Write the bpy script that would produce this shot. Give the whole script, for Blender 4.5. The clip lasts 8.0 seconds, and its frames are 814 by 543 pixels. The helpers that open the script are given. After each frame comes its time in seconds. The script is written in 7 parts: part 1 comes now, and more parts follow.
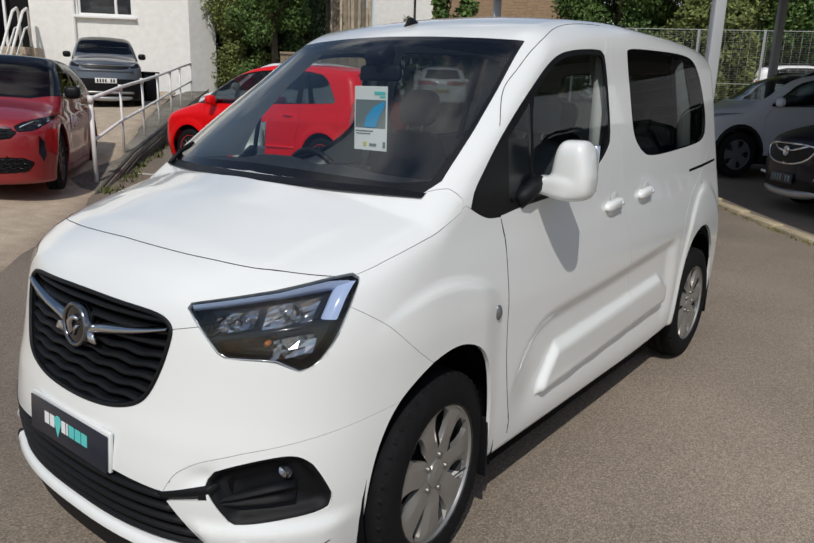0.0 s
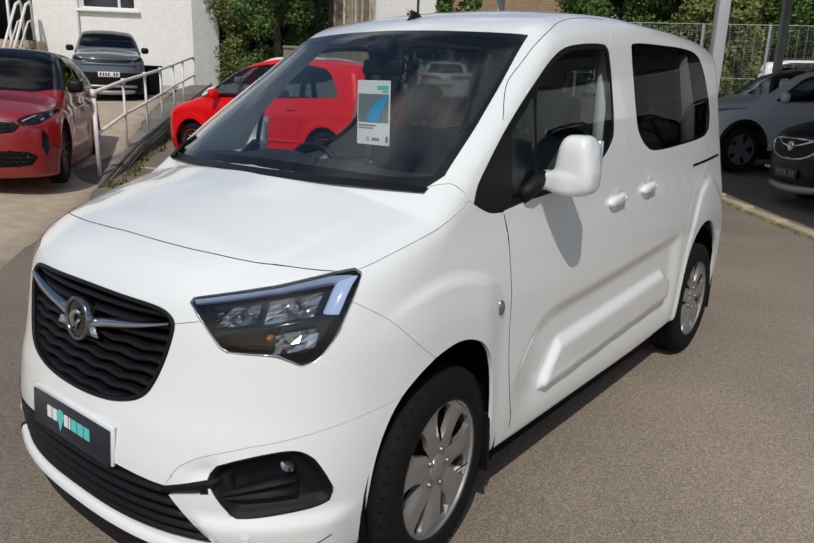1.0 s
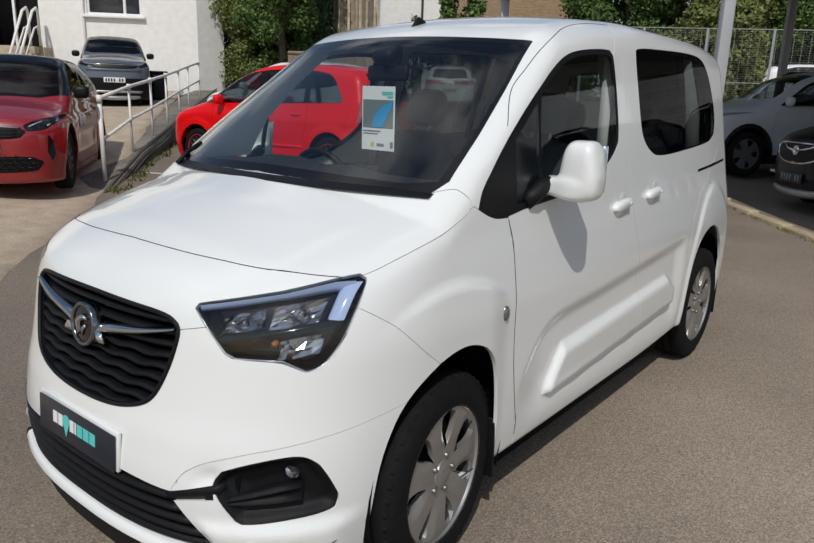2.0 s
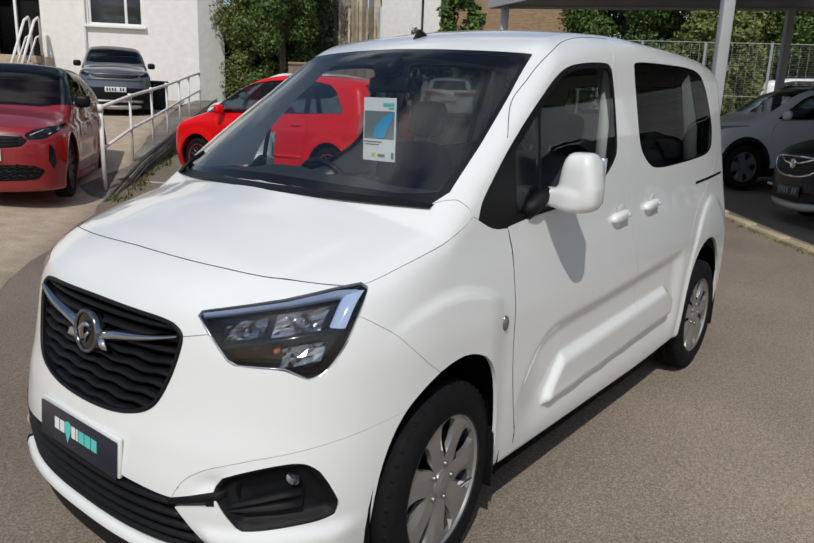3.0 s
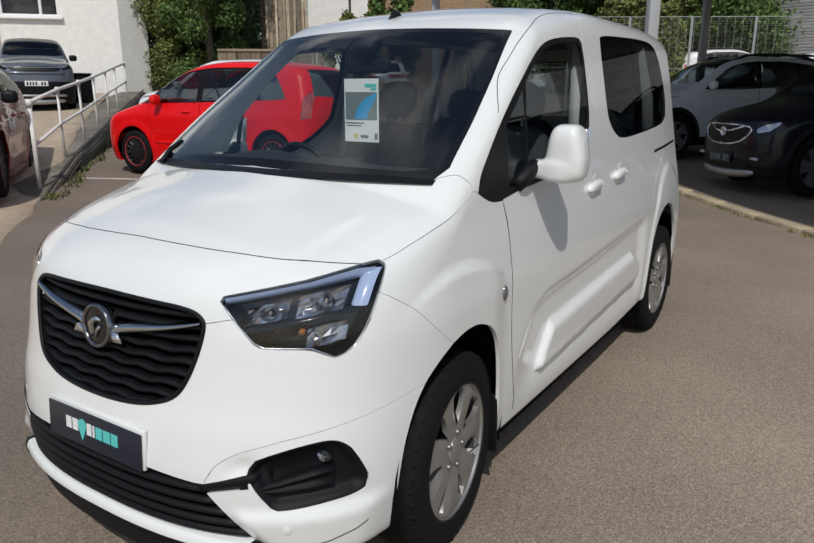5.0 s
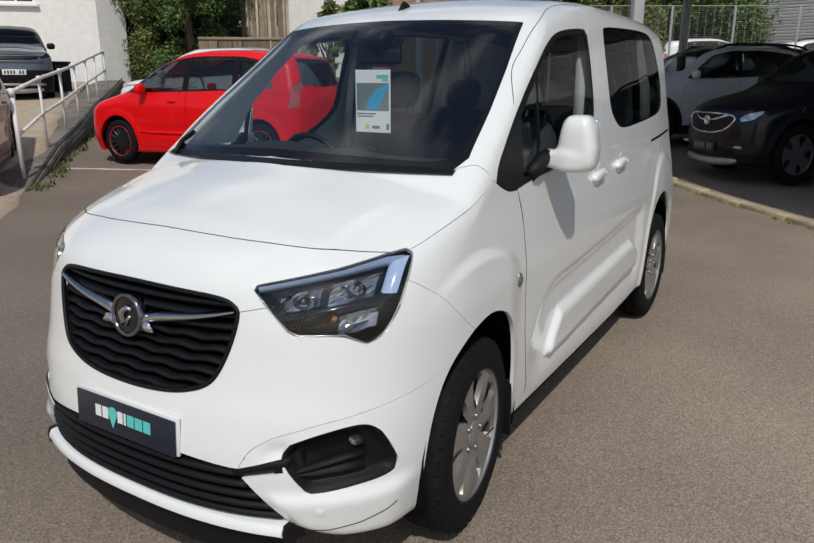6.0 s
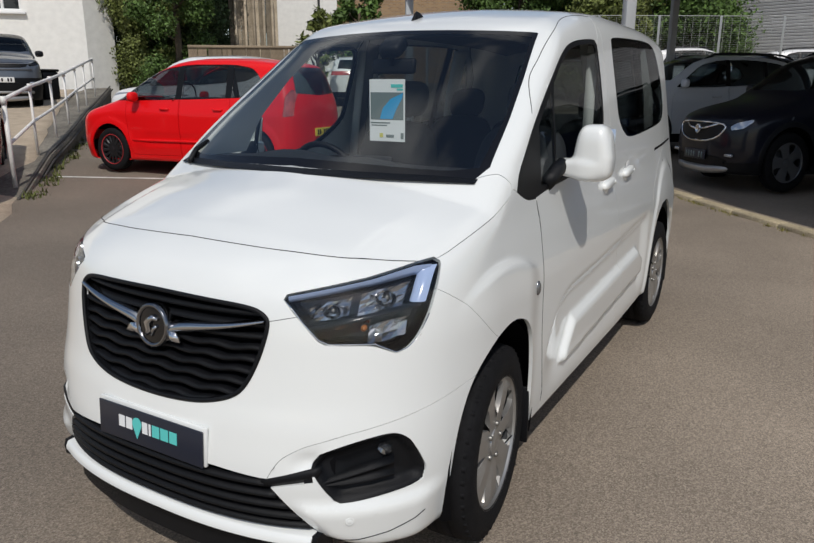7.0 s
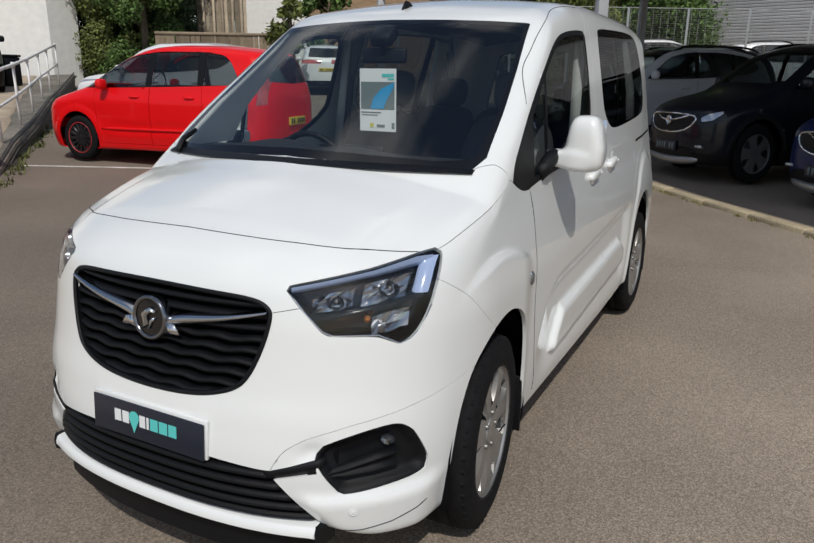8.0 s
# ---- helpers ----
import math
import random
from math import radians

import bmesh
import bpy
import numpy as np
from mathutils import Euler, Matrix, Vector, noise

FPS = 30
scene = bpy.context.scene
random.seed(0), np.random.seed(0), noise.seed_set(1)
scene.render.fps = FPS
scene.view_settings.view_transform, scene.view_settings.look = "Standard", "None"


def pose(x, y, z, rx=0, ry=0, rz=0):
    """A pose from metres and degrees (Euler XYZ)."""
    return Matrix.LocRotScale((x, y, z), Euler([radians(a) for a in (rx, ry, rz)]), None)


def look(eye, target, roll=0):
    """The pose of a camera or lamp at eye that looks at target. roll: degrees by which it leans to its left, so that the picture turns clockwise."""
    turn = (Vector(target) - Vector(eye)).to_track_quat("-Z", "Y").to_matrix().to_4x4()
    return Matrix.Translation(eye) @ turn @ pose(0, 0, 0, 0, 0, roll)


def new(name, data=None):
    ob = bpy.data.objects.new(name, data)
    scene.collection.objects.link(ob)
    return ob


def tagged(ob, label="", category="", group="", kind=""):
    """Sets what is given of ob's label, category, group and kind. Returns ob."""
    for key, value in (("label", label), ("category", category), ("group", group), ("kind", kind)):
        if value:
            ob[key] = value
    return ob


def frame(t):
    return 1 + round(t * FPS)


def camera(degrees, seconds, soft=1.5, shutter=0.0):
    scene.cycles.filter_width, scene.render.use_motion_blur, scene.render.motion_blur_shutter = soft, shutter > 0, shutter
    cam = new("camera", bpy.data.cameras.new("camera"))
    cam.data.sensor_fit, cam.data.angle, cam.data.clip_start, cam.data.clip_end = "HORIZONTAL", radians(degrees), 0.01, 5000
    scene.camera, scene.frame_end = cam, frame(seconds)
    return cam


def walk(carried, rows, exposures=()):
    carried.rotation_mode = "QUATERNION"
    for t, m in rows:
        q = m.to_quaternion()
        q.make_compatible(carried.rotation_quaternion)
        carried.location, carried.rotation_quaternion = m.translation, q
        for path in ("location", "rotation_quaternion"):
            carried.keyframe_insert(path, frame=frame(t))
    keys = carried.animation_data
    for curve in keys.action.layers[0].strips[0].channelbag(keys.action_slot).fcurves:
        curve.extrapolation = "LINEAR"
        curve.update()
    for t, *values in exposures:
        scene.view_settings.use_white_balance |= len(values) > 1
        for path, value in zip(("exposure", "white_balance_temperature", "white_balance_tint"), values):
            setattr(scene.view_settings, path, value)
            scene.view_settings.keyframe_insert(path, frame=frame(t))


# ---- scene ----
cam = camera(60.6, 8.0)
PATH = [
    (0, (2.024, -1.745, 1.57), (0.837, -0.212, 1.078), 1.8),
    (0.5, (2.023, -1.745, 1.57), (0.833, -0.216, 1.072), 1.9),
    (1, (2.022, -1.741, 1.57), (0.832, -0.216, 1.063), 1.9),
    (1.5, (2.02, -1.738, 1.57), (0.829, -0.215, 1.058), 1.9),
    (2, (2.021, -1.743, 1.574), (0.819, -0.223, 1.079), 1.8),
    (3.5, (2.032, -1.795, 1.575), (0.831, -0.264, 1.113), 2.3),
    (4, (1.973, -1.84, 1.567), (0.794, -0.305, 1.064), 1.8),
    (4.5, (1.92, -1.881, 1.555), (0.807, -0.294, 1.061), 0.7),
    (6, (1.789, -2.057, 1.567), (0.788, -0.411, 1.031), 0.1),
    (6.5, (1.736, -2.089, 1.572), (0.736, -0.433, 1.065), 0.1),
    (7, (1.688, -2.125, 1.572), (0.716, -0.454, 1.057), 0.2),
    (7.5, (1.646, -2.148, 1.569), (0.746, -0.446, 1.027), 0.2),
    (8, (1.603, -2.171, 1.573), (0.712, -0.464, 1.031), 0.7),
]
walk(cam, [(t, look(eye, target, roll)) for t, eye, target, roll in PATH])

# ---- light ----
SUN = Vector((.45, -.72, 1.0)).normalized()
world = bpy.data.worlds.new("world")
scene.world = world
world.use_nodes = True
sky = world.node_tree.nodes.new("ShaderNodeTexSky")
sky.sky_type, sky.sun_disc = "NISHITA", False
sky.sun_elevation, sky.sun_rotation = math.asin(SUN.z), math.atan2(SUN.x, SUN.y)
sky.air_density, sky.dust_density, sky.ozone_density = 1.0, 1.0, 1.0
# broken cloud mixed into the clear sky
wn, wl = world.node_tree.nodes, world.node_tree.links
wco = wn.new("ShaderNodeTexCoord")
wmap = wn.new("ShaderNodeMapping")
wmap.inputs["Scale"].default_value = (1.0, 1.0, 1.5)
cloud = wn.new("ShaderNodeTexNoise")
cloud.inputs["Scale"].default_value, cloud.inputs["Detail"].default_value, cloud.inputs["Roughness"].default_value = 3.2, 9, .55
cramp = wn.new("ShaderNodeValToRGB")
cramp.color_ramp.elements[0].position, cramp.color_ramp.elements[1].position = .50, .66
cmix = wn.new("ShaderNodeMixRGB")
cmix.inputs["Color2"].default_value = (8.2, 8.4, 8.7, 1)
wl.new(wco.outputs["Generated"], wmap.inputs["Vector"])
wl.new(wmap.outputs["Vector"], cloud.inputs["Vector"])
wl.new(cloud.outputs["Fac"], cramp.inputs["Fac"])
wl.new(cramp.outputs["Color"], cmix.inputs["Fac"])
wl.new(sky.outputs["Color"], cmix.inputs["Color1"])
wl.new(cmix.outputs["Color"], wn["Background"].inputs["Color"])
wn["Background"].inputs["Strength"].default_value = .096
sun_data = bpy.data.lights.new("sun", "SUN")
sun_data.energy, sun_data.angle, sun_data.color = 2.9, radians(.53), (1.0, .955, .89)
sun = new("sun", sun_data)
sun.matrix_world = look((0, 0, 30), Vector((0, 0, 30)) - SUN)
scene.view_settings.exposure = -.11

# ---- materials ----
def shader(name, base=(.5, .5, .5), rough=.5, metal=0.0, coat=0.0, bump=0.0, scale=40.0, vary=0.0, fine=0.0, spec=.5, per_piece=0.0):
    """A principled surface with variation at two scales, optional relief and a variation from piece to piece."""
    m = bpy.data.materials.new(name)
    m.use_nodes = True
    n, l = m.node_tree.nodes, m.node_tree.links
    p = n["Principled BSDF"]
    p.inputs["Base Color"].default_value = (*base, 1)
    p.inputs["Roughness"].default_value, p.inputs["Metallic"].default_value = rough, metal
    p.inputs["Specular IOR Level"].default_value = spec
    p.inputs["Coat Weight"].default_value, p.inputs["Coat Roughness"].default_value = coat, .03
    if not (vary or fine or bump or per_piece):
        return m
    co = n.new("ShaderNodeTexCoord")
    big, small = n.new("ShaderNodeTexNoise"), n.new("ShaderNodeTexNoise")
    big.inputs["Scale"].default_value, big.inputs["Detail"].default_value = scale * .06, 6
    small.inputs["Scale"].default_value, small.inputs["Detail"].default_value = scale, 4
    for t in (big, small):
        l.new(co.outputs["Object"], t.inputs["Vector"])
    total = None
    sources = [(big.outputs["Fac"], vary), (small.outputs["Fac"], fine)]
    if per_piece:
        sources.append((n.new("ShaderNodeObjectInfo").outputs["Random"], per_piece))
    for src, amount in sources:
        a = n.new("ShaderNodeMapRange")
        a.inputs["To Min"].default_value, a.inputs["To Max"].default_value = 1 - amount, 1 + amount
        l.new(src, a.inputs["Value"])
        if src is not None and amount != per_piece:
            a.inputs["From Min"].default_value, a.inputs["From Max"].default_value = .3, .7
        if total is None:
            total = a.outputs["Result"]
        else:
            mul = n.new("ShaderNodeMath")
            mul.operation = "MULTIPLY"
            l.new(total, mul.inputs[0])
            l.new(a.outputs["Result"], mul.inputs[1])
            total = mul.outputs[0]
    tint = n.new("ShaderNodeVectorMath")
    tint.operation = "SCALE"
    tint.inputs[0].default_value = base
    l.new(total, tint.inputs["Scale"])
    l.new(tint.outputs["Vector"], p.inputs["Base Color"])
    if bump:
        b = n.new("ShaderNodeBump")
        b.inputs["Strength"].default_value, b.inputs["Distance"].default_value = 1.0, bump
        l.new(small.outputs["Fac"], b.inputs["Height"])
        l.new(b.outputs["Normal"], p.inputs["Normal"])
    return m


def glass(name, tint=(.8, .85, .85), rough=0.0, least=.045, grow=4.8):
    """A thin pane: tinted see-through with a mirror gloss that grows at grazing angles."""
    m = bpy.data.materials.new(name)
    m.use_nodes = True
    n, l = m.node_tree.nodes, m.node_tree.links
    n.remove(n["Principled BSDF"])
    see, gloss, mix, face, power, span = (n.new("ShaderNode" + k) for k in ("BsdfTransparent", "BsdfGlossy", "MixShader", "LayerWeight", "Math", "MapRange"))
    see.inputs["Color"].default_value = (*tint, 1)
    gloss.inputs["Roughness"].default_value = rough
    face.inputs["Blend"].default_value = .5
    power.operation = "POWER"
    power.inputs[1].default_value = grow
    span.inputs["To Min"].default_value = least
    l.new(face.outputs["Facing"], power.inputs[0])
    l.new(power.outputs[0], span.inputs["Value"])
    l.new(span.outputs["Result"], mix.inputs["Fac"])
    l.new(see.outputs["BSDF"], mix.inputs[1])
    l.new(gloss.outputs["BSDF"], mix.inputs[2])
    l.new(mix.outputs["Shader"], n["Material Output"].inputs["Surface"])
    return m


WHITE = shader("white_paint", (.755, .775, .765), .32, coat=1.0, vary=.012, scale=30)
BLACK = shader("black_plastic", (.005, .0055, .007), .45, spec=.22, bump=.0008, scale=900, fine=.15)
GLOSSY = shader("gloss_black", (.006, .006, .007), .12, spec=.5)
RUBBER = shader("tyre_rubber", (.008, .008, .009), .8, spec=.15, bump=.001, scale=500, fine=.3, vary=.25)
# near-black that puts the shade inside cavities into the colour; black liners too
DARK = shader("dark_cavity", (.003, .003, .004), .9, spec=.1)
ALLOY = shader("silver_alloy", (.36, .355, .345), .34, metal=.7, vary=.04, scale=60)
CHROME = shader("chrome", (.72, .73, .75), .08, metal=1.0)
STEEL = shader("nut_steel", (.24, .235, .22), .45, metal=.8)
TRIM = shader("interior_trim", (.014, .015, .017), .6, bump=.001, scale=700, fine=.2)
HEADCLOTH = shader("headrest_cloth", (.06, .062, .066), .85, bump=.002, scale=350, fine=.3)
CLOTH = shader("seat_cloth", (.022, .024, .028), .85, bump=.002, scale=350, fine=.3)
LINING = shader("headlining", (.16, .16, .155), .9, fine=.1, scale=400)
PILLAR = shader("pillar_cover", (.78, .79, .77), .8, fine=.06, scale=400)
SCREEN = glass("screen_glass", (.84, .89, .88), least=.10)
TAILGLASS = glass("tail_glass", (.22, .25, .26), least=.035, grow=7.0)
TINTED = glass("privacy_glass", (.12, .14, .145), least=.035, grow=5.5)
DOORGLASS = glass("door_glass", (.80, .86, .85), least=.035, grow=5.5)
LENS = glass("lamp_lens", (.92, .94, .95), least=.05)
PLATE = shader("plate_navy", (.012, .016, .03), .3)
INK_WHITE = shader("print_white", (.75, .77, .78), .5)
INK_TEAL = shader("print_teal", (.10, .55, .52), .5)
INK_BLUE = shader("print_blue", (.03, .32, .62), .5)
INK_GREY = shader("print_grey", (.16, .2, .2), .5)
AMBER = shader("amber_bulb", (.30, .10, .02), .3)
DIMCHROME = shader("dim_chrome", (.50, .51, .53), .14, metal=1.0)
SMOKE = shader("smoked_chrome", (.22, .225, .24), .16, metal=1.0)
AMBER_CHROME = shader("amber_chrome", (.20, .12, .075), .2, metal=1.0)
# pale blue: the sky's reflection in the lens is put into this colour
SKY_SHEEN = shader("sky_sheen", (.36, .45, .66), .15, coat=.8)

# ---- mesh tools ----
import collections


def link(name, bm, mats, parent=None, label="", smooth=True, m=None):
    me = bpy.data.meshes.new(name)
    bm.to_mesh(me)
    bm.free()
    for a in (mats if isinstance(mats, (list, tuple)) else [mats]):
        me.materials.append(a)
    if smooth:
        me.shade_smooth()
    ob = new(name, me)
    if parent is not None:
        ob.parent = parent
    if m is not None:
        ob.matrix_local = m
    if label:
        ob["label"] = label
    return ob


PANES = {SCREEN, TINTED, TAILGLASS, DOORGLASS, LENS}


def part(name, bm, mats, parent, label="", smooth=True, m=None):
    ob = link(name, bm, mats, parent, label, smooth, m)
    if not isinstance(mats, list) and mats in PANES:
        ob.visible_shadow = False
    return ob


def base(name, label, category, m=None, group="", kind=""):
    e = new(name)
    e.empty_display_size = .2
    if m is not None:
        e.matrix_world = m
    return tagged(e, label, category, group, kind)


def box(size, at=(0, 0, 0), bevel=0.0, seg=2, rot=None, bm=None):
    bm = bm or bmesh.new()
    r = bmesh.ops.create_cube(bm, size=1)
    vs = r["verts"]
    bmesh.ops.scale(bm, vec=size, verts=vs)
    if bevel:
        es = list({e for v in vs for e in v.link_edges})
        out = bmesh.ops.bevel(bm, geom=es, offset=bevel, segments=seg, affect="EDGES", profile=.5)
        vs = list({v for f in out["faces"] for v in f.verts} | {v for v in vs if v.is_valid})
    if rot is not None:
        bmesh.ops.transform(bm, matrix=rot, verts=vs)
    bmesh.ops.translate(bm, vec=at, verts=vs)
    return bm


def tube(pts, r, n=8, bm=None, closed=False, caps=True, radii=None):
    """A round bar along points."""
    bm = bm or bmesh.new()
    pts = [Vector(p) for p in pts]
    rings, up = [], None
    for i, p in enumerate(pts):
        a = pts[i - 1] if (i or closed) else p
        b = pts[(i + 1) % len(pts)] if (i < len(pts) - 1 or closed) else p
        d = (b - a).normalized()
        if up is None:
            up = d.orthogonal().normalized()
        up = (up - d * up.dot(d)).normalized()
        s = d.cross(up)
        rr = radii[i] if radii else r
        rings.append([bm.verts.new(p + rr * (math.cos(k * 2 * math.pi / n) * up + math.sin(k * 2 * math.pi / n) * s)) for k in range(n)])
    m = len(rings)
    for i in range(m if closed else m - 1):
        a, b = rings[i], rings[(i + 1) % m]
        for k in range(n):
            bm.faces.new((a[k], a[(k + 1) % n], b[(k + 1) % n], b[k]))
    if caps and not closed:
        bm.faces.new(rings[0][::-1])
        bm.faces.new(rings[-1])
    return bm


def lathe(profile, n=48, bm=None):
    """Turns (x, r) stations about the x axis."""
    bm = bm or bmesh.new()
    rings = [[bm.verts.new((x, r * math.cos(2 * math.pi * k / n), r * math.sin(2 * math.pi * k / n))) for k in range(n)] for x, r in profile]
    for a, b in zip(rings, rings[1:]):
        for k in range(n):
            bm.faces.new((a[k], b[k], b[(k + 1) % n], a[(k + 1) % n]))
    bmesh.ops.recalc_face_normals(bm, faces=bm.faces)
    return bm


def slab(outline, depth, m=None, bm=None):
    """A prism from an outline in its own xy plane, rising by depth along z."""
    bm = bm or bmesh.new()
    lo = [bm.verts.new((x, y, 0)) for x, y in outline]
    hi = [bm.verts.new((x, y, depth)) for x, y in outline]
    bm.faces.new(lo[::-1])
    bm.faces.new(hi)
    for i in range(len(lo)):
        j = (i + 1) % len(lo)
        bm.faces.new((lo[i], lo[j], hi[j], hi[i]))
    if m is not None:
        bmesh.ops.transform(bm, matrix=m, verts=lo + hi)
    return bm


def nets(field, low, high, h, half=False):
    """Vertices and quads of the surface where field is zero, one vertex a cell, drawn on to the surface."""
    low, high = np.array(low, float), np.array(high, float)
    if half:
        low[0] = -h * .5
    count = np.ceil((high - low) / h).astype(int) + 1
    axes = [low[k] + h * np.arange(count[k]) for k in range(3)]
    f = field(*np.meshgrid(*axes, indexing="ij"))
    inside = f < 0
    corners = [(a, b, c) for a in (0, 1) for b in (0, 1) for c in (0, 1)]
    s = [slice(0, -1), slice(1, None)]
    some = np.zeros(count - 1, bool)
    every = np.ones(count - 1, bool)
    for c in corners:
        part_in = inside[s[c[0]], s[c[1]], s[c[2]]]
        some |= part_in
        every &= part_in
    cells = np.argwhere(some & ~every)
    index = -np.ones(count - 1, int)
    index[tuple(cells.T)] = np.arange(len(cells))
    p = low + h * (cells + .5)
    e = h * .05
    for _ in range(6):
        x, y, z = p.T
        v = field(x, y, z)
        g = np.stack([field(x + e, y, z) - field(x - e, y, z), field(x, y + e, z) - field(x, y - e, z), field(x, y, z + e) - field(x, y, z - e)], -1) / (2 * e)
        step = (v / np.maximum((g * g).sum(-1), .05))[:, None] * g
        n = np.linalg.norm(step, axis=1, keepdims=True)
        p = p - step * np.minimum(1, .5 * h / np.maximum(n, 1e-9))
        lo = low + h * (cells - .3)
        p = np.clip(p, lo, lo + 1.6 * h)
    if half:
        p[cells[:, 0] == 0, 0] = 0
    quads = []
    for k in range(3):
        a = [slice(1, -1)] * 3
        a[k] = slice(0, -1)
        b = list(a)
        b[k] = slice(1, None)
        i0, i1 = inside[tuple(a)], inside[tuple(b)]
        at = np.argwhere(i0 != i1) + [0 if q == k else 1 for q in range(3)]
        flip = i0[i0 != i1]
        u, w = (k + 1) % 3, (k + 2) % 3
        du, dw = np.eye(3, dtype=int)[u], np.eye(3, dtype=int)[w]
        ids = np.stack([index[tuple((at - du - dw).T)], index[tuple((at - dw).T)], index[tuple(at.T)], index[tuple((at - du).T)]], -1)
        ids[~flip] = ids[~flip][:, ::-1]
        quads.append(ids)
    quads = np.concatenate(quads)
    quads = quads[(quads >= 0).all(1)]
    return p, quads


def to_bm(p, quads):
    bm = bmesh.new()
    vs = [bm.verts.new(v) for v in p]
    for q in quads:
        try:
            bm.faces.new([vs[i] for i in q])
        except ValueError:
            pass
    loose = [v for v in bm.verts if not v.link_faces]
    bmesh.ops.delete(bm, geom=loose, context="VERTS")
    bm.normal_update()
    return bm


def rounded(poly, times=1, ratio=.25):
    for _ in range(times):
        poly = [q for a, b in zip(poly, poly[1:] + poly[:1]) for q in (tuple(np.add(np.multiply(a, 1 - ratio), np.multiply(b, ratio))), tuple(np.add(np.multiply(a, ratio), np.multiply(b, 1 - ratio))))]
    return poly


def shrunk(poly, by):
    """A flat outline drawn inwards."""
    area = sum(a[0] * b[1] - b[0] * a[1] for a, b in zip(poly, poly[1:] + poly[:1]))
    sign = 1 if area > 0 else -1
    out = []
    for i, p in enumerate(poly):
        a, b = np.subtract(p, poly[i - 1]), np.subtract(poly[(i + 1) % len(poly)], p)
        na, nb = np.array([-a[1], a[0]]) / np.linalg.norm(a), np.array([-b[1], b[0]]) / np.linalg.norm(b)
        n = na + nb
        n = n / max(np.linalg.norm(n), .3)
        out.append(tuple(np.array(p) + sign * by * n / max(.45, float(n @ na))))
    return out


def frame_of(way):
    """Two axes across a viewing direction."""
    way = Vector(way).normalized()
    side = Vector((0, 0, 1)).cross(way).normalized() if abs(way.z) < .95 else Vector((1, 0, 0))
    return side, way.cross(side)


def flat(points, way):
    a, b = frame_of(way)
    return [(Vector(p).dot(a), Vector(p).dot(b)) for p in points]


def within(q, poly):
    x, y = q
    hit, j = False, len(poly) - 1
    for i in range(len(poly)):
        (xi, yi), (xj, yj) = poly[i], poly[j]
        if (yi > y) != (yj > y) and x < (xj - xi) * (y - yi) / (yj - yi) + xi:
            hit = not hit
        j = i
    return hit


def carve(bm, tag, number, poly, way, only=(0,), facing=.05, test=None, near_enough=.0016):
    """Cuts a flat outline through the skin along a direction and tags the faces inside it."""
    a, b = frame_of(way)
    way = Vector(way).normalized()
    xs, ys = [p[0] for p in poly], [p[1] for p in poly]
    x0, x1, y0, y1 = min(xs) - .03, max(xs) + .03, min(ys) - .03, max(ys) + .03

    def spot(f):
        c = f.calc_center_median()
        return c.dot(a), c.dot(b)

    near, locked = [], set()
    for f in bm.faces:
        if f[tag] in only and f.normal.dot(way) > facing:
            q = spot(f)
            if x0 < q[0] < x1 and y0 < q[1] < y1 and (test is None or test(f.calc_center_median())):
                near.append(f)
    for p, q in zip(poly, poly[1:] + poly[:1]):
        d = (q[0] - p[0], q[1] - p[1])
        size = math.hypot(*d)
        if size < 1e-6:
            continue
        d = (d[0] / size, d[1] / size)
        n = a * -d[1] + b * d[0]
        co = a * p[0] + b * p[1]
        chosen = []
        for f in near:
            if not f.is_valid:
                continue
            lo, hi, cut0, cut1 = 1e9, -1e9, 1e9, -1e9
            for v in f.verts:
                u, w = v.co.dot(a) - p[0], v.co.dot(b) - p[1]
                t, s = u * d[0] + w * d[1], -u * d[1] + w * d[0]
                lo, hi, cut0, cut1 = min(lo, t), max(hi, t), min(cut0, s), max(cut1, s)
            if hi > -1e-4 and lo < size + 1e-4 and cut0 < 1e-6 < cut1 + 2e-6:
                chosen.append(f)
        if not chosen:
            continue
        # corners that lie close by the line slide on to it along the skin
        for v in {v for f in chosen for v in f.verts} - locked:
            if len({f[tag] for f in v.link_faces}) > 1:
                continue
            u, w = v.co.dot(a) - p[0], v.co.dot(b) - p[1]
            off = -u * d[1] + w * d[0]
            if 1e-6 < abs(off) < near_enough * 1.6 and -near_enough < u * d[0] + w * d[1] < size + near_enough:
                t = n - v.normal * n.dot(v.normal)
                k = t.dot(n)
                if k > .08:
                    v.co -= t * (off / k)
        geom = list({g for f in chosen for g in (*f.verts, *f.edges)}) + chosen
        out = bmesh.ops.bisect_plane(bm, geom=geom, dist=near_enough, plane_co=co, plane_no=n)
        old = set(near)
        locked |= {g for g in out["geom_cut"] if isinstance(g, bmesh.types.BMVert)}
        near += [f for f in out["geom"] if isinstance(f, bmesh.types.BMFace) and f not in old]
    got = 0
    for f in near:
        if f.is_valid and f[tag] in only and within(spot(f), poly):
            f[tag] = number
            got += 1
    return got


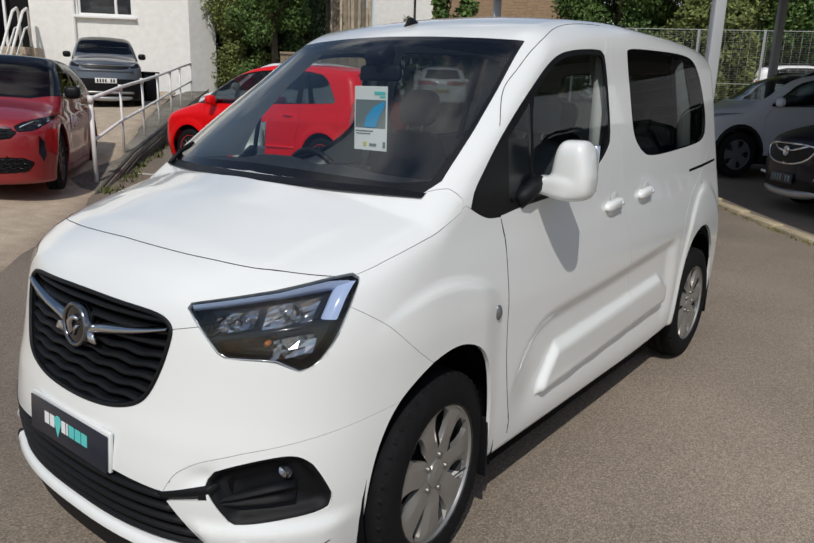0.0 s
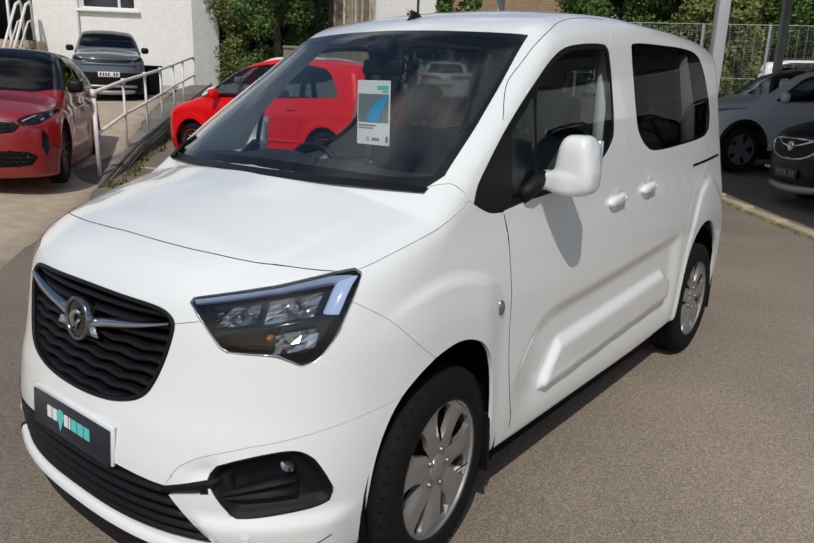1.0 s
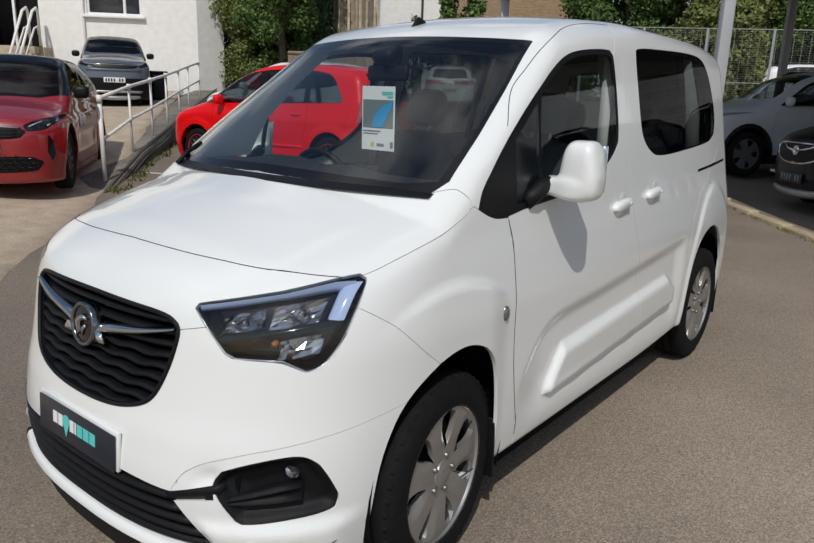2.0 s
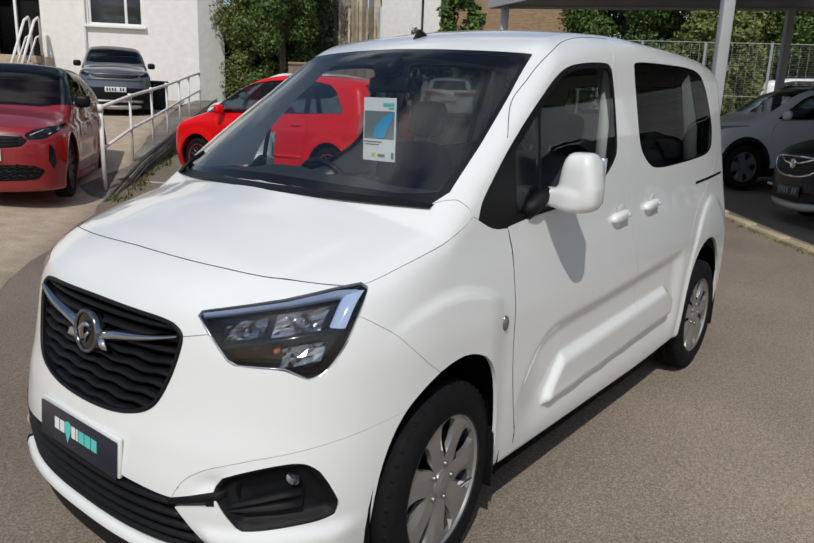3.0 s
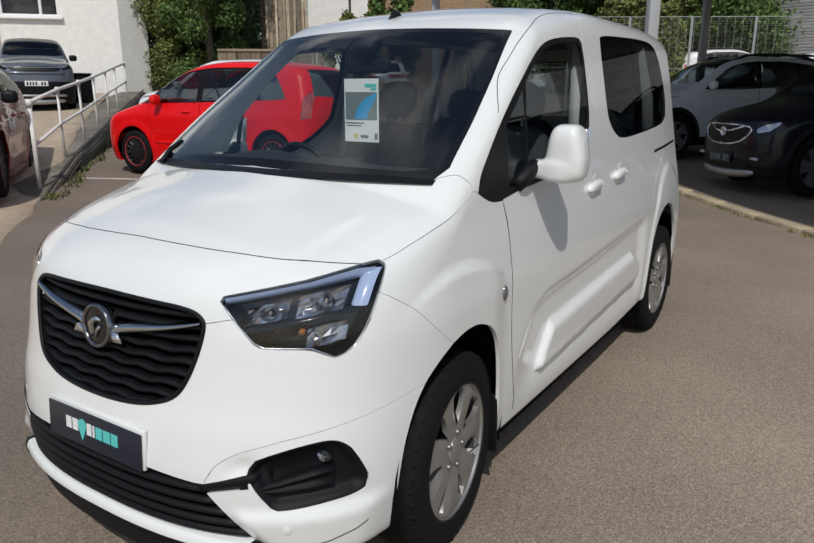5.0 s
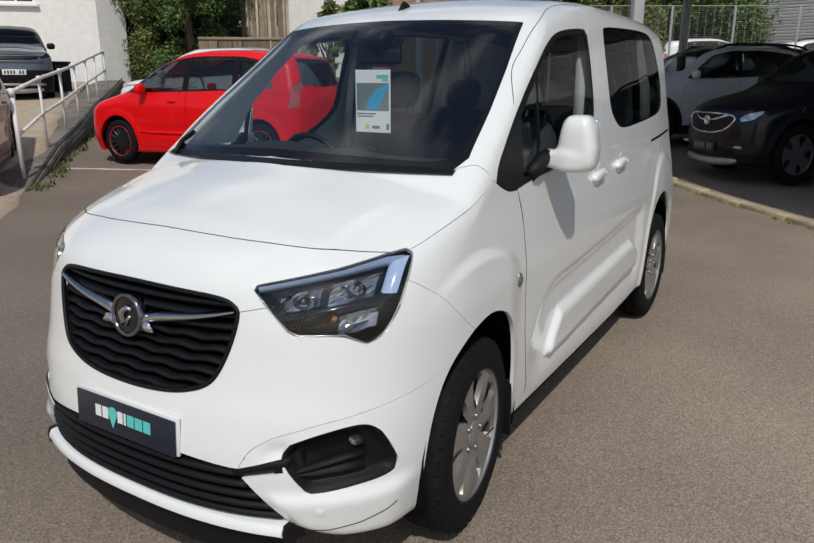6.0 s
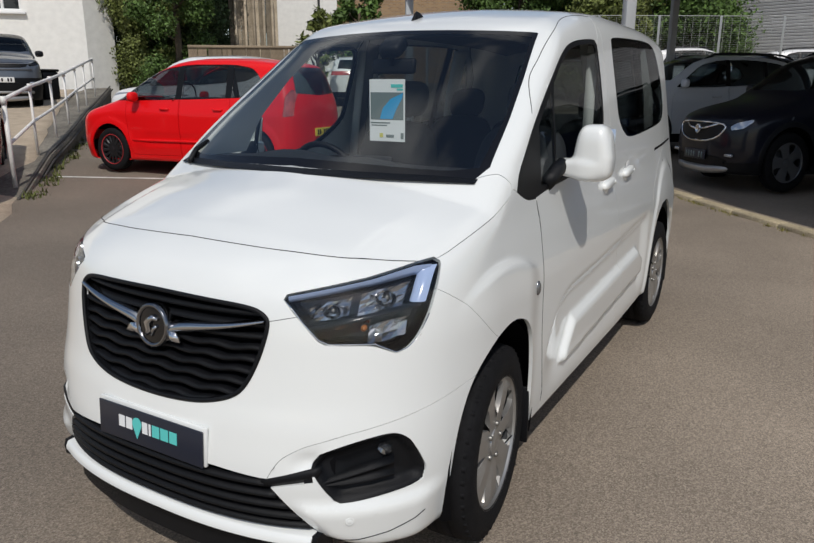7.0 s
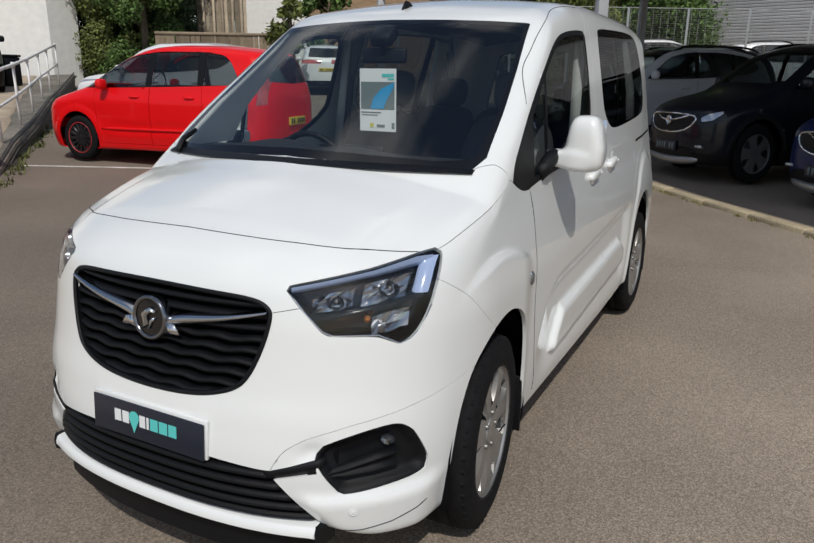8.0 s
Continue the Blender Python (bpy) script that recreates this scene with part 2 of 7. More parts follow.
def tidied(bm, tag, field, rounds=10):
    """Cleans the joints between tagged faces: stray slivers join their neighbours, short steps merge, and the lines are faired along the skin."""
    def islands():
        seen = set()
        for f in list(bm.faces):
            if f in seen:
                continue
            group, todo, area, share = [], [f], 0.0, collections.Counter()
            seen.add(f)
            while todo:
                g = todo.pop()
                group.append(g)
                area += g.calc_area()
                for e in g.edges:
                    for o in e.link_faces:
                        if o[tag] != f[tag]:
                            share[o[tag]] += e.calc_length()
                        elif o not in seen:
                            seen.add(o)
                            todo.append(o)
            if area < 2.2e-4 and share:
                number = share.most_common(1)[0][0]
                for g in group:
                    g[tag] = number

    islands()
    for _ in range(2):
        changed = {}
        for f in bm.faces:
            if f.calc_area() > 8e-6:
                continue
            share = collections.Counter()
            for e in f.edges:
                for o in e.link_faces:
                    if o is not f:
                        share[o[tag]] += e.calc_length()
            if share:
                best, size = share.most_common(1)[0]
                if best != f[tag] and size > share[f[tag]] * 1.3 + 1e-6:
                    changed[f] = best
        for f, b in changed.items():
            f[tag] = b
        if not changed:
            break

    def joints():
        mates = {}
        for e in bm.edges:
            if len(e.link_faces) == 2 and e.link_faces[0][tag] != e.link_faces[1][tag]:
                a, b = e.verts
                mates.setdefault(a, []).append(b)
                mates.setdefault(b, []).append(a)
        return mates
    bmesh.ops.remove_doubles(bm, verts=list(joints()), dist=.0032)
    bmesh.ops.dissolve_degenerate(bm, edges=list({e for v in joints() for e in v.link_edges}), dist=2e-4)
    islands()
    mates = joints()
    for _ in range(3):
        for v, m in mates.items():
            if len(m) == 2 and v.co.x > 1e-3:
                a, b = m[0].co - v.co, m[1].co - v.co
                if a.dot(b) > 0 and a.length < .011 and b.length < .011:
                    v.co = (m[0].co + m[1].co) / 2
    free = []
    for v, m in mates.items():
        if len(m) != 2 or v.co.x < 1e-3:
            continue
        ends = []
        for first in m:
            back, at, gone = v, first, (first.co - v.co).length
            while gone < .022 and len(mates.get(at, ())) == 2:
                nxt = mates[at][0] if mates[at][1] is back else mates[at][1]
                gone += (nxt.co - at.co).length
                back, at = at, nxt
            ends.append((at.co - v.co).normalized())
        if ends[0].dot(ends[1]) < -.90:
            free.append(v)
    for _ in range(rounds):
        where = {}
        for v in free:
            a, b = mates[v]
            la, lb = (a.co - v.co).length, (b.co - v.co).length
            where[v] = v.co * .4 + (a.co * lb + b.co * la) / max(la + lb, 1e-9) * .6
        for v, c in where.items():
            v.co = c
    if free:
        h = .003
        for _ in range(3):
            x, y, z = np.array([v.co for v in free]).T
            g = np.stack([field(x + h, y, z) - field(x - h, y, z), field(x, y + h, z) - field(x, y - h, z), field(x, y, z + h) - field(x, y, z - h)], -1) / (2 * h)
            step = (field(x, y, z) / np.maximum((g * g).sum(-1), .05))[:, None] * g
            step *= np.minimum(1, .003 / np.maximum(np.linalg.norm(step, axis=1, keepdims=True), 1e-9))
            for v, d in zip(free, step):
                v.co -= Vector(d)
    bm.normal_update()


def lifted(bm, tag, numbers, mirror=None, gap=.0017, lip=.014, field=None):
    """The tagged faces as a panel of their own. mirror: 'join' for a panel across the middle, 'flip' for the other side's twin.
    Its rim is drawn in by gap, folded inwards, and ends in a dark strip that closes the joint."""
    out, seen = bmesh.new(), {}
    for f in bm.faces:
        if f[tag] in numbers:
            vs = []
            for v in f.verts:
                if v not in seen:
                    seen[v] = out.verts.new(v.co)
                vs.append(seen[v])
            try:
                out.faces.new(vs)
            except ValueError:
                pass
    rim_verts = [v for v in out.verts if v.is_boundary and v.co.x > 1e-4]
    bmesh.ops.remove_doubles(out, verts=rim_verts, dist=.0004)
    bmesh.ops.dissolve_degenerate(out, edges=out.edges[:], dist=1e-5)
    if mirror == "join":
        copy = bmesh.ops.duplicate(out, geom=out.verts[:] + out.edges[:] + out.faces[:])["geom"]
        vs = [g for g in copy if isinstance(g, bmesh.types.BMVert)]
        fs = [g for g in copy if isinstance(g, bmesh.types.BMFace)]
        bmesh.ops.scale(out, vec=(-1, 1, 1), verts=vs)
        bmesh.ops.reverse_faces(out, faces=fs)
        bmesh.ops.remove_doubles(out, verts=[v for v in out.verts if abs(v.co.x) < 1e-4], dist=2e-4)
    elif mirror == "flip":
        bmesh.ops.scale(out, vec=(-1, 1, 1), verts=out.verts)
        bmesh.ops.reverse_faces(out, faces=out.faces)
    out.normal_update()
    rim = [e for e in out.edges if e.is_boundary]
    if not rim or not (gap or lip):
        return out
    ends = list({v for e in rim for v in e.verts})
    if field is not None:
        q = np.array([v.co for v in ends])
        h = .004
        x, y, z = q.T
        g = np.stack([field(x + h, y, z) - field(x - h, y, z), field(x, y + h, z) - field(x, y - h, z), field(x, y, z + h) - field(x, y, z - h)], -1)
        g /= np.maximum(np.linalg.norm(g, axis=1, keepdims=True), 1e-9)
        normal = {v: Vector(n) for v, n in zip(ends, g)}
    else:
        normal = {v: v.normal.copy() for v in ends}
    inward, mates = {v: Vector() for v in ends}, {v: [] for v in ends}
    for e in rim:
        f = e.link_faces[0]
        a, b = e.verts
        n = (normal[a] + normal[b]).normalized()
        along = b.co - a.co
        d = along.cross(n)
        mid = (a.co + b.co) / 2
        if d.dot(f.calc_center_median() - mid) < 0:
            d = -d
        for v in e.verts:
            inward[v] += d
        mates[a].append(b)
        mates[b].append(a)
    inward = {v: d.normalized() if d.length > 1e-9 else d for v, d in inward.items()}
    for _ in range(2):
        inward = {v: (d * 2 + sum((inward[m] for m in mates[v]), Vector())).normalized() for v, d in inward.items()}
    for v, d in inward.items():
        v.co += d * gap
    if lip:
        def fold(edges, shift):
            made = bmesh.ops.extrude_edge_only(out, edges=edges)["geom"]
            fresh = [g for g in made if isinstance(g, bmesh.types.BMVert)]
            pairs = {}
            new_set = set(fresh)
            for v in fresh:
                for e in v.link_edges:
                    o = e.other_vert(v)
                    if o in shift:
                        pairs[v] = o
                        break
            for v, o in pairs.items():
                v.co += shift[o]
            faces = [g for g in made if isinstance(g, bmesh.types.BMFace)] or [f for e in edges for f in e.link_faces if any(v in new_set for v in f.verts)]
            return pairs, [e for e in out.edges if e.is_boundary and all(v in new_set for v in e.verts)], faces
        for e in rim:
            e.smooth = False
        pairs, rim2, _ = fold(rim, {v: -normal[v] * lip for v in ends})
        if gap:
            for e in rim2:
                e.smooth = False
            _, _, strips = fold(rim2, {v: -inward[o] * (gap + .005) for v, o in pairs.items()})
            for f in strips:
                f.material_index = 1
    return out


def wheel(parent, at, radius, rim, width, side=1, spokes=7, nuts=5, label="", metal=None, detail=48, steer=0.0):
    """A tyre on an alloy rim. side: +1 when its face looks along +x. The rim is a part of its own with hub, spokes and nuts joined."""
    w = width / 2
    tyre = lathe([(-w * .9, rim * .98), (-w, rim * 1.06), (-w * 1.02, radius * .86), (-w * .86, radius * .965), (-w * .7, radius * .99), (-w * .3, radius), (-w * .27, radius * .982), (-w * .23, radius * .982), (-w * .2, radius), (w * .2, radius),
                  (w * .23, radius * .982), (w * .27, radius * .982), (w * .3, radius), (w * .7, radius * .99), (w * .86, radius * .965), (w * 1.02, radius * .86), (w * 1.04, radius * .8), (w * 1.0, rim * 1.06), (w * .93, rim * .98)], detail)
    m = Matrix.Translation(at) @ Matrix.Rotation(radians(steer), 4, "Z") @ (Matrix.Identity(4) if side > 0 else Matrix.Rotation(math.pi, 4, "Z"))
    for k in range(detail):
        a = 2 * math.pi * (k + .5) / detail
        if detail > 40:
            for e in (-1, 1):
                box((w * .26, .017, .010), bevel=0, rot=Matrix.Rotation(a, 4, "X") @ Matrix.Translation((e * w * .74, 0, radius * .966)) @ Matrix.Rotation(e * .16, 4, "Y"), bm=tyre)
    root = part("wheel", tyre, RUBBER, parent, m=m)
    # barrel coloured near-black: the shade behind the spokes is in the colour
    part("rim_barrel", lathe([(-w * .8, rim * .9), (w * .5, rim * .9), (w * .7, rim * .93)], detail), TRIM, root)
    bm = lathe([(w * .7, rim * .93), (w * .80, rim * .975), (w * .93, rim * 1.01), (w * .95, rim * 1.0), (w * .88, rim * .975), (w * .7, rim * .945)], detail)
    face = w * .86
    for k in range(spokes):
        # each spoke is a dished paddle, wide at the rim, its trailing flank folded back
        turn = Matrix.Rotation(2 * math.pi * k / spokes + .3, 4, "X")
        full = math.pi / spokes
        rows = []
        for r, half, x, fold in ((rim * .16, 1.0, .90, 0), (rim * .34, 1.0, .915, 0), (rim * .44, .95, .955, .35), (rim * .54, .76, .985, .7), (rim * .68, .63, 1.0, .8), (rim * .82, .62, 1.0, .7), (rim * .90, .68, .985, .4), (rim * .945, 1.0, .965, 0), (rim * .985, 1.0, .96, 0)):
            wall = .018 if half < .9 else .0
            row = []
            for s, drop in ((-1.0, wall + .001), (-.97, .0), (-.4, 0.0), (.34, 0.0), (.42, .002 * fold), (.94, .016 * fold), (1.0, .016 * fold + wall)):
                ang = full * half * s
                row.append(bm.verts.new(turn @ Vector((face * x - drop * rim / .238, r * math.sin(ang), r * math.cos(ang)))))
            rows.append(row)
        for p, q in zip(rows, rows[1:]):
            for i in range(len(p) - 1):
                bm.faces.new((p[i], p[i + 1], q[i + 1], q[i]))
    lathe([(face * .8, rim * .22), (face * .97, rim * .2), (face * 1.0, rim * .12), (face * 1.02, rim * .1), (face * 1.02, .0005)], 24, bm)
    bmesh.ops.recalc_face_normals(bm, faces=bm.faces)
    for e in bm.edges:
        if e.calc_face_angle(0) > .35:
            e.smooth = False
    part("rim", bm, metal or ALLOY, root, label)
    if nuts:
        for k in range(nuts):
            a = 2 * math.pi * k / nuts
            part("wheel_nut", lathe([(face * .9, .0105), (face * 1.0, .010), (face * 1.03, .007), (face * 1.03, .0004)], 8), STEEL, root, m=Matrix.Translation((0, rim * .27 * math.cos(a), rim * .27 * math.sin(a))))
    part("brake_disc", lathe([(-w * .1, rim * .75), (w * .1, rim * .75), (w * .1, .01)], 24), TRIM, root)
    return root
def curve(xs, ys):
    """A smooth interpolation through given stations (monotone where the stations are)."""
    xs, ys = np.array(xs, float), np.array(ys, float)
    h, d = np.diff(xs), np.diff(ys) / np.diff(xs)
    m = np.r_[d[0], np.where(d[1:] * d[:-1] > 0, 2 * d[1:] * d[:-1] / (d[1:] + d[:-1] + 1e-12), 0), d[-1]]

    def value(t):
        t = np.clip(t, xs[0], xs[-1])
        i = np.clip(np.searchsorted(xs, t) - 1, 0, len(h) - 1)
        s = (t - xs[i]) / h[i]
        return ((1 + 2 * s) * (1 - s) ** 2 * ys[i] + s * (1 - s) ** 2 * h[i] * m[i]
                + s * s * (3 - 2 * s) * ys[i + 1] + s * s * (s - 1) * h[i] * m[i + 1])
    return value


def smax(a, b, k):
    h = np.maximum(k - np.abs(a - b), 0) / k
    return np.maximum(a, b) + h * h * k * 0.25


def ramp(t, a, b):
    s = np.clip((t - a) / (b - a), 0, 1)
    return s * s * (3 - 2 * s)


NOSE = curve([0, .2, .3, .45, .6, .7, .8, .9, .97, 1.04, 1.108, 1.3], [-.77, -.80, -.818, -.835, -.815, -.79, -.77, -.752, -.735, -.69, -.61, -.3])
FLANK = curve([0, .2, .26, .4, .6, .83, 1.0, 1.13, 1.3, 1.5, 1.78, 1.9, 2.1], [.79, .80, .818, .832, .838, .838, .822, .805, .79, .768, .724, .70, .65])
ROOF = curve([.2, .6, .9, 1.2, 1.7, 2.5, 3.2, 3.6], [1.60, 1.805, 1.893, 1.936, 1.958, 1.95, 1.915, 1.87])
TAIL = curve([0, .3, .6, 1.1, 1.4, 1.95], [3.32, 3.37, 3.40, 3.37, 3.33, 3.2])
SCALLOP = curve([.42, .514, .6, .7, .8, 1.2, 2.17, 2.4], [.42, .586, .67, .722, .742, .762, .824, .84])
SILL = curve([-.9, -.72, -.6, -.3, .2, .35, 1.06, 1.68, 2.3, 3.5], [.288, .278, .235, .205, .232, .23, .226, .226, .25, .34])


def body_field(x, y, z):
    """Negative inside the van's painted shell, zero on its skin."""
    ax = np.abs(x)
    w = FLANK(z) - 0.03 * ramp(y, 2.2, 3.5) * ramp(z, .9, 1.5) - .02 * ramp(y, 2.7, 3.4)
    # flares round the wheels
    rf, rr = np.hypot(y, z - .325), np.hypot((y - 2.86) / .46, (z - .325) / .76)
    w = w + 0.016 * ramp(-rf, -.682, -.65) * (1 - ramp(y, .20, .37)) * ramp(y, -.36, -.06) + 0.011 * ramp(-rr, -1.04, -.95)
    # scalloped doors with a raised rubbing panel
    inside = ramp(y, .43, .68) * ramp(-y, -2.36, -2.2)
    line = SCALLOP(y)
    w = w - 0.022 * inside * ramp(line - z, -.01, .07) * ramp(z, .28, .46)
    low, high = .385 + .05 * (y - .7), np.minimum(np.minimum(.59 + .053 * (y - .978), .42 + 1.2 * (y - .70)), .648 - .5 * (y - 2.08))
    pad = ramp(z - low, -.008, .014) * ramp(high - z, -.008, .045) * ramp(y, .69, .74) * ramp(-y, -2.23, -2.19)
    w = w + 0.032 * pad
    u = ax / w
    scoop = .014 * np.exp(-((ax - .545 - .5 * (z - .535)) / .032) ** 2 - ((z - .535) / .026) ** 2)
    v = np.maximum((NOSE(z) + scoop + .64 - y) / .64, 0)
    plan = .74 * ((u ** 2.6 + v ** 2.6) ** (1 / 2.6) - 1)
    # a shelf under the fog lamps turns up to the light
    plan = plan - .02 * ramp(.418 - z, 0, .05) * ramp(ax - .7 * np.maximum(.45 - z, 0), .45, .52) * (1 - ramp(y, -.52, -.36))
    plan = smax(plan, y - TAIL(z), .22)
    s = np.clip(y + .6, -.4, 1.1)
    hood = z - (1.108 + .37 * s - .08 * s * s - .2 * x * x + .007 * ramp(-(ax - .10 * (y + .6)), -.57, -.53) * ramp(-y, .14, .34) * ramp(y, -.58, -.5))
    low_body = smax(plan, .9 * hood, .05)
    low_body = np.maximum(low_body, z - 1.33)
    screen = .6 * (-.10 + 1.32 * (z - 1.27) + .33 * x * x - y)
    top = z - (ROOF(y) - .085 * x * x)
    cabin = smax(smax(plan, top, .13), screen, .05)
    cabin = np.maximum(cabin, 1.0 - z)
    bottom = SILL(y) - z
    return smax(np.minimum(low_body, cabin), bottom, .03)

# ---- the van ----
ARCH_F = [(-.368, .05), (-.368, .30), (-.341, .52), (-.263, .664), (-.137, .75), (0, .786), (.10, .782), (.20, .742), (.27, .66), (.30, .52), (.318, .40), (.335, .05)]
ARCH_R = [(2.425, .05), (2.425, .33), (2.435, .55), (2.50, .69), (2.60, .79), (2.72, .838), (2.85, .838), (2.96, .79), (3.06, .69), (3.12, .55), (3.135, .33), (3.135, .05)]
SIDE, FRONT = (1, 0, 0), (0, -1, 0)


def yz(points):
    return [(y, z) for y, z in points]


def skin_front(x, z):
    """Where the van's front skin lies at a lateral place and height."""
    x, z = np.broadcast_arrays(np.array(x, float), np.array(z, float))
    a, b = np.full(x.shape, -1.2), np.full(x.shape, 0.1)
    for _ in range(40):
        m = (a + b) / 2
        inn = body_field(x, m, z) < 0
        a, b = np.where(inn, a, m), np.where(inn, m, b)
    return b


def skin_side(y, z):
    """The half width of the van's skin at a place along it and a height."""
    y, z = np.broadcast_arrays(np.array(y, float), np.array(z, float))
    a, b = np.full(y.shape, 1.1), np.full(y.shape, 0.2)
    for _ in range(40):
        m = (a + b) / 2
        inn = body_field(m, y, z) < 0
        a, b = np.where(inn, a, m), np.where(inn, m, b)
    return b


def bar_on_front(z_of_x, x0, x1, out, tall, deep, n=40, bm=None):
    """A rounded bar that follows the front skin."""
    bm = bm or bmesh.new()
    rings = []
    for x in np.linspace(x0, x1, n):
        z = z_of_x(x)
        y = float(skin_front(x, z)) - out
        rings.append([bm.verts.new((x, y + dy * deep, z + dz * tall)) for dy, dz in ((1, .5), (.25, .5), (0, .25), (0, -.1), (.3, -.5), (1, -.5))])
    for p, q in zip(rings, rings[1:]):
        for k in range(5):
            bm.faces.new((p[k], p[k + 1], q[k + 1], q[k]))
    bm.faces.new(rings[0])
    bm.faces.new(rings[-1][::-1])
    bmesh.ops.recalc_face_normals(bm, faces=bm.faces)
    return bm


BONNET_EDGE = curve([0, .102, .209, .302, .40, .466, .54, .607, .66, .707], [1.107, 1.1052, 1.1023, 1.0985, 1.0945, 1.0905, 1.086, 1.081, 1.0765, 1.0725])


def build_van():
    van = base("van", "white passenger van with black grille, clean and parked on asphalt", "van")
    p, q = nets(body_field, (0, -.95, .1), (.98, 3.6, 2.05), .0145, half=True)
    bm = to_bm(p, q)
    tag = bm.faces.layers.int.new("panel")
    f3 = lambda pts, way: flat(pts, way)
    s_poly = lambda pts: flat([(0, y, z) for y, z in pts], SIDE)
    f_poly = lambda pts: flat([(x, 0, z) for x, z in pts], FRONT)
    carve(bm, tag, 1, rounded(s_poly(ARCH_F), 2), SIDE, test=lambda c: c.x > .3)
    carve(bm, tag, 1, rounded(s_poly(ARCH_R), 2), SIDE, test=lambda c: c.x > .3)
    # windscreen
    screen = f_poly([(-.2, 1.285), (0, 1.284), (.228, 1.279), (.428, 1.27), (.607, 1.262), (.69, 1.266), (.716, 1.30), (.703, 1.45), (.68, 1.60), (.644, 1.783), (.50, 1.792), (.26, 1.80), (0, 1.804), (-.2, 1.804)])
    carve(bm, tag, 2, screen, FRONT, facing=.02, test=lambda c: -.2 < c.y < .9 and c.z > 1.2)
    clear = f_poly([(-.2, 1.310), (0, 1.309), (.228, 1.304), (.428, 1.295), (.60, 1.287), (.685, 1.30), (.687, 1.45), (.664, 1.60), (.630, 1.765), (.50, 1.776), (.26, 1.784), (0, 1.788), (-.2, 1.788)])
    carve(bm, tag, 3, clear, FRONT, only=(2,), facing=.02)
    # side glass
    dlo = rounded(s_poly([(.153, 1.222), (.245, 1.176), (.295, 1.163), (.36, 1.17), (.50, 1.187), (.8, 1.205), (1.0, 1.22), (1.13, 1.266), (1.268, 1.337), (1.33, 1.403), (1.318, 1.56), (1.303, 1.755), (1.253, 1.786), (1.02, 1.770), (.852, 1.744), (.73, 1.689), (.513, 1.545), (.324, 1.398)]), 1, .2)
    carve(bm, tag, 4, dlo, SIDE, test=lambda c: c.x > .5)
    pane = rounded(s_poly([(.605, 1.205), (.8, 1.222), (1.0, 1.24), (1.13, 1.285), (1.25, 1.35), (1.305, 1.41), (1.292, 1.56), (1.28, 1.74), (1.24, 1.765), (1.02, 1.75), (.86, 1.724), (.74, 1.668), (.605, 1.572)]), 1, .15)
    carve(bm, tag, 5, pane, SIDE, only=(4,))
    quarter = s_poly([(.42, 1.205), (.585, 1.205), (.585, 1.556), (.42, 1.43)])
    carve(bm, tag, 6, quarter, SIDE, only=(4,))
    rear = rounded(s_poly([(1.552, 1.79), (1.60, 1.815), (2.30, 1.835), (2.60, 1.825), (2.74, 1.72), (2.87, 1.50), (2.85, 1.385), (2.70, 1.342), (1.82, 1.298), (1.68, 1.355), (1.595, 1.431)]), 2, .2)
    carve(bm, tag, 7, rear, SIDE, test=lambda c: c.x > .5)
    carve(bm, tag, 19, rounded(flat([(-.2, 3, 1.15), (.52, 3, 1.15), (.56, 3, 1.25), (.50, 3, 1.72), (.42, 3, 1.76), (-.2, 3, 1.76)], (0, 1, 0)), 1, .2), (0, 1, 0), test=lambda c: c.y > 2.6)
    # front openings
    grille = rounded(f_poly([(-.2, .966), (0, .966), (.234, .962), (.35, .958), (.40, .938), (.408, .912), (.392, .83), (.357, .739), (.318, .70), (.243, .676), (.164, .662), (.054, .654), (-.2, .654)]), 1, .2)
    carve(bm, tag, 8, grille, FRONT, test=lambda c: c.y < -.5)
    way = (.5, -.82, .15)
    lamp = rounded(f3([(.431, -.672, .997), (.53, -.612, 1.02), (.638, -.51, 1.045), (.715, -.379, 1.073), (.736, -.337, 1.079), (.757, -.322, 1.067), (.774, -.363, 1.022), (.776, -.421, .934), (.766, -.464, .873), (.747, -.503, .842), (.725, -.533, .834), (.68, -.576, .864), (.574, -.652, .866), (.547, -.664, .879), (.501, -.674, .928)], way), 1, .15)
    carve(bm, tag, 9, lamp, way)
    way = (.4, -.9, 0)
    fog = rounded(f3([(.558, -.73, .522), (.586, -.709, .564), (.679, -.635, .597), (.74, -.565, .608), (.763, -.532, .591), (.795, -.511, .521), (.806, -.49, .462), (.798, -.502, .422), (.724, -.599, .415), (.636, -.684, .404), (.613, -.702, .417), (.577, -.726, .479)], way), 1, .2)
    carve(bm, tag, 10, fog, way)
    low = f_poly([(-.2, .50), (.26, .488), (.435, .474), (.50, .494), (.562, .515), (.568, .474), (.50, .462), (.452, .45), (.525, .356), (.574, .297), (.48, .303), (.39, .301), (.20, .298), (0, .297), (-.2, .297)])
    carve(bm, tag, 11, low, FRONT, test=lambda c: c.y < -.4)
    # bonnet
    way = (.35, -.25, .9)
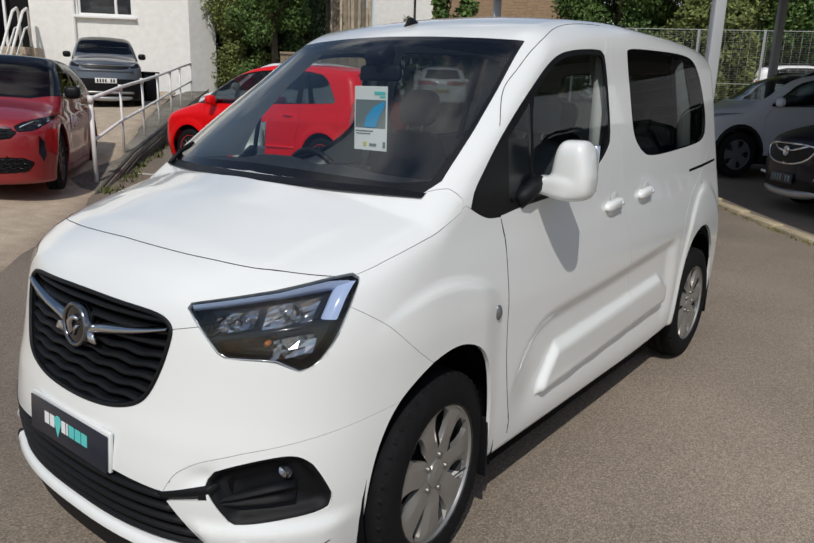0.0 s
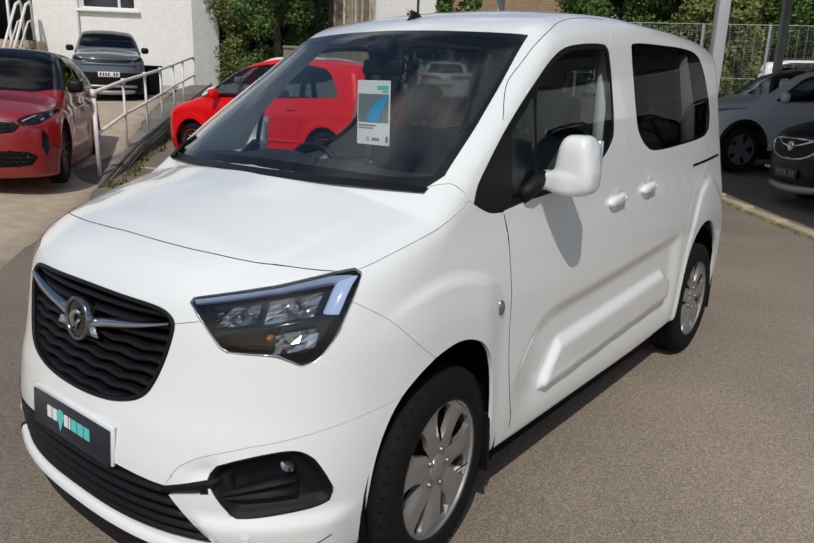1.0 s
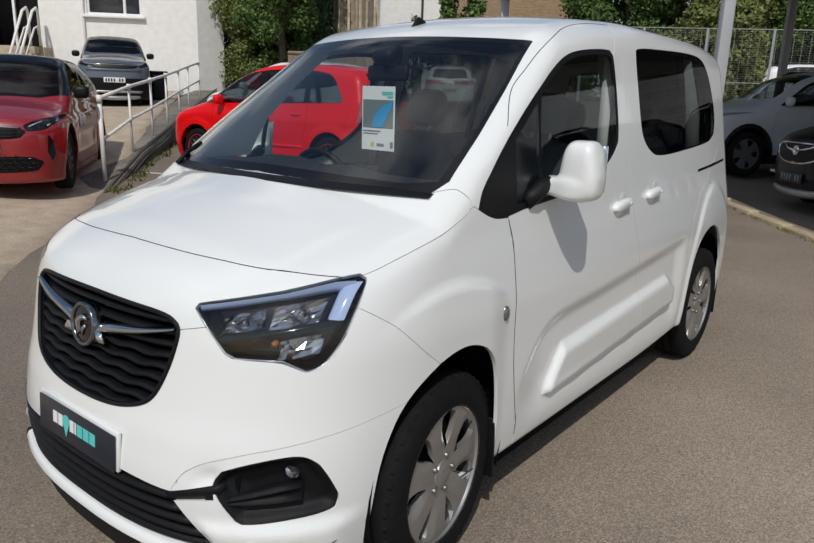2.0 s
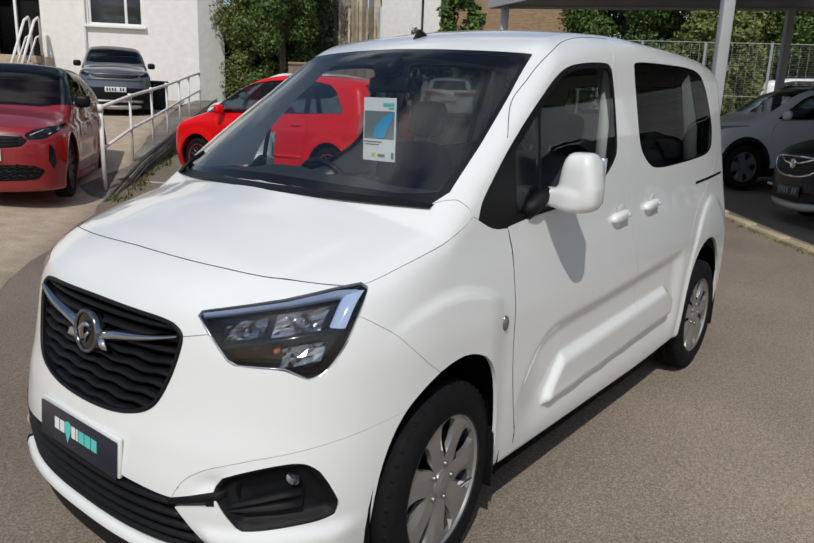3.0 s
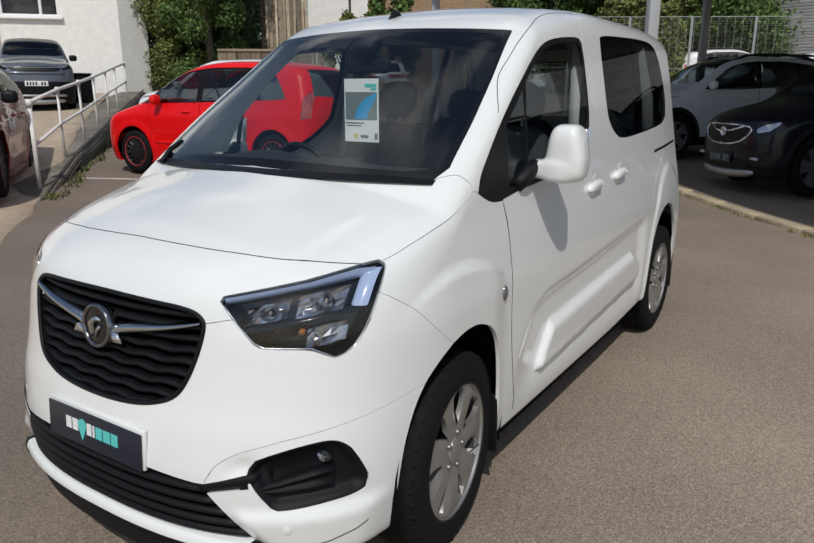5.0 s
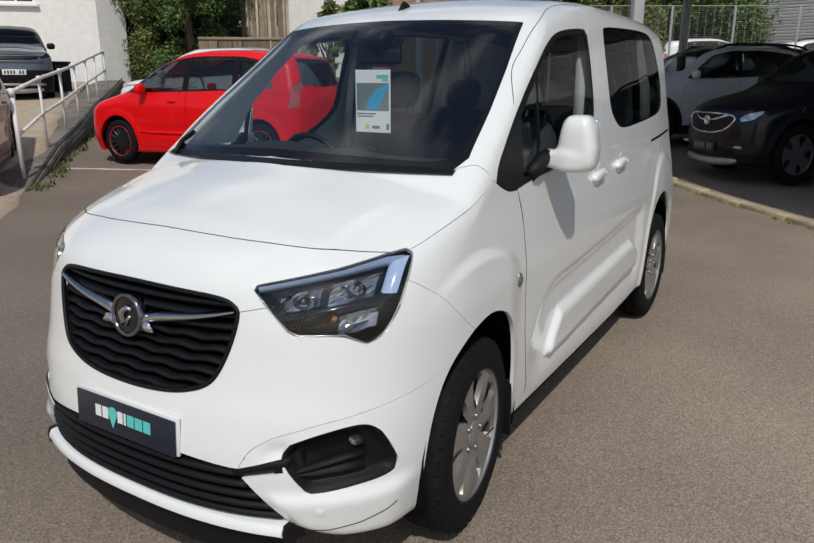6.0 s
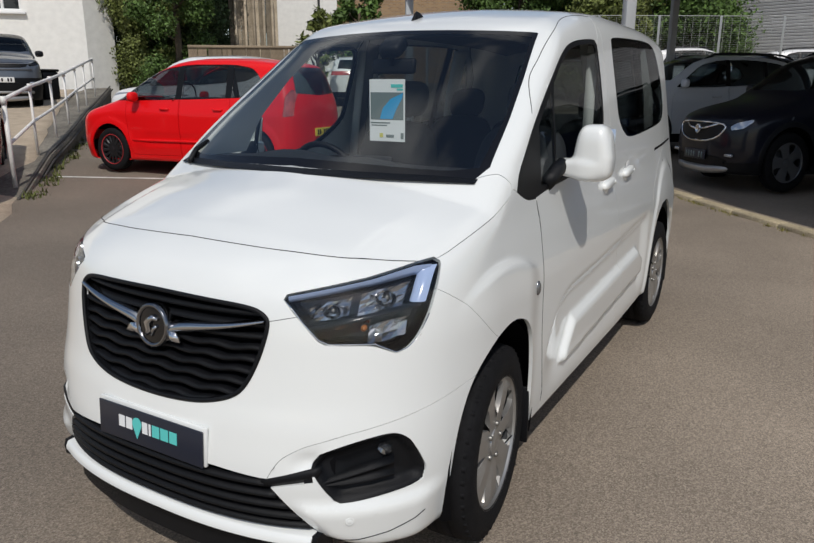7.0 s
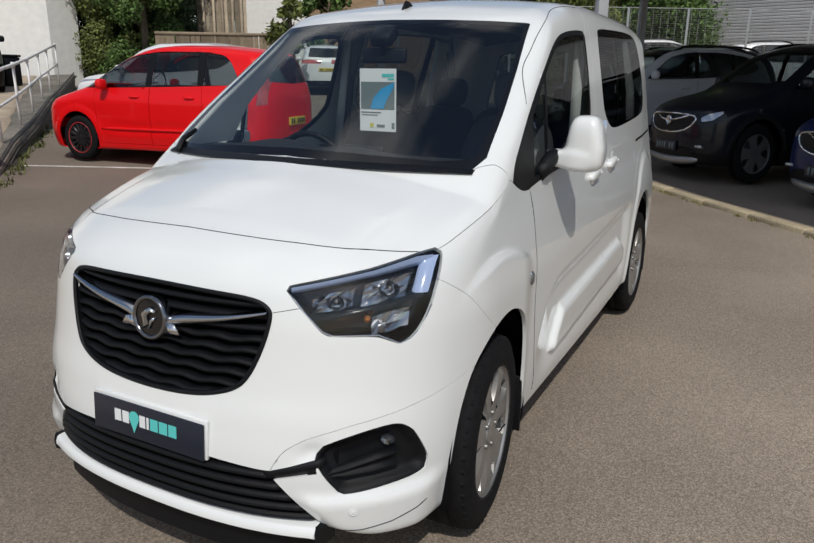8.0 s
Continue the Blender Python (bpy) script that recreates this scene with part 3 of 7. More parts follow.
    lip = [(-.25, float(skin_front(.25, BONNET_EDGE(.25))), float(BONNET_EDGE(.25)))] + [(float(x), float(skin_front(x, BONNET_EDGE(x))), float(BONNET_EDGE(x))) for x in np.linspace(0, .707, 22)]
    bonnet = rounded(f3(lip + [(.754, -.318, 1.073), (.762, -.272, 1.088), (.782, -.137, 1.123), (.797, .027, 1.17), (.797, .144, 1.221), (.735, .10, 1.285), (.69, .048, 1.263), (.607, .007, 1.26), (.428, -.044, 1.268), (.228, -.077, 1.277), (0, -.087, 1.282), (-.25, -.087, 1.282)], way), 1, .2)
    carve(bm, tag, 12, bonnet, way)
    # bumper and its lower part
    way = (.45, -.9, 0)
    carve(bm, tag, 13, f3([(-.3, -.76, .92), (.395, -.71, .922), (.50, -.68, .945), (.60, -.6, .98), (.70, -.5, 1.01), (.75, -.42, 1.015), (.785, -.355, .985), (.825, -.251, .919), (.854, -.114, .785), (.90, .2, .5), (.9, .2, .0), (-.4, -.8, .0)], way), way, test=lambda c: c.y < .3)
    carve(bm, tag, 14, f3([(.442, -.784, .475), (.455, -.776, .51), (.479, -.764, .54), (.533, -.735, .577), (.644, -.661, .615), (.746, -.547, .641), (.849, -.287, .679), (.9, .2, .72), (.9, .2, 0), (-.4, -.8, 0), (-.4, -.82, .46)], way), way, only=(13,), test=lambda c: c.y < .3)
    # doors and wing
    carve(bm, tag, 15, s_poly([(.475, .10), (.474, .335), (.425, .52), (.407, .62), (.394, .9), (.388, 1.068), (.36, 1.164), (.38, 1.21), (.50, 1.25), (1.0, 1.30), (1.2, 1.5), (1.2, 1.70), (1.285, 1.745), (1.385, 1.897), (1.39, 1.898), (1.393, 1.806), (1.414, 1.559), (1.46, 1.30), (1.522, 1.027), (1.60, .82), (1.672, .632), (1.69, .35), (1.69, .10)]), SIDE, test=lambda c: c.x > .5)
    carve(bm, tag, 16, s_poly([(1.69, .10), (1.69, .35), (1.672, .632), (1.60, .82), (1.522, 1.027), (1.46, 1.30), (1.414, 1.559), (1.393, 1.806), (1.39, 1.898), (1.70, 1.906), (2.2, 1.908), (2.66, 1.895), (2.9, 1.62), (2.95, 1.30), (2.72, 1.14), (2.56, 1.06), (2.44, .92), (2.40, .70), (2.38, .40), (2.38, .1)]), SIDE, test=lambda c: c.x > .5)
    carve(bm, tag, 17, s_poly([(-.40, 1.02), (-.36, 1.068), (-.32, 1.079), (-.137, 1.129), (.027, 1.176), (.144, 1.226), (.2, 1.20), (.36, 1.164), (.388, 1.068), (.394, .9), (.407, .62), (.425, .52), (.474, .335), (.475, .1), (-.5, .1), (-.5, 1.02)]), SIDE, test=lambda c: c.x > .5)
    carve(bm, tag, 18, s_poly([(2.51, 1.182), (3.12, 1.214), (3.12, 1.228), (2.51, 1.197)]), SIDE, only=(0, 16), test=lambda c: c.x > .5)

    # sill strip along the foot of the doors
    carve(bm, tag, 20, s_poly([(.30, .10), (.30, .262), (.60, .262), (1.06, .258), (1.68, .258), (2.10, .268), (2.42, .285), (2.42, .10)]), SIDE, only=(15, 16, 17), test=lambda c: c.x > .5)
    tidied(bm, tag, body_field)
    part("bonnet", lifted(bm, tag, (12,), "join", .0012, field=body_field), [WHITE, DARK], van)
    part("body_shell", lifted(bm, tag, (0,), "join", .0012, field=body_field), [WHITE, DARK], van, "white painted roof, pillars and rear quarters")
    part("front_bumper", lifted(bm, tag, (13,), "join", .0006, field=body_field), [WHITE, DARK], van)
    part("lower_bumper", lifted(bm, tag, (14,), "join", .0008, .02, field=body_field), [WHITE, DARK], van)
    frit = part("windscreen_border", lifted(bm, tag, (2,), "join", 0, 0), GLOSSY, van, "black printed edge of the windscreen")
    part("windscreen", lifted(bm, tag, (3,), "join", 0, 0), SCREEN, van, "clear windscreen with sky reflections")
    part("tail_window", lifted(bm, tag, (19,), "join", 0, .012), TAILGLASS, van, "rear window glass")
    for mirror, flip in ((None, 1), ("flip", -1)):
        part("front_wing", lifted(bm, tag, (17,), mirror, .0008, field=body_field), [WHITE, DARK], van)
        part("sill", lifted(bm, tag, (20,), mirror, .0008, field=body_field), [WHITE, DARK], van)
        door = part("front_door", lifted(bm, tag, (15,), mirror, .0022, field=body_field), [WHITE, DARK], van)
        slide = part("sliding_door", lifted(bm, tag, (16,), mirror, .0009, field=body_field), [WHITE, DARK], van)
        part("window_surround", lifted(bm, tag, (4,), mirror, 0, .01), BLACK, door, "black window surround")
        part("door_window", lifted(bm, tag, (5,), mirror, 0, 0), DOORGLASS, door)
        part("quarter_window", lifted(bm, tag, (6,), mirror, 0, 0), DOORGLASS, door)
        part("rear_window", lifted(bm, tag, (7,), mirror, 0, .012), TINTED, slide, "dark privacy glass")
        part("door_rail", lifted(bm, tag, (18,), mirror, 0, .012), DARK, van, "black slot of the sliding door rail")
        part("lamp_lens", lifted(bm, tag, (9,), mirror, .002, .03), LENS, van, "clear headlamp lens")
    bm.free()
    return van


van = build_van()


FOG_OPENING = [(.558, .522), (.586, .564), (.679, .597), (.74, .608), (.763, .591), (.795, .521), (.806, .462), (.798, .422), (.724, .415), (.636, .404), (.613, .417), (.577, .479)]


def inset(q, poly):
    """How far a point lies inside an outline (negative outside)."""
    best = 1e9
    for a, b in zip(poly, poly[1:] + poly[:1]):
        dx, dz = b[0] - a[0], b[1] - a[1]
        t = max(0, min(1, ((q[0] - a[0]) * dx + (q[1] - a[1]) * dz) / (dx * dx + dz * dz)))
        best = min(best, math.hypot(q[0] - a[0] - t * dx, q[1] - a[1] - t * dz))
    return best if within(q, poly) else -best


def build_front(van):
    # main grille: a dark bowl behind wavy bars
    bowl = bmesh.new()
    grid = {}
    for i, x in enumerate(np.linspace(-.43, .43, 33)):
        for j, z in enumerate(np.linspace(.63, .99, 13)):
            grid[i, j] = bowl.verts.new((x, float(skin_front(x, z)) + .05, z))
    for i in range(32):
        for j in range(12):
            bowl.faces.new((grid[i, j], grid[i + 1, j], grid[i + 1, j + 1], grid[i, j + 1]))
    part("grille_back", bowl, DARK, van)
    loop = rounded([(-.40, .94), (-.35, .96), (-.2, .965), (0, .968), (.2, .965), (.35, .96), (.40, .94), (.41, .912), (.393, .83), (.357, .74), (.318, .70), (.243, .675), (.164, .662), (.054, .655), (-.054, .655), (-.164, .662), (-.243, .675), (-.318, .70), (-.357, .74), (-.393, .83), (-.41, .912)], 2)
    grille = part("grille_frame", tube([(float(x), float(skin_front(x, z)) + .001, float(z)) for x, z in loop], .0075, 6, closed=True), BLACK, van, "black grille surround")
    wall = bmesh.new()
    inner = shrunk([(float(x), float(z)) for x, z in loop], .005)
    rings = [[wall.verts.new((x, float(skin_front(x, z)) + d, z)) for x, z in inner] for d in (.0, .05)]
    for i in range(len(inner)):
        j = (i + 1) % len(inner)
        wall.faces.new((rings[0][i], rings[0][j], rings[1][j], rings[1][i]))
    part("grille_shroud", wall, BLACK, van)
    for k in range(9):
        z0 = .945 - k * .0335
        edge = float(np.interp(z0, [.655, .675, .70, .74, .83, .912, .95], [.06, .235, .31, .352, .388, .402, .37])) + .008
        wave = (lambda x, z0=z0, k=k: z0 - .012 + .05 * x * x * (1 if k < 3 else .6) + (.0035 * math.sin(x * 46 + k * 1.3) if k > 2 else 0))
        part("grille_bar", bar_on_front(wave, -edge, edge, .004 - .012, .021, .045, 60), BLACK, grille)
    # chrome wings either side of a round emblem
    for s in (-1, 1):
        bmw = bmesh.new()
        rings = []
        for x in np.linspace(.055, .402, 22):
            t = (x - .055) / .347
            z = .868 + .028 * t + .03 * t * t - .018 * math.exp(-t * 9)
            tall = .024 * max(0.0, 1 - t) ** .9 + .008
            y = float(skin_front(x, z))
            rings.append([bmw.verts.new((s * x, y + dy, z + dz * tall)) for dy, dz in ((.02, .6), (-.006, .5), (-.014, 0), (-.004, -.5), (.02, -.6))])
        for a, b in zip(rings, rings[1:]):
            for k in range(4):
                bmw.faces.new((a[k], a[k + 1], b[k + 1], b[k]))
        bmesh.ops.recalc_face_normals(bmw, faces=bmw.faces)
        part("chrome_wing", bmw, DIMCHROME, grille, "chrome grille wing")
        cheek = slab([(0, 0), (.07, .004), (.05, .03), (.012, .034)], .01, Matrix.Translation((s * .048, float(skin_front(.08, .84)) - .004, .824)) @ Matrix.Rotation(math.pi / 2, 4, "X") @ Matrix.Diagonal((s, 1, 1, 1)))
        bmesh.ops.recalc_face_normals(cheek, faces=cheek.faces)
        part("chrome_cheek", cheek, CHROME, grille, "chrome piece beside the emblem")
    spin = Matrix.Translation((0, float(skin_front(0, .862)) - .012, .862)) @ Matrix.Rotation(-math.pi / 2, 4, "Z") @ Matrix.Rotation(radians(-6), 4, "Y")
    emblem = part("emblem", lathe([(-.03, .066), (.004, .069), (.009, .064), (.007, .058), (.004, .056)], 40), SMOKE, van, "round chrome emblem", m=spin)
    part("emblem_disc", lathe([(.002, .057), (.005, .03), (.006, .0005)], 32), GLOSSY, emblem)
    beast = bmesh.new()
    tube([(.006, -.024, -.032), (.009, -.005, -.014), (.010, -.012, .010), (.009, .012, .027), (.006, .029, .022)], .009, 8, beast, radii=[.006, .011, .012, .010, .005])
    tube([(.006, .004, -.030), (.009, .014, -.008), (.007, .026, .002)], .006, 8, beast)
    part("emblem_relief", beast, DIMCHROME, emblem)
    # dark tube added over the gap along the front of the bonnet
    xs_ = np.linspace(-.707, .707, 90)
    part("bonnet_seal", tube([(float(x), float(skin_front(abs(x), BONNET_EDGE(abs(x)))) + .0006, float(BONNET_EDGE(abs(x)))) for x in xs_], .0018, 6), DARK, van, "thin black gap along the bonnet front")
    # plate
    z0, z1 = .456, .592
    y0 = float(skin_front(.2, .53)) - .004
    tilt = Matrix.Translation((.014, y0, .536)) @ Matrix.Rotation(radians(-4), 4, "X")
    holder = part("plate_holder", box((.472, .012, .124), bevel=.003), WHITE, van, "white number plate plinth", m=tilt @ Matrix.Translation((0, .004, .003)))
    plate = part("number_plate", box((.462, .006, .114), bevel=.002), PLATE, van, "dark navy dealer plate with white and teal print", m=tilt @ Matrix.Translation((0, -.008, -.002)))

    def mark(x0, x1, z0, z1, mat, lean=0.0):
        m = slab([(x0, z0), (x1, z0), (x1 + lean, z1), (x0 + lean, z1)], .0012, Matrix.Translation((0, -.0032, 0)) @ Matrix.Rotation(math.pi / 2, 4, "X"))
        part("print_mark", m, mat, plate, smooth=False)
    for x0, x1, mat in ((-.135, -.107, INK_WHITE), (-.101, -.073, INK_WHITE), (-.027, -.003, INK_WHITE), (.003, .012, INK_WHITE), (.018, .050, INK_TEAL), (.055, .089, INK_TEAL), (.094, .126, INK_TEAL)):
        mark(x0, x1, -.012, .026, mat)
    pin = [(.0 + .021 * math.cos(a), .012 + .021 * math.sin(a)) for a in np.linspace(radians(205), radians(-25), 16)] + [(0, -.038)]
    part("print_pin", slab([(x - .051, z) for x, z in pin], .0014, Matrix.Translation((0, -.0032, 0)) @ Matrix.Rotation(math.pi / 2, 4, "X")), INK_TEAL, plate, smooth=False)
    # lower intake: dark back and four ribs
    back = bmesh.new()
    grid = {}
    for i, x in enumerate(np.linspace(-.60, .60, 33)):
        for j, z in enumerate(np.linspace(.245, .53, 9)):
            grid[i, j] = back.verts.new((x, float(skin_front(x, z)) + .045, z))
    for i in range(32):
        for j in range(8):
            back.faces.new((grid[i, j], grid[i + 1, j], grid[i + 1, j + 1], grid[i, j + 1]))
    part("intake_back", back, DARK, van)
    for z0 in (.455, .420, .385, .350, .318):
        edge = float(np.interp(z0, [.30, .356, .45, .475], [.560, .516, .436, .42]))
        part("intake_rib", bar_on_front(lambda x: z0, -edge, edge, .002, .026, .05, 50), BLACK, van)
    # white lip under the intake, with black end caps
    def swept(x0, x1, n, profile):
        bm = bmesh.new()
        rings = []
        for x in np.linspace(x0, x1, n):
            y = float(skin_front(abs(x), .305)) - .022 * (abs(x) / .57) ** 4
            rings.append([bm.verts.new((x, y + dy, z)) for dy, z in profile])
        for p, q in zip(rings, rings[1:]):
            for k in range(len(profile)):
                bm.faces.new((p[k], p[(k + 1) % len(profile)], q[(k + 1) % len(profile)], q[k]))
        bm.faces.new(rings[0])
        bm.faces.new(rings[-1][::-1])
        bmesh.ops.recalc_face_normals(bm, faces=bm.faces)
        for e in bm.edges:
            e.smooth = e.calc_face_angle(0) < .6
        return bm
    lip = part("front_lip", swept(-.566, .566, 60, [(.07, .303), (.0, .301), (-.006, .298), (-.014, .284), (-.015, .271), (-.010, .266), (.0, .263), (.07, .263)]), WHITE, van, "white painted lip under the lower intake")
    # unseen strip, added to bring the lip's ground shadow forward
    part("air_dam", swept(-.55, .55, 40, [(.035, .275), (.035, .15), (.05, .135), (.07, .15), (.07, .275)]), BLACK, lip, "black air dam behind the lip")
    for s in (-1, 1):
        part("lip_cap", swept(s * .564, s * .584, 5, [(.07, .304), (-.002, .302), (-.010, .28), (-.006, .245), (.07, .235)]), BLACK, lip, "black end cap of the lip")
        way = np.array([(.592, .282), (.67, .280), (.737, .292), (.785, .313), (.808, .336)])
        crease = [(s * (float(x) + .001), float(skin_front(x, z)) + .0004, float(z)) for x, z in zip(np.linspace(.592, .80, 30), np.interp(np.linspace(.592, .80, 30), way[:, 0], way[:, 1]))]
        # dark tube paints the shade line of the bumper's lower crease
        part("bumper_seam", tube(crease, .0013, 6), DARK, van, "dark seam low on the bumper")
    for s in (-1, 1):
        part("intake_arm", bar_on_front(lambda x: .463 + .26 * max(abs(x) - .44, 0), s * .425, s * .578, .001, .038, .03, 12), BLACK, van, "black strip to the fog lamp")
        # fog lamp pod
        pod = bmesh.new()
        grid = {}
        xs, zs = np.linspace(.545, .822, 36), np.linspace(.388, .624, 28)
        for i, x in enumerate(xs):
            for j, z in enumerate(zs):
                y = float(skin_front(min(x, .826), z))
                n = Vector((.55, -.83, 0))
                inside = inset((x, z), FOG_OPENING)
                d = .003 + .034 * float(ramp(inside, .004, .030)) + .012 * float(ramp(inside, .03, .07))
                grid[i, j] = pod.verts.new((s * (x - .55 * d), y + .83 * d, z))
        for i in range(len(xs) - 1):
            for j in range(len(zs) - 1):
                fc = (grid[i, j], grid[i + 1, j], grid[i + 1, j + 1], grid[i, j + 1])
                pod.faces.new(fc if s > 0 else fc[::-1])
        # a wedge-shaped deflector across the pod
        ridge = bmesh.new()
        rr = []
        for x, z, w in ((.585, .462, .004), (.64, .474, .016), (.70, .488, .026), (.745, .497, .03)):
            y = float(skin_front(x, z))
            rr.append([ridge.verts.new((s * (x - .55 * d), y + .83 * d, z + dz)) for d, dz in ((.045, w * .7), (.006, w * .55), (.008, w * .35), (.022, w * .1), (.020, -w * .55), (.006, -w * .75), (.010, -w), (.045, -w * 1.2))])
        for p_, q_ in zip(rr, rr[1:]):
            for k in range(7):
                ridge.faces.new((p_[k], p_[k + 1], q_[k + 1], q_[k]))
        ridge.faces.new(rr[-1])
        bmesh.ops.recalc_face_normals(ridge, faces=ridge.faces)
        surround = part("fog_surround", pod, BLACK, van, "black fog lamp surround")
        part("fog_deflector", ridge, BLACK, surround)
        at = Vector((s * .712, float(skin_front(.712, .548)) + .036, .548))
        part("fog_lamp", lathe([(-.03, .021), (0, .021), (.006, .015), (.008, .0005)], 24), LENS, surround, "small clear fog lamp", m=Matrix.Translation(at) @ Matrix.Rotation(radians(-62 if s > 0 else -118), 4, "Z"))
        part("fog_reflector", lathe([(-.03, .006), (-.012, .017), (-.004, .020)], 24), CHROME, surround, m=Matrix.Translation(at) @ Matrix.Rotation(radians(-62 if s > 0 else -118), 4, "Z"))
        # parking sensor
        xs_, zs_ = .66, .352
        part("parking_sensor", lathe([(-.005, .013), (.002, .013), (.003, .011), (.0015, .010), (.003, .008), (.003, .0004)], 20), WHITE, van, "round white parking sensor", m=Matrix.Translation((s * xs_, float(skin_front(xs_, zs_)), zs_)) @ Matrix.Rotation(radians(-50 if s > 0 else -130), 4, "Z"))


def build_headlamp(van, s):
    """Dark housing with reflector bowls, a daylight strip along the top coloured as reflected sky and an amber bulb,
    behind the lens.
    """
    housing = bmesh.new()
    grid = {}
    us, vs = np.linspace(.40, .80, 26), np.linspace(.82, 1.09, 16)
    for i, x in enumerate(us):
        for j, z in enumerate(vs):
            y = float(skin_front(min(x, FLANK(z) - .012), z))
            d = .07
            grid[i, j] = housing.verts.new((s * (x - .5 * d), y + .85 * d, z))
    for i in range(len(us) - 1):
        for j in range(len(vs) - 1):
            housing.faces.new((grid[i, j], grid[i + 1, j], grid[i + 1, j + 1], grid[i, j + 1]))
    root = part("headlamp_housing", housing, GLOSSY, van, "dark headlamp housing")
    turn = radians(-68 if s > 0 else -112)

    def place(x, z, d):
        y = float(skin_front(x, z))
        return Matrix.Translation((s * (x - .5 * d), y + .85 * d, z)) @ Matrix.Rotation(turn, 4, "Z")
    rng = random.Random(5)

    def facets(name, x0, x1, z0, z1, nx, nz, deep, mat, rough=.007, slant=0.0, label=""):
        bm = bmesh.new()
        spots = {}
        for i in range(nx + 1):
            for j in range(nz + 1):
                x = x0 + (x1 - x0) * i / nx + slant * j / nz
                z = z0 + (z1 - z0) * j / nz + .24 * (x - .6)
                y = float(skin_front(min(x, FLANK(z) - .02), z))
                d = deep + rng.uniform(-rough, rough) + .018 * math.sin(math.pi * j / nz)
                spots[i, j] = bm.verts.new((s * (x - .5 * d), y + .85 * d, z))
        for i in range(nx):
            for j in range(nz):
                f = (spots[i, j], spots[i + 1, j], spots[i + 1, j + 1], spots[i, j + 1])
                bm.faces.new(f if s > 0 else f[::-1])
        return part(name, bm, mat, root, label, smooth=False)
    facets("upper_reflector", .515, .615, .935, .985, 7, 4, .034, DIMCHROME, .010)
    facets("upper_reflector", .635, .725, .925, .990, 6, 6, .030, DIMCHROME, .006, label="faceted chrome reflector")
    facets("amber_reflector", .535, .665, .884, .912, 6, 2, .030, AMBER_CHROME, .007, label="amber tinted indicator reflector")
    facets("side_reflector", .665, .740, .842, .895, 5, 3, .030, DIMCHROME, .009)
    facets("inner_reflector", .490, .545, .905, .960, 3, 3, .040, SMOKE, .005, -.03)
    for x, z, r in ((.575, .955, .026), (.69, .985, .03)):
        part("reflector", lathe([(.012, r * 1.05), (.008, r), (-.01, r * .8), (-.024, r * .3)], 12), DIMCHROME, root, m=place(x, z, .03) @ Matrix.Diagonal((1, 1.0, .80, 1)))
        part("bulb", lathe([(-.03, .005), (-.008, .006), (-.004, .004), (-.003, .0004)], 12), STEEL, root, m=place(x, z, .025))
    part("indicator_bulb", lathe([(-.02, .009), (-.004, .008), (0, .0005)], 12), AMBER, root, "amber indicator bulb", m=place(.652, .903, .022))
    shelf = bmesh.new()
    rows = []
    for x in np.linspace(.50, .758, 16):
        z = .922 + .24 * (x - .6)
        y = float(skin_front(min(x, FLANK(z) - .02), z))
        rows.append([shelf.verts.new((s * (x - .5 * d), y + .85 * d, z + dz)) for d, dz in ((.05, .008), (.014, .005), (.013, 0), (.014, -.005), (.05, -.008))])
    for a, b in zip(rows, rows[1:]):
        for k in range(4):
            shelf.faces.new((a[k], a[k + 1], b[k + 1], b[k]))
    part("lamp_divider", shelf, GLOSSY, root)
    strip = bmesh.new()
    rows = []
    for x in np.linspace(.452, .745, 28):
        z = float(np.interp(x, [.431, .53, .638, .715, .757], [.990, 1.012, 1.036, 1.062, 1.062]))
        tall = .020 + .010 * max(0, x - .62) / .1
        y = float(skin_front(min(x, FLANK(z) - .02), z))
        rows.append([strip.verts.new((s * (x - .5 * d), y + .85 * d, z + dz)) for d, dz in ((.005, 0), (.007, -tall * .5), (.014, -tall), (.05, -tall))])
    for a, b in zip(rows, rows[1:]):
        for k in range(3):
            strip.faces.new((a[k], a[k + 1], b[k + 1], b[k]))
    part("daylight_strip", strip, SKY_SHEEN, root, "pale daylight running strip")
    # band at the outer corner, painted as sky mirrored in the lens
    tall = bmesh.new()
    rows = []
    for z in np.linspace(.965, 1.058, 10):
        x = .757 + .008 * math.sin((z - .9) * 20)
        y = float(skin_front(min(x, FLANK(z) - .02), z))
        rows.append([tall.verts.new((s * (x - dx - .5 * dd_), y + .85 * dd_ - dx * .9, z)) for dx, dd_ in ((0, .012), (.010, .008), (.030, .012), (.036, .03))])
    for a, b in zip(rows, rows[1:]):
        for k in range(3):
            tall.faces.new((a[k], a[k + 1], b[k + 1], b[k]))
    part("side_guide", tall, SKY_SHEEN, root)
    rim = [(.431, .992), (.470, .962), (.503, .926), (.549, .880), (.576, .868), (.63, .868), (.68, .866), (.725, .837), (.746, .845), (.765, .875), (.774, .932)]
    part("lamp_trim", tube([(s * x, float(skin_front(min(x, FLANK(z) - .012), z)) + .004, z) for x, z in rim], .0022, 6), CHROME, root, "thin bright edge under the headlamp")


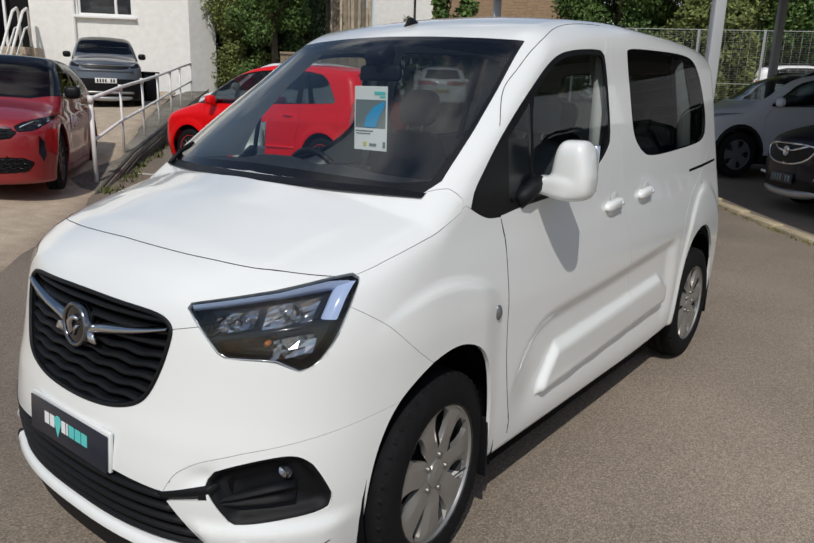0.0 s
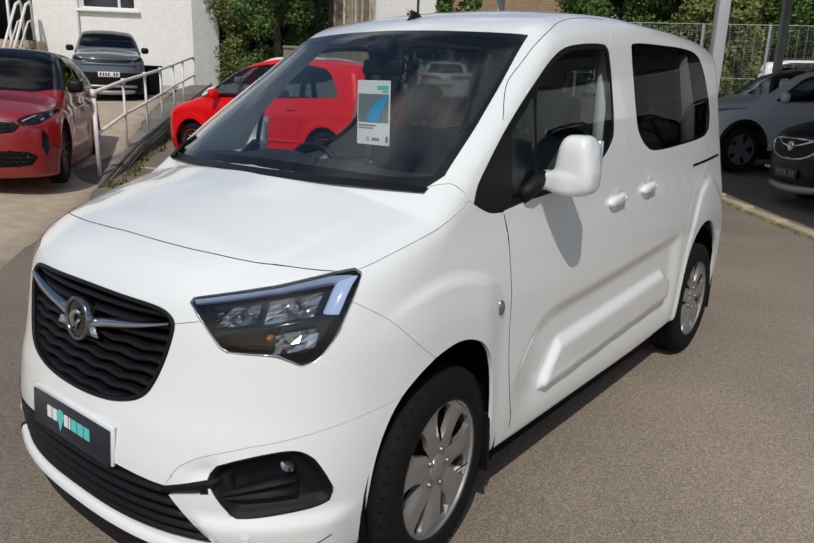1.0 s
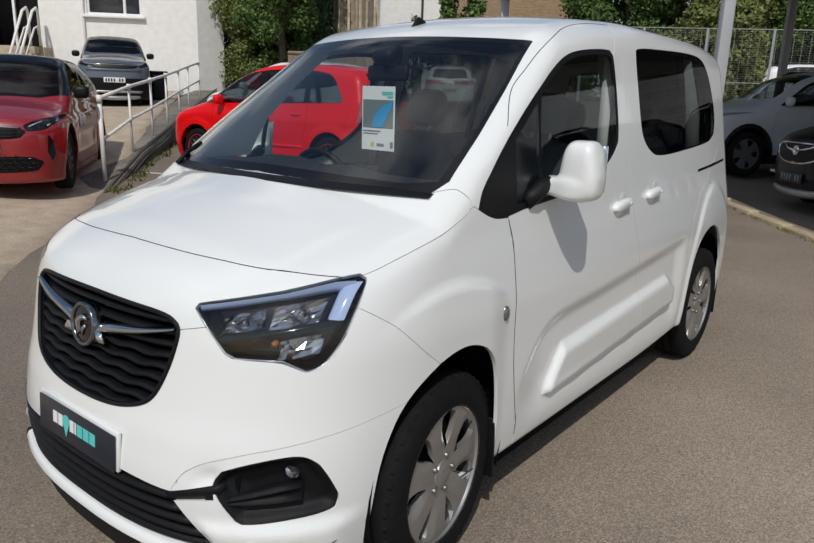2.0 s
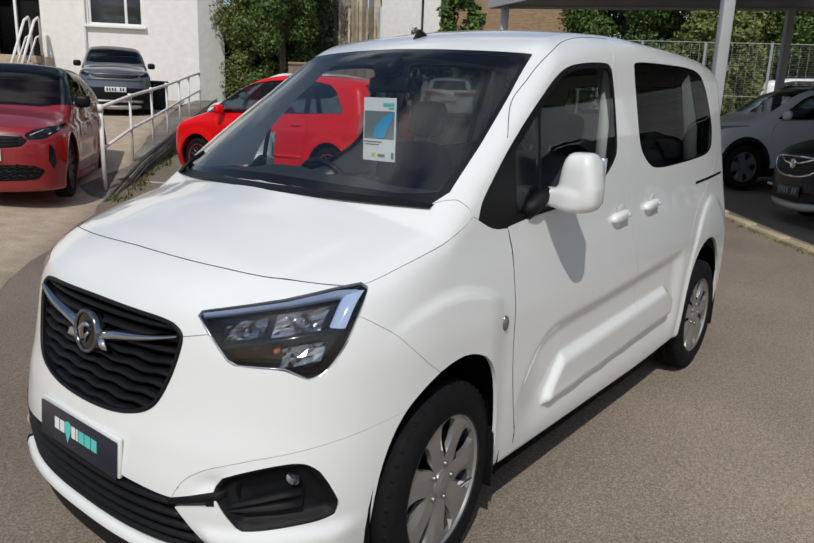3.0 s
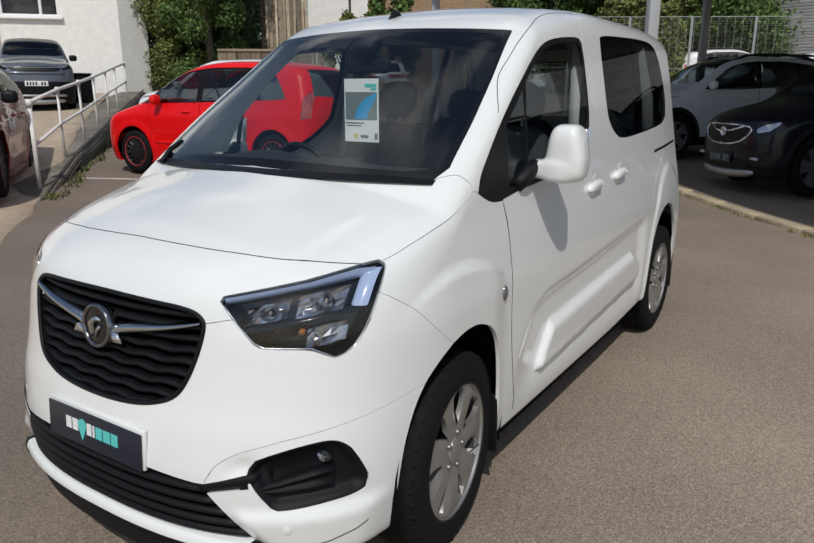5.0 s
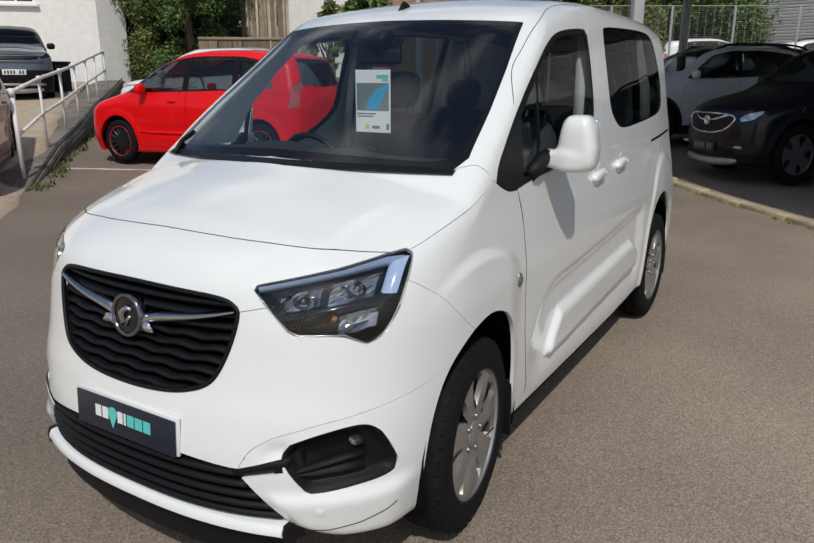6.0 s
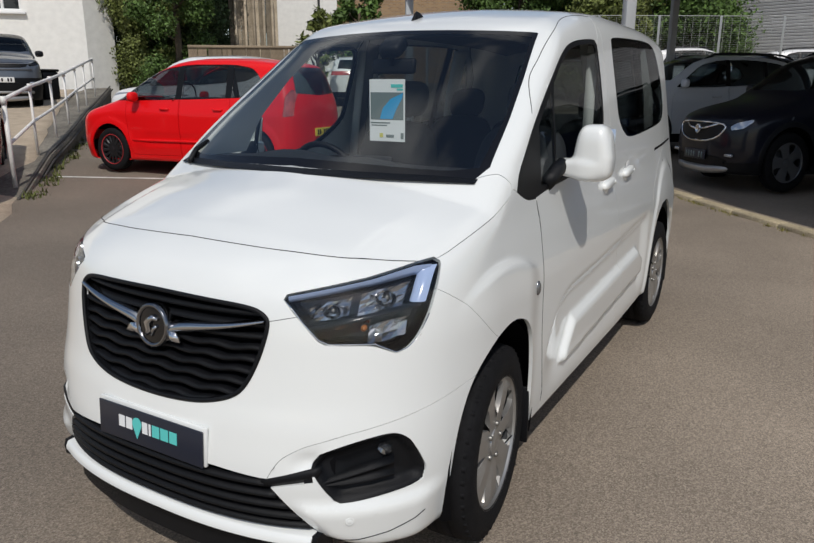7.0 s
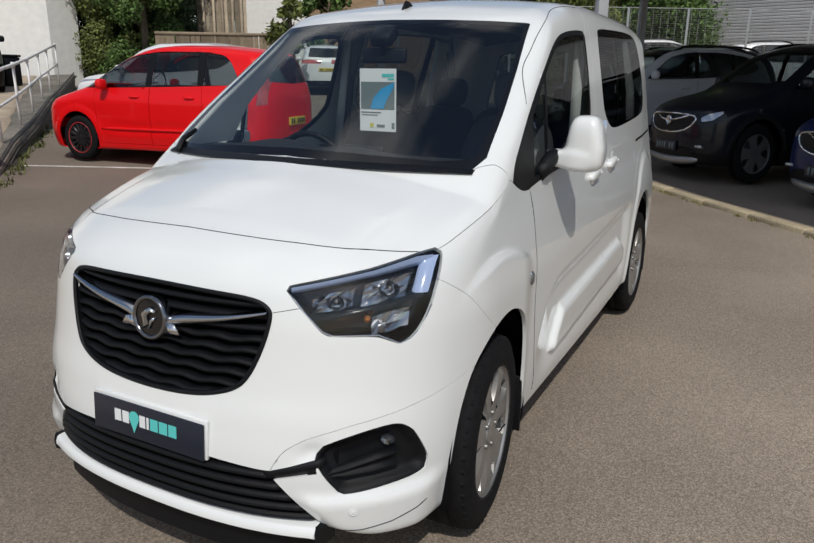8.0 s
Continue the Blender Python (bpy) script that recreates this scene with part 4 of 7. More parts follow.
def build_sides(van):
    for s in (-1, 1):
        for y in (0, 2.785):
            wheel(van, (s * .735, y, .328), .356, .243, .205, s, label="silver seven-spoke alloy rim", steer=6.0 if y == 0 else 0.0)
            arch = bmesh.new()
            rows = []
            for a in np.linspace(-.35, math.pi + .35, 26):
                rows.append([arch.verts.new((s * x, y + r * math.cos(a) * .93, .36 + r * 1.05 * math.sin(a))) for x, r in ((.40, .41), (.80, .415), (.826, .40))])
            for a, b in zip(rows, rows[1:]):
                for k in range(2):
                    arch.faces.new((a[k], a[k + 1], b[k + 1], b[k]))
            part("arch_liner", arch, DARK, van, "black wheel arch liner")
            part("mud_flap", box((.2, .012, .24), (s * .73, y + .365 + (.02 if y else -.045), .30), bevel=.004), BLACK, van)
        # dark tube added over the gap round the head of the front door
        way = np.array([(.385, 1.475), (.424, 1.527), (.50, 1.602), (.592, 1.671), (.70, 1.744), (.80, 1.797), (.90, 1.836), (1.0, 1.861), (1.10, 1.877), (1.26, 1.892), (1.39, 1.898)])
        run = np.r_[0, np.cumsum(np.hypot(*np.diff(way, axis=0).T))]
        along = np.linspace(0, run[-1], 70)
        shutline = [(s * (float(skin_side(a, b)) - .0008), float(a), float(b)) for a, b in zip(curve(run, way[:, 0])(along), curve(run, way[:, 1])(along))]
        part("door_seal", tube(shutline, .0017, 6), DARK, van, "thin black seal round the front door frame")
        # another dark tube, added over the gap at the door's front edge
        way = np.array([(.474, .30), (.474, .335), (.448, .43), (.425, .52), (.407, .62), (.397, .75), (.394, .9), (.388, 1.068), (.362, 1.158)])
        run = np.r_[0, np.cumsum(np.hypot(*np.diff(way, axis=0).T))]
        along = np.linspace(0, run[-1], 60)
        shutline = [(s * (float(skin_side(a, b)) - .0009), float(a), float(b)) for a, b in zip(curve(run, way[:, 0])(along), curve(run, way[:, 1])(along))]
        part("door_seal", tube(shutline, .0022, 6), DARK, van, "thin black seal along the front door edge")
        # door handles: a bridge across a bowl, the bowl's shade painted as a grey disc
        for y0, z0, name in ((1.36, 1.105, "front"), (1.765, 1.125, "rear")):
            x0 = float(skin_side(y0, z0))
            m = Matrix.Translation((s * x0, y0, z0)) @ Matrix.Rotation(0 if s > 0 else math.pi, 4, "Z")
            grip = bmesh.new()
            fld = lambda x, y, z: np.minimum(((np.abs(x - .006) / .024) ** 3 + (np.abs(y) / .09) ** 3 + (np.abs(z - .004 - .12 * y) / .022) ** 3) ** (1 / 3) - 1, ((np.abs(x) / .012) ** 2 + (np.abs(y + .02) / .055) ** 2 + (np.abs(z + .014) / .038) ** 2) ** .5 - 1) * .02
            pv, qv = nets(fld, (-.04, -.13, -.07), (.05, .13, .07), .006)
            handle = part("door_handle", to_bm(pv, qv), WHITE, van, "white door handle", m=m)
            part("handle_recess", lathe([(.001, .046), (.0025, .044), (.003, .0005)], 24), shader("recess_shade_" + name + str(s), (.55, .55, .55), .5), handle, m=Matrix.Translation((.0, .01, .03)) @ Matrix.Diagonal((1, 1, .7, 1)))
            part("key_cover", lathe([(.02, .010), (.031, .010), (.032, .0005)], 12), WHITE, handle, m=Matrix.Translation((0, .055, .008)))
        x0 = float(skin_side(.318, .833))
        lampm = Matrix.Translation((s * x0, .318, .833)) @ Matrix.Rotation(0 if s > 0 else math.pi, 4, "Z") @ Matrix.Diagonal((1, .75, 1.1, 1))
        part("side_repeater", lathe([(-.004, .026), (.004, .025), (.010, .016), (.012, .0005)], 20), shader("repeater" + str(s), (.20, .205, .21), .12, metal=.6), van, "clear oval side repeater", m=lampm)
        # mirror
        def mirror_field(x, y, z):
            shell = .09 * (((np.abs(x - .928) / (.078 - .16 * np.maximum(z - 1.30, 0))) ** 4.2 + (np.abs(y - .655) / .070) ** 3.0 + (np.abs(z - 1.320) / .110) ** 4.2) ** (1 / 4) - 1)
            arm = .05 * (((np.abs(x - .865) / .078) ** 4 + (np.abs(y - .63) / .048) ** 4 + (np.abs(z - 1.256 + .10 * (x - .865)) / .036) ** 4) ** (1 / 4) - 1)
            h = np.maximum(.03 - np.abs(shell - arm), 0) / .03
            return np.minimum(shell, arm) - h * h * .0075
        pv, qv = nets(mirror_field, (.72, .52, 1.18), (1.1, .80, 1.46), .008)
        bm = to_bm(pv, qv)
        if s < 0:
            bmesh.ops.scale(bm, vec=(-1, 1, 1), verts=bm.verts)
            bmesh.ops.reverse_faces(bm, faces=bm.faces)
        house = part("door_mirror", bm, WHITE, van, "white door mirror housing")
        part("mirror_glass", box((.12, .004, .17), (s * .928, .725, 1.325), bevel=.0015), CHROME, house, "mirror glass")
        arm = tube([(s * .785, .50, 1.20), (s * .80, .53, 1.225), (s * .805, .57, 1.25), (s * .82, .61, 1.275)], .03, 10, radii=[.030, .032, .032, .028])
        part("mirror_arm", arm, BLACK, house, "black mirror arm")
    for s in (-1, 1):
        # near-black strip added under the sill, standing in for the shade there
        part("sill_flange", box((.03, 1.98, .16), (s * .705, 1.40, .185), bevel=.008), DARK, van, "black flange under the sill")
    # aerial fin
    fin = bmesh.new()
    rows = []
    for y, h, w in ((.735, .003, .005), (.75, .018, .010), (.775, .040, .014), (.785, .043, .012), (.815, .030, .014), (.838, .008, .015), (.842, .0, .012)):
        z = float(ROOF(y)) - .010
        rows.append([fin.verts.new((x * w, y, z + hz * h)) for x, hz in ((-1.3, 0), (-.9, .4), (-.35, .92), (0, 1), (.35, .92), (.9, .4), (1.3, 0))])
    for a, b in zip(rows, rows[1:]):
        for k in range(6):
            fin.faces.new((a[k], a[k + 1], b[k + 1], b[k]))
    bmesh.ops.recalc_face_normals(fin, faces=fin.faces)
    part("aerial_fin", fin, BLACK, van, "small black aerial fin")
    part("underbody", box((1.3, 3.9, .06), (0, 1.35, .30), bevel=.02), DARK, van)


def build_cabin(van):
    part("cabin_floor", box((1.5, 3.2, .03), (0, 1.9, .42)), TRIM, van)
    dash = bmesh.new()
    rows = []
    for x in np.linspace(-.70, .70, 29):
        hood = .035 * math.exp(-((x + .36) / .16) ** 2) + .02 * math.exp(-(x / .12) ** 2)
        rows.append([dash.verts.new((x, y, z)) for y, z in ((-.02 + .3 * x * x, 1.245), (.18, 1.262), (.34, 1.262 + hood), (.44, 1.25 + hood), (.47, 1.19), (.46, 1.02), (.50, .9), (.44, .7))])
    for a, b in zip(rows, rows[1:]):
        for k in range(7):
            dash.faces.new((a[k], a[k + 1], b[k + 1], b[k]))
    part("dashboard", dash, TRIM, van, "dark grey dashboard")
    part("centre_screen", box((.22, .02, .12), (0, .44, 1.22), bevel=.006, rot=Matrix.Rotation(radians(-18), 4, "X")), GLOSSY, van)
    steer = tube([(-.36 + .185 * math.cos(a), .62 - .06 * math.sin(a), 1.13 + .175 * math.sin(a)) for a in np.linspace(0, 2 * math.pi, 32, endpoint=False)], .015, 8, closed=True)
    wheel_ = part("steering_wheel", steer, BLACK, van, "black steering wheel")
    part("steering_hub", box((.16, .05, .13), (-.36, .62, 1.12), bevel=.02), BLACK, wheel_)
    for a in (0, math.pi, -math.pi / 2):
        part("steering_spoke", tube([(-.36, .62, 1.12), (-.36 + .18 * math.cos(a), .62 - .06 * math.sin(a), 1.13 + .17 * math.sin(a))], .012, 6), BLACK, wheel_)
    def seat(x, y, back_h):
        f1 = lambda a, b, c: .1 * (((np.abs(a - x) / .25) ** 4 + (np.abs(b - y) / .26) ** 4 + (np.abs(c - .72 - .1 * (y - b)) / .10) ** 4) ** .25 - 1)
        f2 = lambda a, b, c: .1 * (((np.abs(a - x) / (.25 - .05 * np.clip(c - 1.1, 0, 1))) ** 4 + (np.abs(b - y - .22 - .25 * (c - .8)) / .085) ** 3 + (np.abs(c - 1.02) / .36) ** 4) ** .25 - 1)
        f3 = lambda a, b, c: .1 * (((np.abs(a - x) / .125) ** 3 + (np.abs(b - y - .40) / .05) ** 2.5 + (np.abs(c - back_h) / .10) ** 3) ** (1 / 3) - 1)
        root = part("seat", to_bm(*nets(f1, (x - .3, y - .32, .55), (x + .3, y + .32, .9), .03)), CLOTH, van, "dark grey cloth seat")
        part("seat_back", to_bm(*nets(f2, (x - .3, y + .0, .6), (x + .3, y + .62, 1.45), .03)), CLOTH, root)
        part("headrest", to_bm(*nets(f3, (x - .16, y + .3, back_h - .14), (x + .16, y + .5, back_h + .14), .02)), HEADCLOTH, root)
        for d in (-.05, .05):
            part("headrest_post", tube([(x + d, y + .36, 1.3), (x + d, y + .40, back_h)], .007, 6), STEEL, root)
    for x in (-.37, .37):
        seat(x, .98, 1.50)
    for x in (-.46, 0, .46):
        seat(x, 1.95, 1.46)
    # trims on pillars and roof
    head = bmesh.new()
    grid = {}
    ys, xs = np.linspace(.74, 3.25, 18), np.linspace(-.6, .6, 13)
    for i, y in enumerate(ys):
        for j, x in enumerate(xs):
            grid[i, j] = head.verts.new((x, y, float(ROOF(y)) - .085 * x * x - .07 - .12 * max(0, abs(x) - .48)))
    for i in range(len(ys) - 1):
        for j in range(len(xs) - 1):
            head.faces.new((grid[i, j], grid[i, j + 1], grid[i + 1, j + 1], grid[i + 1, j]))
    part("headlining", head, LINING, van)
    for s in (-1, 1):
        part("door_trim", box((.04, 2.1, .62), (s * .745, 1.45, .87), bevel=.015), TRIM, van)
        pil = bmesh.new()
        rows = []
        for z in np.linspace(1.26, 1.77, 7):
            xg = float(np.interp(z, [1.30, 1.45, 1.60, 1.765], [.685, .687, .664, .630])) + .004
            ys = -.10 + 1.32 * (z - 1.27) + .33 * xg * xg + .012
            xo = max(float(skin_side(ys + .25, z)) - .02, xg + .004)
            deep = float(np.interp(z, [1.26, 1.43, 1.6, 1.77], [.42, .28, .21, .20] if s < 0 else [.31, .17, .16, .20]))
            rows.append([pil.verts.new((s * x_, y_, z)) for x_, y_ in ((xg, ys), (xg - .012, ys + .025), (max(xo - .045, xg - .02), ys + .08), (xo - .03, ys + deep))])
        for a, b in zip(rows, rows[1:]):
            for k in range(3):
                pil.faces.new((a[k], a[k + 1], b[k + 1], b[k]))
        # far trim pale as sunlit, near trim near-black: light put into the colour
        part("pillar_trim", pil, PILLAR if s < 0 else TRIM, van)
        part("b_pillar_trim", tube([(s * .75, 1.45, 1.15), (s * .70, 1.38, 1.55), (s * .65, 1.38, 1.80)], .04, 8), LINING, van)
        part("window_divider", tube([(s * .735, 2.36, 1.28), (s * .715, 2.36, 1.50), (s * .66, 2.36, 1.82)], .022, 8), BLACK, van, "black upright behind the rear side glass")
        part("c_pillar_trim", tube([(s * .72, 2.62, 1.15), (s * .70, 2.56, 1.5), (s * .64, 2.48, 1.80)], .05, 8), PILLAR, van, "pale rear pillar cover")
        part("seat_belt", box((.05, .006, .62), (s * .70, 1.33, 1.45), rot=None), shader("belt" + str(s), (.4, .41, .40), .8), van, "pale grey seat belt")
    part("wiper_arm", tube([(-.60, -.02, 1.262), (-.66, .07, 1.30), (-.645, .13, 1.335)], .011, 6), BLACK, van, "black wiper arm at the screen corner")
    # sales sheet hanging behind the screen
    sheet = part("sales_sheet", box((.182, .003, .266), (.034, .54, 1.467), bevel=.001), INK_WHITE, van, "white sales sheet with a blue picture", smooth=False)
    part("sheet_picture", box((.168, .0012, .116), (.034, .5375, 1.487)), INK_GREY, sheet, smooth=False)
    blob = [(-.035, -.056), (.030, -.056), (.05, -.012), (.080, .035), (.083, .056), (.02, .03), (-.02, -.01)]
    part("sheet_shape", slab(blob, .0012, Matrix.Translation((.034, .5366, 1.487)) @ Matrix.Rotation(math.pi / 2, 4, "X")), INK_BLUE, sheet, smooth=False)
    for x, z, w, h in ((.085, 1.572, .06, .014), (.10, 1.557, .03, .008), (.0, 1.415, .10, .005), (-.005, 1.404, .08, .004), (.05, 1.358, .04, .012), (.112, 1.360, .014, .026)):
        part("sheet_print", box((w, .0012, h), (x, .5375, z)), INK_TEAL if z > 1.5 else INK_GREY, sheet, smooth=False)
    part("sheet_mark", box((.018, .0012, .018), (.005, .5375, 1.360)), shader("print_yellow", (.6, .55, .1), .5), sheet, smooth=False)
    # mirror inside and the camera pod
    part("interior_mirror", box((.23, .03, .065), (0, .60, 1.655), bevel=.012), BLACK, van)
    part("mirror_stalk", tube([(0, .56, 1.74), (0, .59, 1.66)], .014, 8), BLACK, van)
    part("sensor_pod", box((.11, .10, .06), (0, .585, 1.735), bevel=.018, rot=Matrix.Rotation(radians(37), 4, "X")), BLACK, van)
    # cowl under the screen
    cowl = bmesh.new()
    rows = []
    for x in np.linspace(-.70, .70, 29):
        y = -.125 + .33 * x * x
        rows.append([cowl.verts.new((x, y + dy, z - .02 * x * x)) for dy, z in ((-.01, 1.262), (.03, 1.28), (.06, 1.27))])
    for a, b in zip(rows, rows[1:]):
        for k in range(2):
            cowl.faces.new((a[k], a[k + 1], b[k + 1], b[k]))
    part("cowl", cowl, BLACK, van)


build_front(van)
for side in (-1, 1):
    build_headlamp(van, side)
build_sides(van)
build_cabin(van)


def lean(thing, much=.08):
    """The upper body draws in on the far side, as the van stands on the cross fall of the yard."""
    for ob in thing.children_recursive:
        if ob.name.startswith(("sales_sheet", "sheet_", "wheel", "rim", "brake")) or ob.data is None:
            continue
        m, up = ob.matrix_local.copy(), ob.parent
        while up is not None and up is not thing:
            m, up = up.matrix_local @ m, up.parent
        back = m.inverted()
        for v in ob.data.vertices:
            p = m @ v.co
            p.x += much * float(ramp(p.z, 1.25, 1.80)) * max(0.0, .644 - p.x) / 1.288
            v.co = back @ p


lean(van)

# ---- ground ----
def rise(x, y):
    """The yard climbs gently away from the van."""
    s = min(-.6 * (x - 2) + .8 * (y + 1.8) - 9.5, 32)
    return (.0275 * math.log1p(math.exp(max(-40, min(40, 2 * s)))) if s < 18 else .055 * s) - .028


EDGE_A, EDGE_B = Vector((-4.26, .67)), Vector((-7.93, 3.52))
EDGE_U = (EDGE_B - EDGE_A).normalized()
EDGE_N = Vector((-EDGE_U.y, EDGE_U.x))
if EDGE_N.x > 0:
    EDGE_N = -EDGE_N


def apron_z(x, y):
    s = (Vector((x, y)) - EDGE_A).dot(EDGE_N)
    t = min(1, max(0, s / 2.6))
    a = min(1, max(0, ((Vector((x, y)) - EDGE_A).dot(EDGE_U) - 5.6) / 9))
    return rise(x, y) + .004 + .2 * t * t * (3 - 2 * t) * (1 - a) + .45 * a * (2 - a)


def ground_material():
    m = shader("asphalt", (.155, .132, .112), .88, bump=.004, scale=120, fine=.0, vary=.0)
    n, l = m.node_tree.nodes, m.node_tree.links
    p = n["Principled BSDF"]
    co = n.new("ShaderNodeTexCoord")
    chips = n.new("ShaderNodeTexVoronoi")
    chips.inputs["Scale"].default_value = 190
    big = n.new("ShaderNodeTexNoise")
    big.inputs["Scale"].default_value, big.inputs["Detail"].default_value = .55, 7
    mid = n.new("ShaderNodeTexNoise")
    mid.inputs["Scale"].default_value, mid.inputs["Detail"].default_value = 70, 4
    for t in (chips, big, mid):
        l.new(co.outputs["Object"], t.inputs["Vector"])
    r = n.new("ShaderNodeValToRGB")
    e = r.color_ramp.elements
    e[0].position, e[0].color = .0, (.105, .086, .066, 1)
    e[1].position, e[1].color = 1.0, (.36, .30, .236, 1)
    q = e.new(.5)
    q.color = (.215, .176, .137, 1)
    l.new(chips.outputs["Color"], r.inputs["Fac"])
    tone = n.new("ShaderNodeMapRange")
    tone.inputs["From Min"].default_value, tone.inputs["From Max"].default_value = .3, .7
    tone.inputs["To Min"].default_value, tone.inputs["To Max"].default_value = .86, 1.14
    l.new(big.outputs["Fac"], tone.inputs["Value"])
    tone2 = n.new("ShaderNodeMapRange")
    tone2.inputs["From Min"].default_value, tone2.inputs["From Max"].default_value = .3, .7
    tone2.inputs["To Min"].default_value, tone2.inputs["To Max"].default_value = .88, 1.12
    l.new(mid.outputs["Fac"], tone2.inputs["Value"])
    mul = n.new("ShaderNodeMath")
    mul.operation = "MULTIPLY"
    l.new(tone.outputs["Result"], mul.inputs[0])
    l.new(tone2.outputs["Result"], mul.inputs[1])
    # brighter light towards +x is put into the colour as a tone ramp
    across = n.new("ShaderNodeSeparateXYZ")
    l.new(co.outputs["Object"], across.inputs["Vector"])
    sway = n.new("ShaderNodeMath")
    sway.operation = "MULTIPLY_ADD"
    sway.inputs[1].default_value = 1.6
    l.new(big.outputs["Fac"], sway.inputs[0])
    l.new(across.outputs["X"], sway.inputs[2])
    paler = n.new("ShaderNodeMapRange")
    paler.interpolation_type = "SMOOTHSTEP"
    paler.inputs["From Min"].default_value, paler.inputs["From Max"].default_value = -.6, 3.6
    paler.inputs["To Min"].default_value, paler.inputs["To Max"].default_value = .82, 1.38
    l.new(sway.outputs[0], paler.inputs["Value"])
    paler_mul = n.new("ShaderNodeMath")
    paler_mul.operation = "MULTIPLY"
    l.new(mul.outputs[0], paler_mul.inputs[0])
    l.new(paler.outputs["Result"], paler_mul.inputs[1])
    mul = paler_mul
    sc = n.new("ShaderNodeVectorMath")
    sc.operation = "SCALE"
    l.new(r.outputs["Color"], sc.inputs[0])
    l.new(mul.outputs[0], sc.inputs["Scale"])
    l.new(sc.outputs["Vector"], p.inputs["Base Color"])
    bump = n.new("ShaderNodeBump")
    bump.inputs["Strength"].default_value, bump.inputs["Distance"].default_value = .6, .004
    l.new(chips.outputs["Distance"], bump.inputs["Height"])
    l.new(bump.outputs["Normal"], p.inputs["Normal"])
    return m


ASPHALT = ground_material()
gb = bmesh.new()
marks = [-600, -200, -90, -60, -45, -36] + list(np.arange(-32, 40.1, 1.0)) + [50, 70, 120, 300, 600]
grid = {}
for i, a in enumerate(marks):
    for j, b in enumerate(marks):
        x, y = a, b + 6
        grid[i, j] = gb.verts.new((x, y, rise(x, y)))
for i in range(len(marks) - 1):
    for j in range(len(marks) - 1):
        gb.faces.new((grid[i, j], grid[i + 1, j], grid[i + 1, j + 1], grid[i, j + 1]))
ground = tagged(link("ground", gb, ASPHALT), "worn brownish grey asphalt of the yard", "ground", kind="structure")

CONCRETE = shader("old_concrete", (.42, .34, .25), .9, bump=.006, scale=60, fine=.25, vary=.16)
cb = bmesh.new()
rows = []
for i, a in enumerate(np.linspace(-9, 22.5, 46)):
    row = []
    for b in (-.02, 0, .3, .7, 1.2, 1.8, 2.6, 4, 7, 12, 22):
        q = EDGE_A + EDGE_U * float(a) + EDGE_N * (b + (.05 * math.sin(a * 3.1) * (b == 0)))
        row.append(cb.verts.new((q.x, q.y, apron_z(q.x, q.y) - (.05 if b < 0 else 0))))
    rows.append(row)
for p, q in zip(rows, rows[1:]):
    for k in range(len(p) - 1):
        cb.faces.new((p[k], q[k], q[k + 1], p[k + 1]))
bmesh.ops.recalc_face_normals(cb, faces=cb.faces)
tagged(link("pavement_concrete", cb, CONCRETE), "stained sandy concrete forecourt beside the asphalt", "pavement", kind="structure")

# bay line and kerb
PAINT = shader("line_paint", (.62, .62, .58), .7, fine=.25, vary=.3, scale=60)


def ribbon(a, b, width, lift, n=12):
    bm = bmesh.new()
    a, b = Vector(a), Vector(b)
    u = (b - a).normalized()
    s = Vector((-u.y, u.x)) * width / 2
    prev = None
    for k in range(n + 1):
        c = a.lerp(b, k / n)
        pair = [bm.verts.new((*(c + d), rise(*(c + d)) + lift)) for d in (s, -s)]
        if prev:
            bm.faces.new((prev[0], prev[1], pair[1], pair[0]))
        prev = pair
    bmesh.ops.recalc_face_normals(bm, faces=bm.faces)
    return bm


tagged(link("bay_line", ribbon((-9.1, 4.86), (-4.6, 7.2), .09, .005), PAINT), "worn white parking bay line", "marking", kind="structure")
KERB = shader("kerb_concrete", (.42, .35, .23), .9, bump=.005, scale=50, fine=.25, vary=.25)
KERB_A, KERB_B = Vector((4.35, 3.55)), Vector((-9.6, 20.6))
ku = (KERB_B - KERB_A).normalized()
kn = Vector((ku.y, -ku.x))
kerb_line = base("kerb", "worn yellowish concrete kerb edging", "kerb", kind="structure")
length, x = (KERB_B - KERB_A).length, 0.0
rng = random.Random(5)
while x < length:
    c = KERB_A + ku * (x + .45)
    z = rise(c.x, c.y)
    m = Matrix.Translation((c.x, c.y, z - .015 + rng.uniform(-.004, .004))) @ Matrix.Rotation(math.atan2(ku.y, ku.x) + rng.uniform(-.006, .006), 4, "Z")
    part("kerb_stone", box((.90, .17, .14), bevel=.018, seg=2), KERB, kerb_line, m=m)
    x += .912
# weeds in the joint
WEED = shader("dry_weed", (.19, .17, .05), .9, fine=.3, scale=200)


